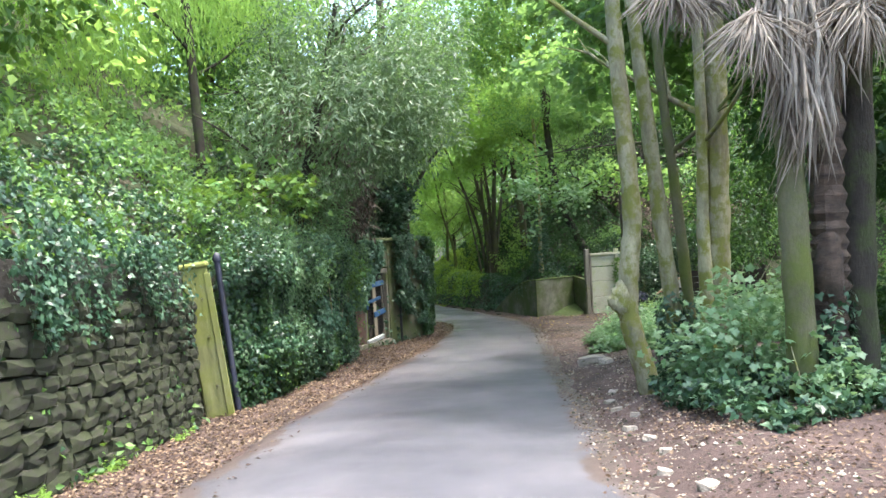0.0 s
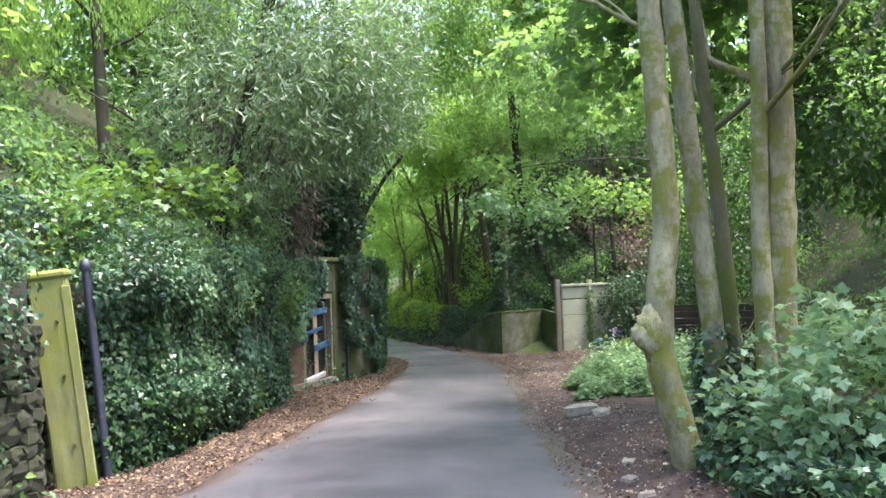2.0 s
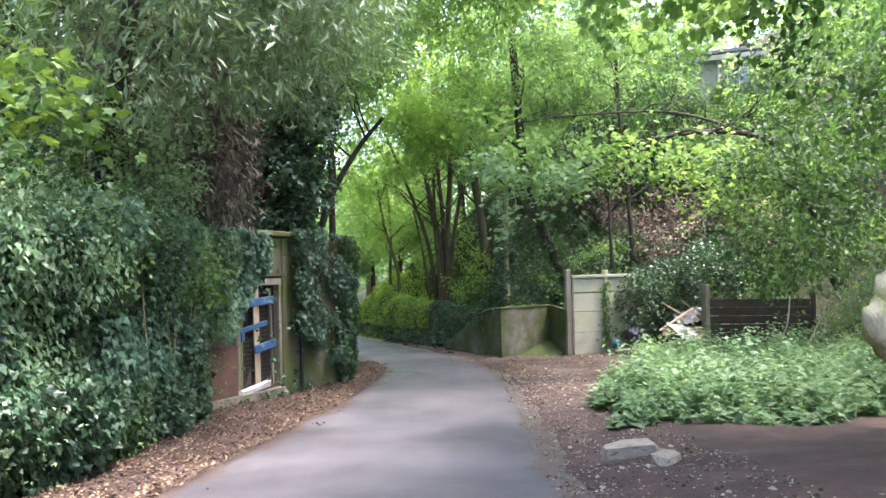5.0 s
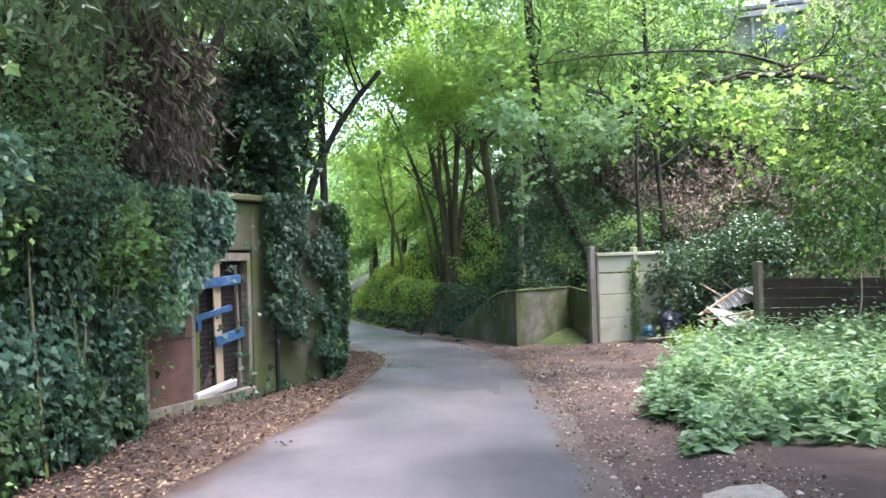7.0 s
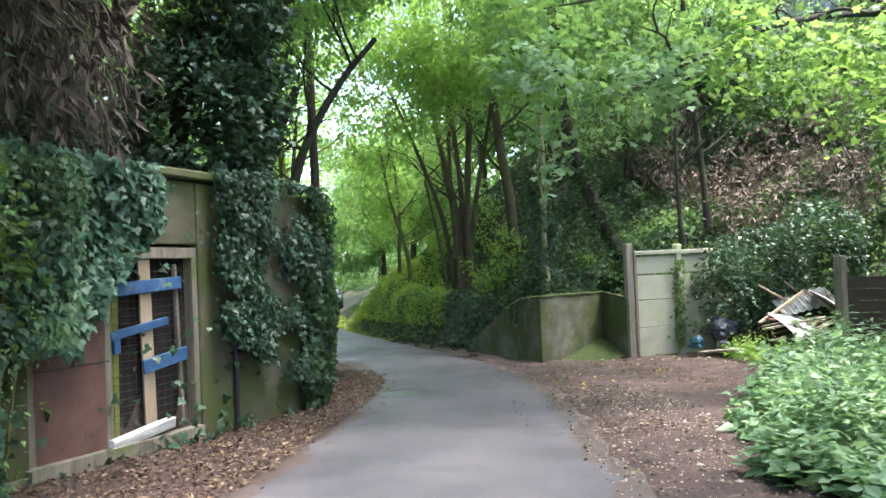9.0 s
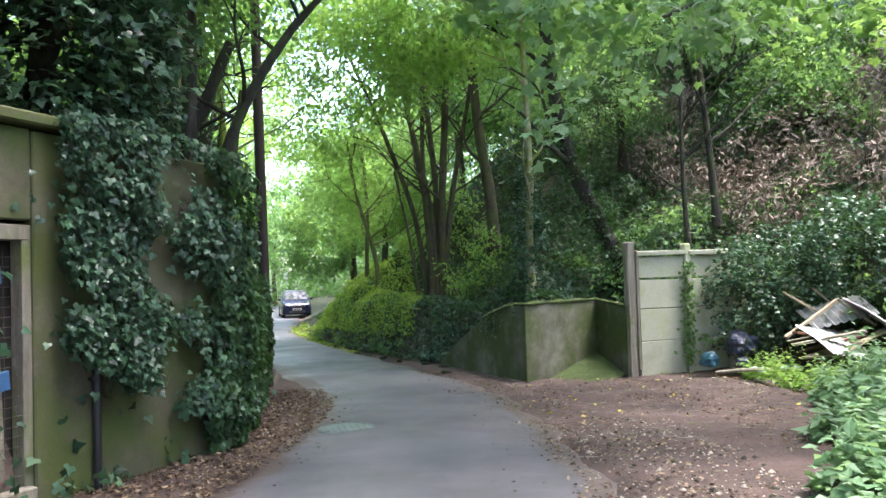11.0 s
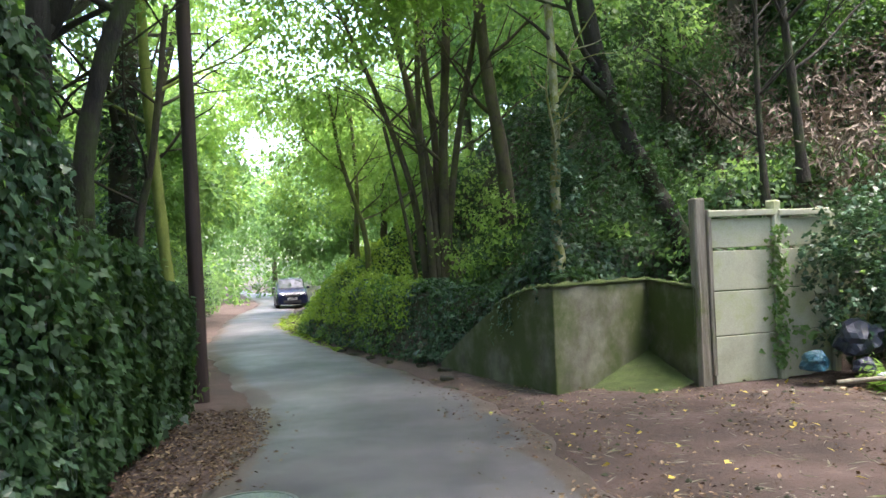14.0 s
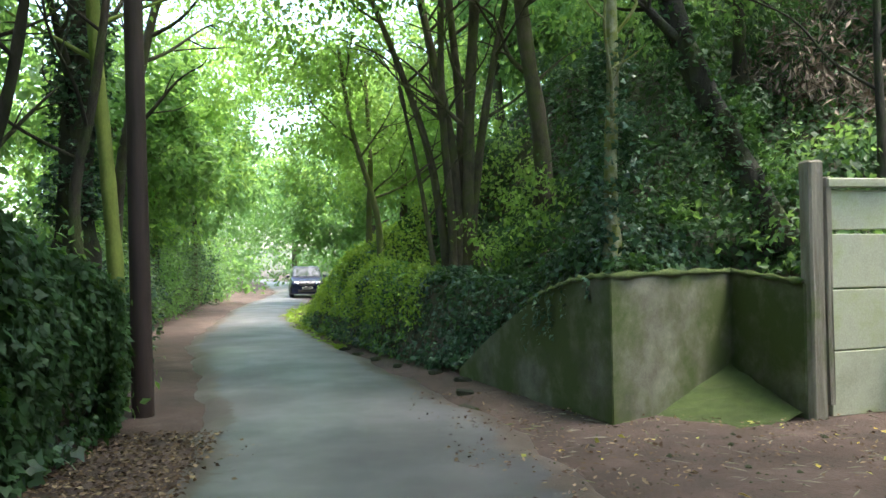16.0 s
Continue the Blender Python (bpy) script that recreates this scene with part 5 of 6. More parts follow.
far_woods("far_woods", [(9, 43, 5, 2.0), (11, 45, 5, 2.2), (13.2, 46, 6, 2.4), (7.0, 46, 6, 2.4), (16.5, 46, 7, 2.6)], 14000, 0.2, BRIGHT, "bright woodland behind the crest of the hill", 206)
tree("leaning_grey_tree", [[(-3.4, 26.0, 0.6), (-2.9, 26.0, 1.5), (-2.3, 26.0, 1.95), (-1.95, 26.0, 2.6), (-1.85, 26.1, 4.5), (-1.8, 26.2, 7)]], [(0.2, 0.09)], BARK, "pale grey tree with a bowed trunk on the bank", 3, 64, None, lo=0.7)

# ---- climbing and ground plants ----
def on_slope(name, region, n, size, shape, material, label, category="ivy", lift=0.05, seed=1, gap=-9, spread=0.5, gscale=1.2, jitter=0.12):
    """Leaves that cover the ground inside region(x, y)->bool, facing out of the slope."""
    r = np.random.default_rng(seed)
    (x0, x1, y0, y1), test = region
    x, y = r.uniform(x0, x1, n * 4), r.uniform(y0, y1, n * 4)
    ok = test(x, y)
    x, y = x[ok], y[ok]
    z, _ = height(x, y)
    P = np.stack([x, y, z], -1)
    ok = wav(P, gscale, seed) + r.normal(0, 0.2, len(P)) > gap
    P = P[ok][:n]
    e = 0.08
    zx = height(P[:, 0] + e, P[:, 1])[0] - height(P[:, 0] - e, P[:, 1])[0]
    zy = height(P[:, 0], P[:, 1] + e)[0] - height(P[:, 0], P[:, 1] - e)[0]
    nrm = unit(np.stack([-zx, -zy, np.full(len(P), 2 * e)], -1))
    P = P + nrm * (lift * r.random((len(P), 1)) + 0.02 + jitter * np.clip(wav(P, 2.2, seed + 3.0), 0, 1)[:, None])
    tip = unit(r.normal(0, 1, P.shape) * spread + nrm * 0.2 + np.array([0, 0, -0.45]))
    up = unit(nrm + r.normal(0, 0.4, P.shape))
    return tagged(leaves(name, P, tip, up, size * r.uniform(0.5, 1.3, len(P)), shape, material), label, category, kind="stuff")


def on_wall(name, y0, y1, n, size, shape, material, label, low=0.0, high=2.2, seed=1, gap=-9.0, thick=0.25, gscale=1.3, hang=None):
    """Leaves that climb the left-hand wall line between two heights over the lane."""
    r = np.random.default_rng(seed)
    y = r.uniform(y0, y1, n * 3)
    lo = low(y) if callable(low) else np.full_like(y, low)
    hi = high(y) if callable(high) else np.full_like(y, high)
    h = lo + (hi - lo) * r.random(len(y))
    a = np.array([np.interp(y - 0.3, *WALL_L), np.interp(y + 0.3, *WALL_L)])
    nn = unit(np.stack([np.full_like(y, 0.6), -(a[1] - a[0]), 0 * y], -1))
    P = np.stack([np.interp(y, *WALL_L), y, gz(y) + h], -1)
    ok = wav(P, gscale, seed) + r.normal(0, 0.25, len(P)) > gap
    P, nn, h = P[ok][:n], nn[ok][:n], h[ok][:n]
    bulge = thick * (0.35 + 0.65 * np.clip(0.5 + 0.6 * wav(P, 1.5, seed + 1.0), 0, 1))
    P = P + nn * (0.02 + bulge * r.random(len(P)) ** 0.5)[:, None]
    tip = unit(np.array([0, 0, -0.9]) + r.normal(0, 0.5, P.shape) + nn * 0.3)
    up = unit(nn + np.array([0, 0, 0.5]) + r.normal(0, 0.4, P.shape))
    return tagged(leaves(name, P, tip, up, size * r.uniform(0.5, 1.3, len(P)), shape, material), label, "ivy", kind="stuff")


left_of = lambda lo, hi: (lambda x, y: (np.interp(y, *WALL_L) - x > lo) & (np.interp(y, *WALL_L) - x < hi))
right_hill = lambda lo, hi: (lambda x, y: (to_right_hill(x, y) > lo) & (to_right_hill(x, y) < hi))

# left wall: bare stones low down, ivy from the top, dense further on
on_wall("wall_ivy", -2, 10.9, 4800, 0.07, "ivy", IVY, "dark ivy trailing down the stone wall", lambda y: 1.5 + 0.35 * np.sin(2.3 * y) + 0.22 * np.sin(5.1 * y + 1), 2.45, 3, 0.25, 0.3)
on_wall("wall_ivy", 2.5, 11, 2000, 0.06, "ivy", DARK, "thin dark ivy strands on the stone wall", 0.35, 1.7, 29, 0.45, 0.1, 2.6)
on_wall("wall_ivy", 1, 11, 1500, 0.06, "ovate", IVY_PALE, "pale creeper on the stone wall", 0.5, 1.7, 4, 0.55, 0.12)
on_wall("hedge_ivy", 12.25, 18.5, 17000, 0.088, "ivy", IVY, "dense dark ivy covering the wall", 0.0, 2.4, 5, -0.2, 0.75, 1.9)
# Same ivy again in DARK: shade inside the cover put into leaf colour.
on_wall("hedge_ivy", 12.25, 18.5, 16000, 0.08, "ivy", DARK, "shade-dark ivy deep in the wall cover", -0.1, 2.4, 35, -0.5, 0.62, 1.6)
on_wall("hedge_ivy", 12.3, 18.2, 6000, 0.06, "ovate", IVY_PALE, "paler creeper mixed in the ivy", 0.1, 2.3, 6, 0.25, 0.5)
# Paler lit-ivy leaves stand in for light on the ivy by the doorway.
on_wall("hanging_ivy", 16.4, 20.4, 9500, 0.1, "ivy", LIT_IVY, "ivy hanging over the doorway", lambda y: np.interp(y, [16.4, 18.3, 18.7, 19.5, 19.9, 20.4], [0.2, 0.5, 1.2, 1.1, 1.7, 2.3]), 2.9, 7, -0.5, 0.42)
on_wall("hanging_creeper", 14.0, 19.5, 8500, 0.085, "ovate", HERB, "pale leafy creeper hanging over the ivy wall", lambda y: np.interp(y, [14, 16.5, 18.4, 19.5], [1.1, 0.5, 0.7, 1.5]), 2.8, 10, 0.1, 0.8)
on_wall("hedge_ivy", 12.5, 17.1, 8000, 0.08, "ivy", IVY, "ivy skirt spreading from the foot of the wall", -0.1, 0.95, 36, -0.4, 0.95, 1.7)
# Skirt repeated in DARK, its shade painted by the leaf colour.
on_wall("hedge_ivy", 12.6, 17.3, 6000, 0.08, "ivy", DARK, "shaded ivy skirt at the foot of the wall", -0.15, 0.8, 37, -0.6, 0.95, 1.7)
# More of the lit-ivy colour, brightening the wall left of the doorway.
on_wall("hanging_creeper", 15.2, 17.9, 6500, 0.088, "ivy", LIT_IVY, "blue-green ivy in a lit leaf colour over the ivy wall", 0.5, 2.9, 38, 0.05, 0.78, 1.6)
on_wall("hanging_creeper", 17.0, 18.5, 2200, 0.06, "ovate", HERB, "feathery pale creeper at the foot of the wall", 0.0, 1.0, 13, 0.0, 0.5)
corner_top = lambda y: np.interp(y, [21.3, 22.2, 23.3, 23.9, 25.0, 28, 30.2], [3.0, 3.1, 3.05, 2.3, 1.95, 1.65, 1.1])
on_wall("corner_ivy", 21.35, 23.9, 8000, 0.072, "ivy", IVY, "ragged ivy strands hanging beside the doorway", lambda y: np.interp(y, [21.35, 21.9, 22.6, 23.4], [1.2, 0.8, 0.5, 0.3]), corner_top, 28, -0.15, 0.32, 3.0)
# Bend ivy in DARK: partly darker ivy, partly shade put into the colour.
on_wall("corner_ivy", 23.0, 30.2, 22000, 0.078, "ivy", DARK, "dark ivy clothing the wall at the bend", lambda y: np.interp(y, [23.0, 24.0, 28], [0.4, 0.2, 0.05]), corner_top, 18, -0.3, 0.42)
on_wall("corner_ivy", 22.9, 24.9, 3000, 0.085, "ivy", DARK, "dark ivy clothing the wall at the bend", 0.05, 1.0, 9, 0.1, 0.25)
on_slope("bank_ivy", ((-8, 0, -2, 31), left_of(0.1, 3.4)), 42000, 0.10, "ivy", IVY, "ivy and creepers on the hillside", lift=0.25, seed=11, gap=-0.55, jitter=0.3)
on_slope("bank_plants", ((-8, -2, 0, 19), left_of(0.0, 3.2)), 15000, 0.10, "ovate", IVY_PALE, "pale leafy plants along the top of the wall", "plants", 0.35, 12, 0.05, jitter=0.45)
on_slope("bank_plants", ((-16, -2, 2, 40), left_of(2.4, 9)), 38000, 0.15, "ovate", SYC, "undergrowth on the hillside", "plants", 0.5, 13, -0.2, jitter=0.6)
on_slope("verge_hedge", ((-12, -1, 29, 62), left_of(-0.1, 2.0)), 17000, 0.12, "ovate", SYC, "low hedge beside the lane", "hedge", 0.7, 14, -0.6, jitter=0.8)

# right bank hedge: dark ivy skirt, yellow-green crown
on_slope("bank_hedge", ((-6, 5, 31, 41), right_hill(0.0, 1.2)), 15000, 0.075, "ivy", IVY, "clipped dark ivy bank beside the lane", "ivy", 0.12, 15, -9, jitter=0.16)
on_slope("bank_hedge", ((-6, 5, 34.2, 43), right_hill(0.0, 1.3)), 14000, 0.075, "ivy", IVY_PALE, "paler young ivy on the bank beside the lane", "ivy", 0.14, 25, -0.2, jitter=0.18)
on_slope("bank_hedge_top", ((-6, 4, 33.6, 43), lambda x, y: (to_right_hill(x, y) > 0.3) & (to_right_hill(x, y) < 2.4) & (x < 1.75 - 0.1 * np.sin(y * 3)) & (y + 1.2 * x > 35.6)), 34000, 0.08, "ovate", HEDGE_TOP, "yellow-green young growth on the bank", "hedge", 0.22, 16, -0.6, jitter=0.22)
# DARK leaves put part of the hillside's shade into their colour.
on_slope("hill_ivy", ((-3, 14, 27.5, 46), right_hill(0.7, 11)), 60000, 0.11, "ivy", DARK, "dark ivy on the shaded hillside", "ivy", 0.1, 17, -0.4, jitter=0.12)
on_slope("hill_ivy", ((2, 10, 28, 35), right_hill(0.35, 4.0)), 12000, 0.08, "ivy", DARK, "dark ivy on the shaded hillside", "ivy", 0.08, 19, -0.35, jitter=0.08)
on_slope("hill_plants", ((1.5, 6, 34.5, 47), lambda x, y: right_hill(1.8, 7)(x, y) & (x < 4.2 - 0.1 * (y - 37))), 8000, 0.12, "ovate", BRIGHT, "bright green saplings and plants on the bank", "plants", 0.6, 20, 0.0, jitter=0.7)
# Bushes coloured DARK to deepen the shade behind the stems.
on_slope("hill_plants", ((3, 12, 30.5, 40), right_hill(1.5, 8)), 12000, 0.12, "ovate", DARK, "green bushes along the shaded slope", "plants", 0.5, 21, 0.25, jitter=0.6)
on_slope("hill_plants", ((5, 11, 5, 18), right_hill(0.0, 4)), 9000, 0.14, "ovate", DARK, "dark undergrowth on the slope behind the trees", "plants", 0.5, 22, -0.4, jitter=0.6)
on_slope("hill_plants", ((5, 16, 8, 34), right_hill(0.2, 7)), 16000, 0.13, "ovate", SYC, "undergrowth on the hillside", "plants", 0.5, 18, 0.0, jitter=0.5)


def shrub(name, blobs, count, size, shape, material, label, seed, stems=6, **kw):
    ob = tagged(new(name), label, "shrub")
    r = np.random.default_rng(seed)
    sp = []
    for i in range(stems):
        k = blobs[i % len(blobs)]
        e = np.array(k[:3]) + r.normal(0, 0.4, 3) * np.array(k[3:])
        a = np.array([k[0] + r.normal(0, 0.12), k[1] + r.normal(0, 0.12), hz(k[0], k[1]) - 0.1])
        sp.append(tube(smooth_path([a, (a + e) / 2 + r.normal(0, 0.08, 3), e], 4), np.linspace(0.018, 0.005, 9), 6))
    for vf in sp:
        part("stem", mesh_of("stem", *vf, BARK, True), BARK, ob)
    crown("foliage", blobs, count, size, shape, material, ob, seed=seed, **kw)
    return ob


# right verge
shrub("sycamore_sapling", [(3.3, 8.7, 0.05, 0.5, 0.45, 0.4), (3.6, 8.9, 0.4, 0.45, 0.45, 0.35), (3.0, 9.0, -0.15, 0.3, 0.35, 0.25), (3.75, 8.0, -0.05, 0.4, 0.3, 0.25)], 1500, 0.095, "maple", SAPLING, "sycamore sapling with broad pale green leaves", 71, 9, per=5, length=0.3, flat=0.88, shell=0.2, gap=-0.3)
on_slope("ground_ivy", ((2.1, 7.0, 6.1, 11.4), lambda x, y: (x > 2.4 + 0.35 * np.clip(y - 9, 0, 9) + 0.3 * np.clip(7.4 - y, 0, 2)) & (y > 6.4 + 0.3 * np.sin(x * 2.1))), 12000, 0.09, "ivy", IVY, "ivy covering the ground beneath the trees", "ivy", 0.16, 72, -0.35, jitter=0.22)
on_slope("ground_ivy", ((2.3, 6.5, 6.3, 9.5), lambda x, y: (x > 2.6 + 0.3 * np.clip(7.4 - y, 0, 2)) & (y > 6.5 + 0.3 * np.sin(x * 2.1))), 2600, 0.08, "ivy", HERB, "paler young ivy on the ground beneath the trees", "ivy", 0.2, 73, -0.1, jitter=0.25)
tr = [dict(c=(3.04, 10.25), r=0.16, z=(-0.9, 0.6)), dict(c=(4.1, 8.12), r=0.2, z=(-0.7, 0.9)), dict(c=(3.4, 10.5), r=0.14, z=(-0.9, 0.4))]
for i, q in enumerate(tr):
    r = np.random.default_rng(80 + i)
    n = 420
    a, z = r.uniform(0, 6.28, n), r.uniform(q["z"][0], q["z"][1], n) * r.uniform(0.3, 1, n)
    d = np.stack([np.cos(a), np.sin(a), 0 * a], -1)
    P = np.stack([q["c"][0] + 0 * z, q["c"][1] + 0 * z, z], -1) + d * (q["r"] + 0.06 * r.random((n, 1)))
    tagged(leaves("trunk_ivy", P, unit(d * 0.3 + [0, 0, -0.7] + r.normal(0, 0.5, P.shape)), d + [0, 0, 0.4], 0.085 * r.uniform(0.5, 1.3, n), "ivy", IVY), "ivy climbing the foot of a trunk", "ivy", kind="stuff")
patch_in = lambda x, y: (x > np.interp(y, [15.4, 17, 19.5, 22, 26], [3.3, 3.2, 3.7, 5.0, 7.4]) + 0.2 * np.sin(y * 3)) & (y > 16.3 + 0.35 * np.sin(x * 2) + np.clip(x - 5, 0, 9) * 0.1) & (y < 26.5)


def herbs(name, region, n, tall, size, material, label, seed, shape="ovate"):
    """Upright leafy stalks."""
    r = np.random.default_rng(seed)
    (x0, x1, y0, y1), test = region
    x, y = r.uniform(x0, x1, n * 3), r.uniform(y0, y1, n * 3)
    ok = test(x, y)
    x, y = x[ok][:n], y[ok][:n]
    z, _ = height(x, y)
    hgt = tall * r.uniform(0.4, 1.0, len(x)) * (0.7 + 0.5 * wav(np.stack([x, y, z], -1), 1.9, seed))
    rim_ = (test(x - 0.35, y - 0.35).astype(float) + test(x - 0.7, y - 0.6) + test(x, y - 0.7)) / 3
    hgt = hgt * (0.35 + 0.65 * rim_)
    per = 11
    s = np.linspace(0.15, 1, per)[None] * np.ones((len(x), 1))
    lean = r.normal(0, 0.14, (len(x), 2))
    P = np.stack([x[:, None] + lean[:, :1] * s * hgt[:, None], y[:, None] + lean[:, 1:] * s * hgt[:, None], z[:, None] + s * hgt[:, None]], -1).reshape(-1, 3)
    a = r.uniform(0, 6.28, len(P))
    tip = np.stack([np.cos(a), np.sin(a), r.normal(-0.1, 0.3, len(P))], -1)
    up = np.array([0, 0, 1.0]) + r.normal(0, 0.3, P.shape)
    return tagged(leaves(name, P, tip, up, size * r.uniform(0.6, 1.3, len(P)) * np.tile(np.linspace(1.2, 0.6, per), len(x)), shape, material), label, "plants", kind="stuff")


herbs("nettle_patch", ((2.8, 10, 15, 26.5), patch_in), 2700, 1.15, 0.17, HERB, "dense patch of nettles and weeds", 90)
herbs("tall_weeds", ((7.0, 10, 24, 28.5), lambda x, y: x > 6.4 + 0.5 * np.sin(y * 2)), 420, 0.6, 0.12, BRIGHT, "bright weeds by the rubbish heap", 91)
herbs("wall_weeds", ((-4.0, -2.6, 3, 10.4), lambda x, y: (x > np.interp(y, *WALL_L) + 0.02) & (x < np.interp(y, *WALL_L) + 0.28) & (np.sin(y * 2.6) > 0.1)), 260, 0.5, 0.075, BRIGHT, "bright green weeds at the foot of the wall", 92)
herbs("wall_weeds", ((-4.0, -2.0, 4.6, 6.8), lambda x, y: (x > np.interp(y, *WALL_L) + 0.03) & (x < np.interp(y, *WALL_L) + 0.3) & (np.sin(y * 4.1) > -0.2)), 110, 0.75, 0.09, BRIGHT, "tall bright green weeds against the stone wall", 98)
herbs("verge_grass", ((-6, 2, 36.5, 50), lambda x, y: (to_right_hill(x, y) > -0.35) & (to_right_hill(x, y) < 0.35)), 700, 0.4, 0.16, HEDGE_TOP, "long grass on the verge", 93, "narrow")
shrub("ivy_mound", [(7.6, 29.1, -0.5, 0.55, 0.5, 1.0), (8.6, 29.4, -0.2, 0.9, 0.6, 1.0), (9.6, 28.8, 0.3, 0.9, 0.8, 1.0)], 9000, 0.085, "ivy", IVY, "ivy smothering the end of the fence", 94, 6, gap=-0.6, length=0.2, shell=0.7)
shrub("overhanging_shrub", [(-3.5, 14.5, 2.3, 0.9, 1.1, 0.5), (-3.2, 16.0, 2.1, 0.9, 1.0, 0.6)], 620, 0.15, "maple", IVY_PALE, "sycamore growth leaning over the wall", 95, 8, per=5, flat=0.92, length=0.4, shell=0.3)
shrub("feathery_shrub", [(-3.2, 15.2, 1.4, 0.7, 0.7, 0.45), (-2.8, 17.2, 1.05, 0.6, 0.6, 0.4), (-3.5, 13.9, 1.5, 0.5, 0.6, 0.35)], 6500, 0.05, "ovate", HERB, "feathery pale green bush on the wall top", 96, 8, gap=-0.5, length=0.35)
for i, (y, h) in enumerate(((33, 1.2), (35.5, 1.5), (38, 1.7), (41, 2.0), (44.5, 2.2), (48.5, 2.4), (53, 2.5), (58, 2.4), (64, 2.6))):
    x = float(np.interp(y, *WALL_L)) - 0.25
    z = float(gz(y))
    shrub("lane_hedge", [(x, y, z + h * 0.45, 0.55, 1.7, h * 0.5), (x - 0.5, y + 1.2, z + h * 0.8, 0.7, 1.6, h * 0.45)], 3600, 0.11, "ovate", (IVY, SYC, GREY)[i % 3], "overgrown hedge shrub along the lane", 300 + i, 6, gap=-0.5, shell=0.6)
shrub("leafy_wall_shrub", [(-2.75, 17.6, 2.0, 0.4, 0.6, 0.5), (-2.75, 18.3, 2.5, 0.45, 0.5, 0.45), (-3.0, 17.0, 2.7, 0.6, 0.7, 0.5), (-3.2, 16.4, 1.9, 0.5, 0.7, 0.5)], 3200, 0.1, "ovate", HERB, "pale blue-green leafy shrub on the ivy wall", 371, 8, gap=-0.4, length=0.35)
shrub("feathery_shrub", [(-2.6, 17.2, 1.75, 0.35, 0.5, 0.3), (-2.65, 16.7, 1.45, 0.3, 0.4, 0.25)], 3600, 0.05, "ovate", HERB, "feathery pale green bush on the ivy wall", 372, 7, gap=-0.5, length=0.3)
r = np.random.default_rng(360)
for i in range(13):
    y = 12.9 + 0.49 * i
    x = float(np.interp(y, *WALL_L)) + r.uniform(-0.35, 0.35)
    z = float(gz(y)) + r.uniform(1.6, 2.5)
    k = i % 4
    shrub("wall_top_clump", [(x, y, z, r.uniform(0.3, 0.55), r.uniform(0.35, 0.6), r.uniform(0.2, 0.4)), (x - 0.3, y + 0.2, z + 0.3, 0.4, 0.4, 0.3)], (1300, 1700, 1500, 900)[k], (0.07, 0.055, 0.075, 0.12)[k], ("ivy", "ovate", "ivy", "ovate")[k], (IVY, HERB, IVY_PALE, IVY_PALE)[k], ("glossy ivy clump on the wall top", "feathery pale green clump on the wall top", "young ivy clump on the wall top", "broad-leaved clump on the wall top")[k], 361 + i, 5, gap=-0.3, length=0.3)
for i in range(5):
    y = 13.2 + 1.15 * i
    x = float(np.interp(y, *WALL_L)) + 0.35
    z = float(gz(y)) + r.uniform(0.25, 0.8)
    shrub("wall_foot_fern", [(x, y, z, 0.25, 0.4, 0.35)], 450, 0.055, "ovate", (IVY_PALE, HERB)[i % 2], "feathery green plant against the ivy wall", 380 + i, 4, gap=-0.3)
for i, (x, y) in enumerate(((10.6, 35.0), (11.8, 35.4), (13.0, 35.2), (14.2, 35.4), (15.4, 35.6), (12.4, 34.2), (11.9, 37.3), (13.2, 36.9), (14.5, 36.7), (15.8, 36.6))):
    z = hz(x, y)
    shrub("hillside_bush", [(x, y, z + 0.8, 1.0, 0.9, 1.0), (x + 0.4, y + 0.2, min(z + 1.7, 6.3), 0.9, 0.8, 0.7)], 3000, 0.14, "ovate", (DARK, SYC)[i % 2], "leafy bush in front of the house on the hill", 395 + i, 6, gap=-0.4)
# dangling stems on the concrete wall
on_slope("wall_top_ivy", ((1.6, 3.9, 29.2, 33.2), lambda x, y: (to_right_hill(x, y) > -0.05) & (to_right_hill(x, y) < 0.5) & (y > 30.2)), 3000, 0.075, "ivy", IVY, "ivy spilling over the low concrete wall", "ivy", 0.1, 97, -0.4)

# creeper on the fence and along the low concrete wall
r = np.random.default_rng(330)
n = 420
P = np.stack([6.64 + 0.07 * r.normal(0, 1, n), 29.38 - 0.05 * r.random(n), r.uniform(-1.7, 0.25, n)], -1)
tagged(leaves("fence_creeper", P, unit(np.array([0, -0.2, -0.8]) + r.normal(0, 0.6, P.shape)), np.array([0.2, -1, 0.4]) + r.normal(0, 0.3, P.shape), 0.07 * r.uniform(0.5, 1.2, n), "ivy", IVY_PALE), "creeper climbing a fence post", "creeper", kind="stuff")
vine = []
for i in range(9):
    q = r.uniform(0.08, 0.5)
    x, y = WING_A[0] + (WING_B[0] - WING_A[0]) * q, WING_A[1] + (WING_B[1] - WING_A[1]) * q
    z = float(np.interp(q, *WING_TOP))
    L = r.uniform(0.2, 0.6)
    for k in range(14):
        vine.append((x - 0.03 + r.normal(0, 0.02), y - 0.02 + r.normal(0, 0.03), z - L * k / 14))
P = np.array(vine)
tagged(leaves("trailing_ivy", P, unit(np.array([-0.3, 0, -0.8]) + r.normal(0, 0.5, P.shape)), np.array([-1, -0.3, 0.3]) + r.normal(0, 0.3, P.shape), 0.06 * r.uniform(0.5, 1.2, len(P)), "ivy", IVY), "ivy strands trailing over the concrete wall", "ivy", kind="stuff")
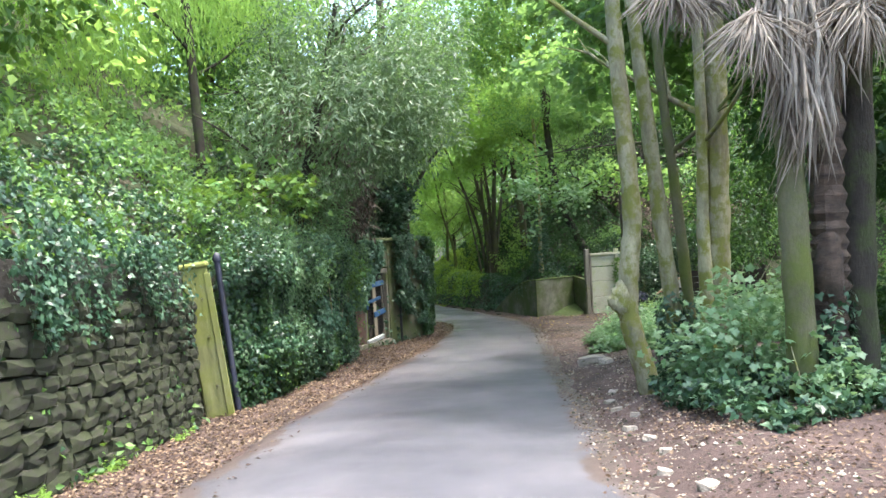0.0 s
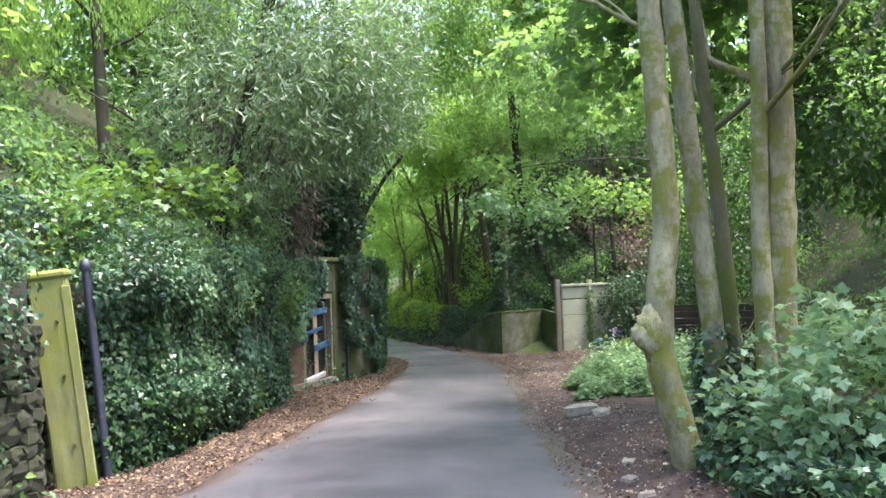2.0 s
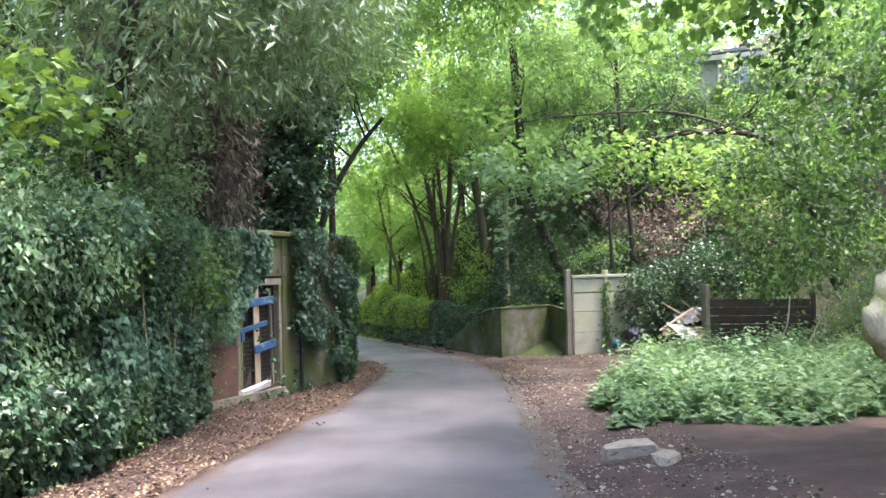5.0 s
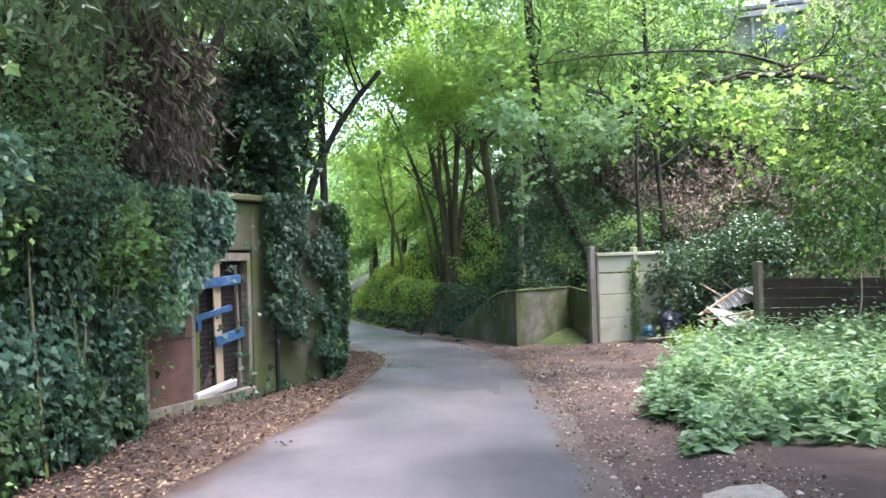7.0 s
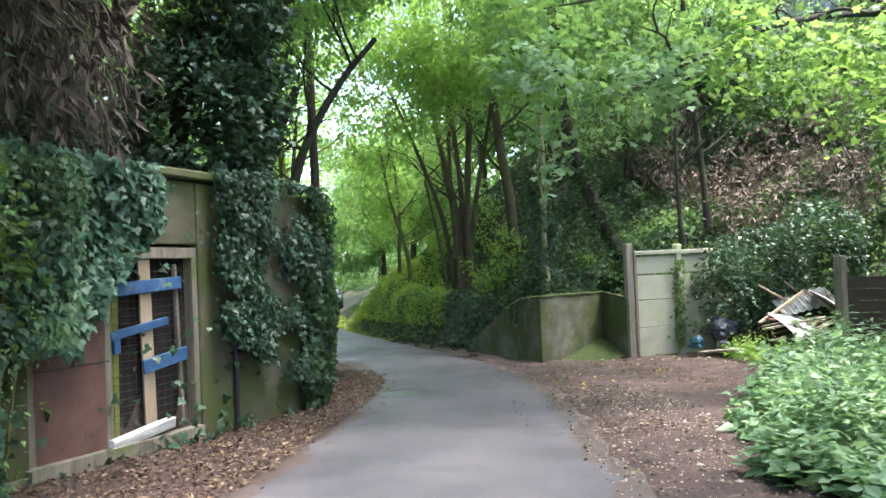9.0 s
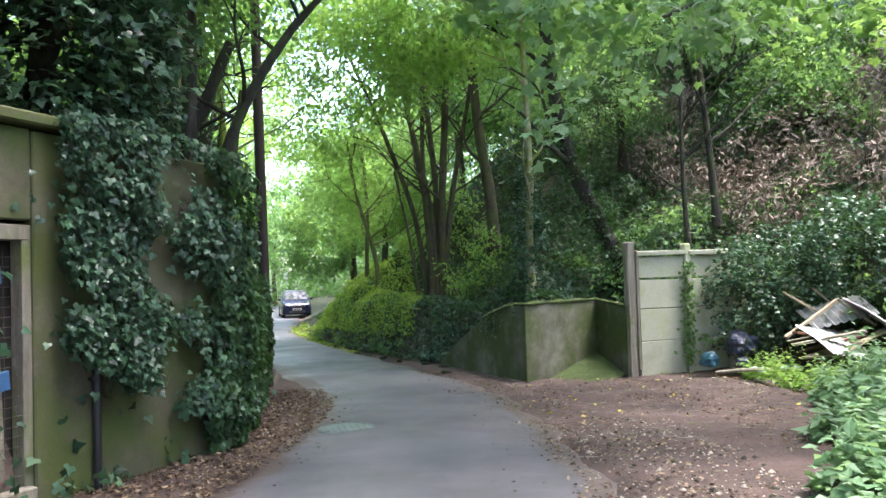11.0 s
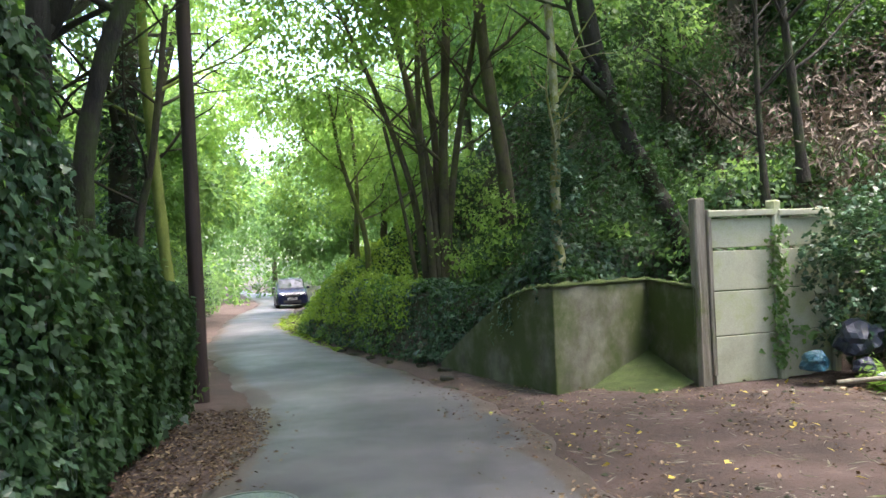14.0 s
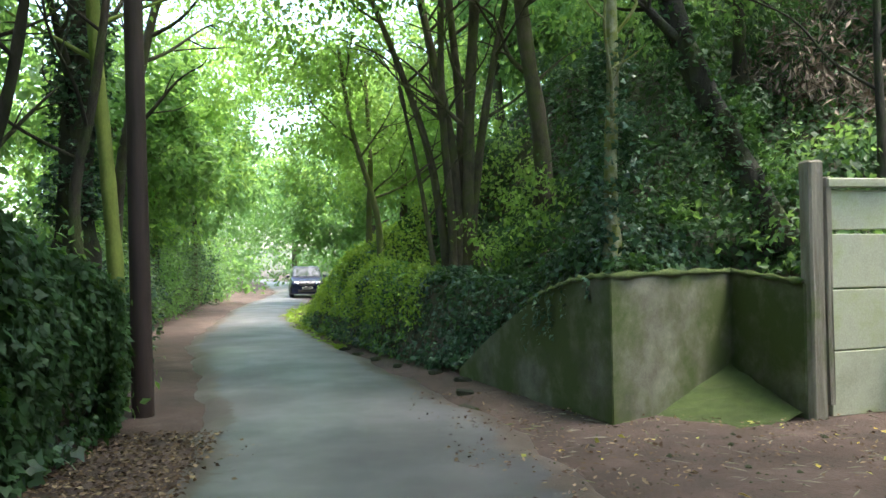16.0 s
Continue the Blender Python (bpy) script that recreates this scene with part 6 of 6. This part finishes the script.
for pts in ([(8.2, 22.6, -1.3), (9.0, 23.4, -0.7), (9.6, 24.3, 0.1)], [(8.6, 22.0, -1.2), (9.3, 22.6, -0.5), (10.0, 22.9, 0.4)], [(3.3, 12.6, -1.02), (3.8, 12.4, -0.98), (4.2, 12.5, -0.98)], [(2.95, 11.7, -0.95), (3.1, 12.2, -0.98), (3.0, 12.6, -1.02)]):
    p = smooth_path(pts, 4)
    tagged(part("fallen_branch", mesh_of("fallen_branch", *tube(p, np.linspace(0.03, 0.012, len(p)), 7, 0.1), GREY_WOOD, True), GREY_WOOD), "bare grey fallen branch among the weeds", "branch")

# ---- fallen leaves ----
def litter(name, region, n, size, material, label, seed, gap=-9, shape="ovate"):
    r = np.random.default_rng(seed)
    (x0, x1, y0, y1), test = region
    x, y = r.uniform(x0, x1, n * 4), r.uniform(y0, y1, n * 4)
    ok = test(x, y)
    x, y = x[ok], y[ok]
    z = np.maximum(height(x, y)[0] + 0.012, np.where((x > np.interp(y, *ROAD_L) - 0.2) & (x < np.interp(y, *ROAD_R) + 0.2), gz(y) + fall(x, y) + 0.035, -9))
    P = np.stack([x, y, z + 0.012 * r.random(len(x))], -1)
    P = P[wav(P, 1.9, seed) + r.normal(0, 0.3, len(P)) > gap][:n]
    return tagged(leaves(name, P, unit(r.normal(0, 1, P.shape) * [1, 1, 0.25]), np.array([0, 0, 1.0]) + r.normal(0, 0.35, P.shape), size * r.uniform(0.5, 1.3, len(P)), shape, material), label, "leaf litter", kind="stuff")


litter("leaf_litter", ((-4, 0.6, 3, 29), lambda x, y: (x > np.interp(y, *WALL_L) + 0.02) & (x < np.interp(y, *ROAD_L) + 0.10)), 26000, 0.05, LITTER, "drift of dry brown fallen leaves along the wall", 101)
litter("leaf_litter", ((-3, 0.8, 3, 29), lambda x, y: (x > np.interp(y, *ROAD_L)) & (x < np.interp(y, *ROAD_L) + 0.5)), 900, 0.05, LITTER, "scattered fallen leaves on the road edge", 102, 0.1)
litter("leaf_litter", ((1, 5, 3, 24), lambda x, y: (x > np.interp(y, *ROAD_R) - 0.25) & (x < np.interp(y, *ROAD_R) + 1.4)), 3800, 0.042, LITTER, "scattered fallen leaves and twigs on the soil", 103, -0.1)
litter("leaf_litter", ((1.5, 9, 20, 31), lambda x, y: (x > np.interp(y, *ROAD_R) - 0.8) & (to_right_hill(x, y) < 0)), 4800, 0.045, LITTER, "scattered fallen leaves on the yard", 104, 0.0)
litter("yellow_leaves", ((2.0, 7, 24, 29), lambda x, y: (x > np.interp(y, *ROAD_R) - 0.3) & (to_right_hill(x, y) < 0)), 80, 0.07, YELLOW, "a few yellow fallen leaves", 105)
litter("leaf_litter", ((2, 8, 4, 9), lambda x, y: x > np.interp(y, *ROAD_R) + 0.5), 5000, 0.045, LITTER, "brown leaf litter under the trees", 106, -0.2)
litter("leaf_litter", ((3, 9, 29, 36), right_hill(1.2, 5)), 6000, 0.09, LITTER, "brown dead leaves on the hillside", 107, 0.2)
litter("leaf_litter", ((8, 16, 28, 40), right_hill(2, 9)), 9000, 0.12, LITTER, "brown dead bracken on the hillside", 108, -0.2)

# ---- kerb stones and rocks ----
def stone_mesh(seed, flat=0.6):
    r = np.random.default_rng(seed)
    bm = bmesh.new()
    bmesh.ops.create_cube(bm, size=1)
    bmesh.ops.subdivide_edges(bm, edges=bm.edges[:], cuts=1, use_grid_fill=True)
    for v in bm.verts:
        k = Vector(v.co)
        v.co = k * (0.5 / max(k.length, 1e-6)) * 0.55 + k * 0.5
        v.co += Vector(r.uniform(-0.07, 0.07, 3))
    me = bpy.data.meshes.new("stone")
    bm.to_mesh(me)
    bm.free()
    return me


STONES = [stone_mesh(i) for i in range(10)]
for s in STONES:
    s.materials.append(STONE)
PALE_STONES = [stone_mesh(40 + i) for i in range(6)]
for s in PALE_STONES:
    s.materials.append(ROCK)


def rock(x, y, sx, sy, sz, rz, label, i=0, sink=0.25):
    ob = new("rock", PALE_STONES[i % 6])
    ob.matrix_world = pose(x, y, hz(x, y) + sz * (0.5 - sink), 6, -4, rz) @ Matrix.Diagonal((sx, sy, sz, 1))
    return tagged(ob, label, "rock")


rock(2.72, 14.5, 0.55, 0.26, 0.2, 4, "long pale flat rock on the bare soil")
rock(2.85, 13.85, 0.28, 0.2, 0.13, 40, "pinkish broken rock on the bare soil", 1)
for i in range(10):
    y = 4.6 + 0.66 * i
    x = float(np.interp(y, *ROAD_R)) + 0.4 + 0.09 * math.sin(i * 2.3)
    rock(x, y, 0.11 + 0.05 * math.sin(i * 1.7), 0.13 + 0.05 * math.sin(i * 3.1), 0.09, i * 37, "small pale stone along the broken kerb", i, 0.5)
for i in range(9):
    y = 29.2 + i * 0.9
    x = float(np.interp(y, HILL_R[10:15, 1], HILL_R[10:15, 0])) - 0.22
    rock(x, y, 0.14, 0.22, 0.09, 20 + 31 * i, "earthy stone at the foot of the bank", i, 0.4).data = STONES[i % 10]

# ---- manhole cover ----
mh = thing("manhole_cover", (0.53, 24.2, float(gz(24.2)) + 0.03), 10, "round cast-iron manhole cover in the asphalt", "manhole cover")
part("rim", mesh_of("rim", *tube([(0, 0, -0.02), (0, 0, 0.016), (0, 0, 0.017)], [0.34, 0.33, 0.30], 32), IRON, True), IRON, mh)
bm = bmesh.new()
bmesh.ops.create_cone(bm, cap_ends=True, segments=32, radius1=0.3, radius2=0.295, depth=0.03)
part("lid", bm, IRON, mh)
for i in range(7):
    part("rib", box((0.03, 0.5 - 0.05 * abs(i - 3) ** 1.3, 0.008), ((i - 3) * 0.075, 0, 0.018), bevel=0.002), IRON, mh)

# ---- rubbish ----
def sack(name, at, size, material, label, seed):
    r = np.random.default_rng(seed)
    bm = bmesh.new()
    bmesh.ops.create_icosphere(bm, subdivisions=3, radius=0.5)
    for v in bm.verts:
        c = np.array(v.co)[None]
        v.co *= 1 + 0.28 * float(wav(c, 5.0, seed)[0]) + r.uniform(-0.03, 0.03)
        v.co.z = max(v.co.z, -0.32)
    ob = part(name, bm, material)
    ob.matrix_world = pose(*at, 0, 0, seed * 40) @ Matrix.Diagonal((*size, 1))
    return tagged(ob, label, "rubbish")


sack("rubbish_sack", (7.35, 28.75, -1.3), (0.75, 0.55, 0.5), BAG_BLUE, "crumpled dark rubbish sack by the fence", 1)
sack("rubbish_sack", (6.75, 28.75, -1.55), (0.38, 0.32, 0.3), BAG_TEAL, "small teal plastic sack by the fence", 2)
sack("rubbish_sack", (7.2, 28.4, -1.58), (0.24, 0.3, 0.22), BAG_BLUE, "small dark blue plastic bag", 5)
sack("plastic_scrap", (7.25, 27.95, -1.64), (0.32, 0.24, 0.1), PLASTIC, "pale crumpled plastic scrap on the soil", 3)
sack("plastic_scrap", (7.9, 28.0, -1.64), (0.36, 0.2, 0.09), PLASTIC, "pale crumpled plastic scrap on the soil", 4)
r = np.random.default_rng(5)
for i in range(26):
    x, y = r.uniform(5.6, 8.6), r.uniform(26.4, 28.6)
    ob = new("brick_fragment", STONES[i % 10].copy())
    ob.data.materials.clear()
    ob.data.materials.append((TERRACOTTA, ROCK, PALE_WOOD, ROCK)[i % 4])
    ob.matrix_world = pose(x, y, hz(x, y) + 0.01, 0, 0, r.uniform(0, 180)) @ Matrix.Diagonal((r.uniform(0.05, 0.14), r.uniform(0.04, 0.1), 0.05, 1))
    tagged(ob, "broken fragment of brick or mortar on the soil", "rubble", "rubble on the yard")
stick = tagged(part("stick", mesh_of("stick", *tube(smooth_path([(6.35, 27.55, -1.6), (6.8, 27.5, -1.57), (7.3, 27.6, -1.59)], 4), [0.03] * 5 + [0.025] * 4, 7, 0.1), GREY_WOOD, True), GREY_WOOD), "bare fallen stick on the soil", "stick")

heap = tagged(new("timber_heap"), "collapsed heap of weathered timber and roofing sheets", "rubble heap")


def plank(a, b, w, th, material, name="plank", label=""):
    a, b = Vector(a), Vector(b)
    d = b - a
    bm = box((w, d.length, th), (0, 0, 0), bevel=0.006, rough=0.005, cuts=1)
    bmesh.ops.transform(bm, matrix=Matrix.Translation((a + b) / 2) @ d.to_track_quat('Y', 'Z').to_matrix().to_4x4(), verts=bm.verts)
    return part(name, bm, material, heap, label)


def sheet(at, size, turn, label):
    n = 24
    u = np.linspace(-0.5, 0.5, n + 1)
    v, f = [], []
    for i, s in enumerate(u):
        z = 0.022 * math.sin(i * math.pi / 1.5)
        v += [(s * size[0], -0.5 * size[1], z), (s * size[0], 0, z + 0.03), (s * size[0], 0.5 * size[1], z)]
    for i in range(n):
        f += [(3 * i, 3 * i + 3, 3 * i + 4, 3 * i + 1), (3 * i + 1, 3 * i + 4, 3 * i + 5, 3 * i + 2)]
    top = np.array(v)
    low = top - [0, 0, 0.008]
    m = len(top)
    F = np.array(f)
    ob = part("sheet", mesh_of("sheet", np.vstack([top, low]), np.vstack([F, F[:, ::-1] + m]), SHEET), SHEET, heap, label)
    ob.matrix_local = pose(*at, *turn)


sheet((8.5, 27.7, -1.18), (1.0, 0.9), (28, 8, 20), "grey corrugated roofing sheet")
sheet((8.9, 28.3, -0.72), (1.1, 0.8), (22, -14, -12), "grey corrugated roofing sheet")
sheet((9.35, 28.0, -0.8), (0.9, 0.8), (30, 18, 40), "grey corrugated roofing sheet")
plank((7.75, 27.9, -1.1), (8.8, 28.1, -0.5), 0.07, 0.05, PALE_WOOD)
plank((8.75, 28.0, -0.48), (9.35, 27.9, -0.95), 0.07, 0.05, GREY_WOOD)
plank((8.0, 28.4, -0.35), (8.6, 28.3, -0.75), 0.05, 0.04, PALE_WOOD)
plank((7.8, 27.7, -1.0), (8.6, 27.9, -1.15), 0.12, 0.04, TERRACOTTA)
plank((7.7, 27.6, -1.2), (8.9, 27.5, -1.0), 0.12, 0.04, GREY_WOOD)
plank((8.3, 27.4, -1.4), (9.4, 27.7, -1.0), 0.14, 0.03, PALE_WOOD)
plank((8.6, 28.5, -0.3), (9.3, 28.6, -0.85), 0.03, 0.03, PALE_WOOD)
plank((8.2, 27.9, -1.5), (9.6, 28.2, -1.1), 0.2, 0.05, RED_BOARD)
plank((9.25, 27.2, -1.45), (9.35, 27.3, -0.9), 0.2, 0.03, WHITE)
for i in range(7):
    a = r.uniform((7.8, 27.4, -1.5), (8.4, 28.2, -1.1))
    plank(a, a + r.uniform((0.5, -0.3, 0.0), (1.2, 0.4, 0.4)), r.uniform(0.05, 0.15), 0.03, (GREY_WOOD, PALE_WOOD, RED_BOARD)[i % 3])

# ---- parked car in the distance ----
car = tagged(new("parked_car"), "dark blue compact people carrier parked on the lane", "car")
CW, CH = 1.66, 1.56


def loft(rings, material, name, parent, label=""):
    """A closed body through cross-sections given as (y, half width low, half width high, z low, z high)."""
    v, f = [], []
    for y, wl, wh, zl, zh in rings:
        v += [(-wl, y, zl), (-wl * 1.0, y, (zl + zh) / 2), (-wh, y, zh - 0.03), (-wh + 0.06, y, zh), (wh - 0.06, y, zh), (wh, y, zh - 0.03), (wl, y, (zl + zh) / 2), (wl, y, zl)]
    m = 8
    for i in range(len(rings) - 1):
        for j in range(m):
            k2 = (j + 1) % m
            f.append((i * m + j, (i + 1) * m + j, (i + 1) * m + k2, i * m + k2))
    bm = bmesh.new()
    vs = [bm.verts.new(c) for c in v]
    for q in f:
        bm.faces.new([vs[i] for i in q])
    bm.faces.new(vs[:m])
    bm.faces.new(vs[-m:][::-1])
    bmesh.ops.recalc_face_normals(bm, faces=bm.faces)
    bmesh.ops.bevel(bm, geom=bm.edges[:], offset=0.015, segments=1, affect='EDGES')
    return part(name, bm, material, parent, label)


w = CW / 2
body = loft([(-2.0, w * 0.86, w * 0.8, 0.25, 0.72), (-1.9, w * 0.97, w * 0.9, 0.2, 0.84), (-1.1, w, w * 0.95, 0.18, 1.0), (0.6, w, w * 0.96, 0.18, 0.98), (1.8, w * 0.98, w * 0.93, 0.2, 0.96), (1.95, w * 0.9, w * 0.85, 0.26, 0.8)], CAR, "body", car)
loft([(-1.15, w * 0.9, w * 0.86, 0.9, 1.0), (-0.5, w * 0.9, w * 0.74, 0.9, 1.52), (0.3, w * 0.9, w * 0.74, 0.9, CH), (1.4, w * 0.9, w * 0.72, 0.9, 1.5), (1.8, w * 0.88, w * 0.74, 0.9, 1.0)], CAR, "cabin", car)
part("windscreen", box((CW * 0.76, 0.02, 0.66), (0, -0.86, 1.25), (-51, 0, 0)), GLASS, car)
for s in (-1, 1):
    part("side_window", box((0.02, 1.7, 0.4), (s * w * 0.83, 0.4, 1.22), (0, -s * 14, 0)), GLASS, car)
    part("headlight", box((0.34, 0.08, 0.16), (s * 0.56, -1.93, 0.74), (-20, 0, s * 12), bevel=0.03), LAMP, car)
    part("mirror", box((0.17, 0.1, 0.13), (s * (w + 0.07), -0.85, 1.05), bevel=0.03), CAR, car)
    part("fog_light", box((0.16, 0.04, 0.09), (s * 0.6, -1.97, 0.38), bevel=0.02), LAMP, car)
part("grille", box((0.75, 0.04, 0.1), (0, -1.995, 0.66), bevel=0.01), BLACK, car)
part("lower_grille", box((0.9, 0.04, 0.14), (0, -1.99, 0.36), bevel=0.01), BLACK, car)
part("number_plate", box((0.5, 0.02, 0.11), (0, -2.02, 0.5), bevel=0.004), WHITE, car)
part("plate_bar", box((0.4, 0.006, 0.055), (0, -2.034, 0.5), bevel=0.0), BLACK, car)
part("badge", box((0.09, 0.02, 0.07), (0, -2.01, 0.76), bevel=0.01), CHROME, car)
for sx in (-1, 1):
    for sy in (-1.25, 1.25):
        wh = part("wheel", mesh_of("wheel", *tube([(sx * (w - 0.2), sy, 0.31), (sx * (w - 0.19), sy, 0.31), (sx * (w + 0.005), sy, 0.31), (sx * (w + 0.01), sy, 0.31)], [0.05, 0.31, 0.31, 0.2], 24), RUBBER, True), RUBBER, car)
        part("rim", mesh_of("rim", *tube([(sx * (w - 0.02), sy, 0.31), (sx * (w + 0.012), sy, 0.31), (sx * (w + 0.02), sy, 0.31)], [0.2, 0.19, 0.03], 20), CHROME, True), CHROME, wh)
car.matrix_world = pose(-4.95, 60.7, float(gz(60)) + 0.03, 0, 0, 12)

# ---- house high on the hill ----
house = tagged(new("hill_house"), "pale rendered house high above on the hill", "house")
house.matrix_world = pose(13.6, 39.6, 7.3, 0, 0, -24)
part("wall", box((5.2, 4, 5.0), (0, 0, -0.7), bevel=0.03), HOUSE_WALL, house)
part("roof", box((5.8, 4.8, 0.16), (0, 0, 1.9), (-3, 0, 0), bevel=0.02), ROOF, house)
part("fascia", box((5.84, 0.06, 0.2), (0, -2.42, 1.76)), HOUSE_WALL, house)
part("downpipe", mesh_of("downpipe", *tube([(1.1, -2.06, -2.0), (1.1, -2.06, 0), (1.1, -2.06, 1.7)], [0.05] * 3, 10), WHITE, True), WHITE, house)
for x in (-1.6, -0.5, 1.9):
    wi = part("window", box((0.95, 0.1, 0.95), (x, -2.0, 0.9), bevel=0.02), WHITE, house)
    part("pane", box((0.4, 0.04, 0.8), (x - 0.22, -2.06, 0.9)), GLASS, wi)
    part("pane", box((0.4, 0.04, 0.8), (x + 0.22, -2.06, 0.9)), GLASS, wi)

for i in range(9):
    x, y = 10.4 + 0.75 * i, 37.9 - 0.28 * i
    z = hz(x, y)
    shrub("hillside_bush", [(x, y, (z + 5.8) / 2, 0.8, 0.6, max(0.5, (6.2 - z) / 2)), (x + 0.3, y - 0.1, 6.0 + 0.3 * math.sin(i * 2.1), 0.75, 0.6, 0.55)], 2600, 0.15, "ovate", (DARK, SYC, DARK)[i % 3], "leafy bush in front of the house on the hill", 620 + i, 6, gap=-0.5)

# ---- grit and twigs on the bare soil ----
def grit(name, region, n, size, material, label, seed, long=1.0):
    """Small angular pebbles, or thin twigs where long is large, lying on the ground."""
    r = np.random.default_rng(seed)
    (x0, x1, y0, y1), test = region
    x, y = r.uniform(x0, x1, n * 5), r.uniform(y0, y1, n * 5)
    ok = test(x, y)
    x, y = x[ok][:n], y[ok][:n]
    z = np.maximum(height(x, y)[0], np.where(x < np.interp(y, *ROAD_R) + 0.2, gz(y) + 0.022, -9))
    octa = np.array([(1, 0, 0), (0, 1, 0), (-1, 0, 0), (0, -1, 0), (0, 0, 1), (0, 0, -1)], float)
    tri = np.array([(0, 1, 4), (1, 2, 4), (2, 3, 4), (3, 0, 4), (1, 0, 5), (2, 1, 5), (3, 2, 5), (0, 3, 5)])
    V, F = [], []
    for i in range(len(x)):
        s = size * r.uniform(0.4, 1.4) * (2.2 if r.random() < 0.06 and long == 1 else 1.0)
        a = r.uniform(0, 6.28)
        q = octa * r.uniform(0.7, 1.25, (6, 3)) * [s * long, s, s * (0.6 if long == 1 else 1.0)]
        c, d = math.cos(a), math.sin(a)
        V.append(np.stack([c * q[:, 0] - d * q[:, 1] + x[i], d * q[:, 0] + c * q[:, 1] + y[i], q[:, 2] + z[i] + s * 0.2], -1))
        F.append(tri + 6 * i)
    ob = new(name, mesh_of(name, np.concatenate(V), np.concatenate(F).tolist(), material))
    return tagged(ob, label, name, kind="stuff")


beside_road = lambda a, b: (lambda x, y: (x > np.interp(y, *ROAD_R) + a) & (x < np.interp(y, *ROAD_R) + b))
grit("grit", ((1, 5, 4, 24), beside_road(-0.2, 1.5)), 2600, 0.011, ROCK, "pale grit and pebbles on the verge soil", 501)
grit("grit", ((1, 5, 4, 24), beside_road(-0.2, 1.5)), 3000, 0.011, STONE, "earthy pebbles and clods on the verge soil", 502)
grit("grit", ((2, 9, 22, 30), lambda x, y: (x > np.interp(y, *ROAD_R) - 0.2) & (to_right_hill(x, y) < -0.1)), 900, 0.012, STONE, "clods and pebbles on the yard soil", 503)
grit("twig_litter", ((1, 5, 4, 24), beside_road(-0.1, 1.6)), 900, 0.004, GREY_WOOD, "thin dry twigs scattered on the verge soil", 504, 14.0)
grit("twig_litter", ((2, 9, 22, 30), lambda x, y: (x > np.interp(y, *ROAD_R)) & (to_right_hill(x, y) < -0.1)), 900, 0.006, GREY_WOOD, "thin dry twigs scattered on the yard soil", 505, 14.0)

# ---- stones of the retaining wall ----
r = np.random.default_rng(9)
count = 0
for row in range(13):
    h = -0.12 + row * 0.165
    y = 3.4 + r.uniform(0, 0.3)
    while y < 12.3 and count < 300:
        L = r.uniform(0.2, 0.46)
        ax, ay, n = wall_point(y + L / 2)
        ob = new("stone", STONES[int(r.integers(10))])
        ob.parent = wall_west
        ob.matrix_world = pose(ax + 0.005 * n[0], ay, float(gz(y)) + h + r.uniform(-0.02, 0.02), r.uniform(-6, 6), r.uniform(-8, 8), math.degrees(math.atan2(n[0], -n[1])) + 0) @ Matrix.Diagonal((L * 1.02, 0.22 + r.uniform(-0.03, 0.06), 0.18 + r.uniform(-0.03, 0.03), 1))
        y += L
        count += 1
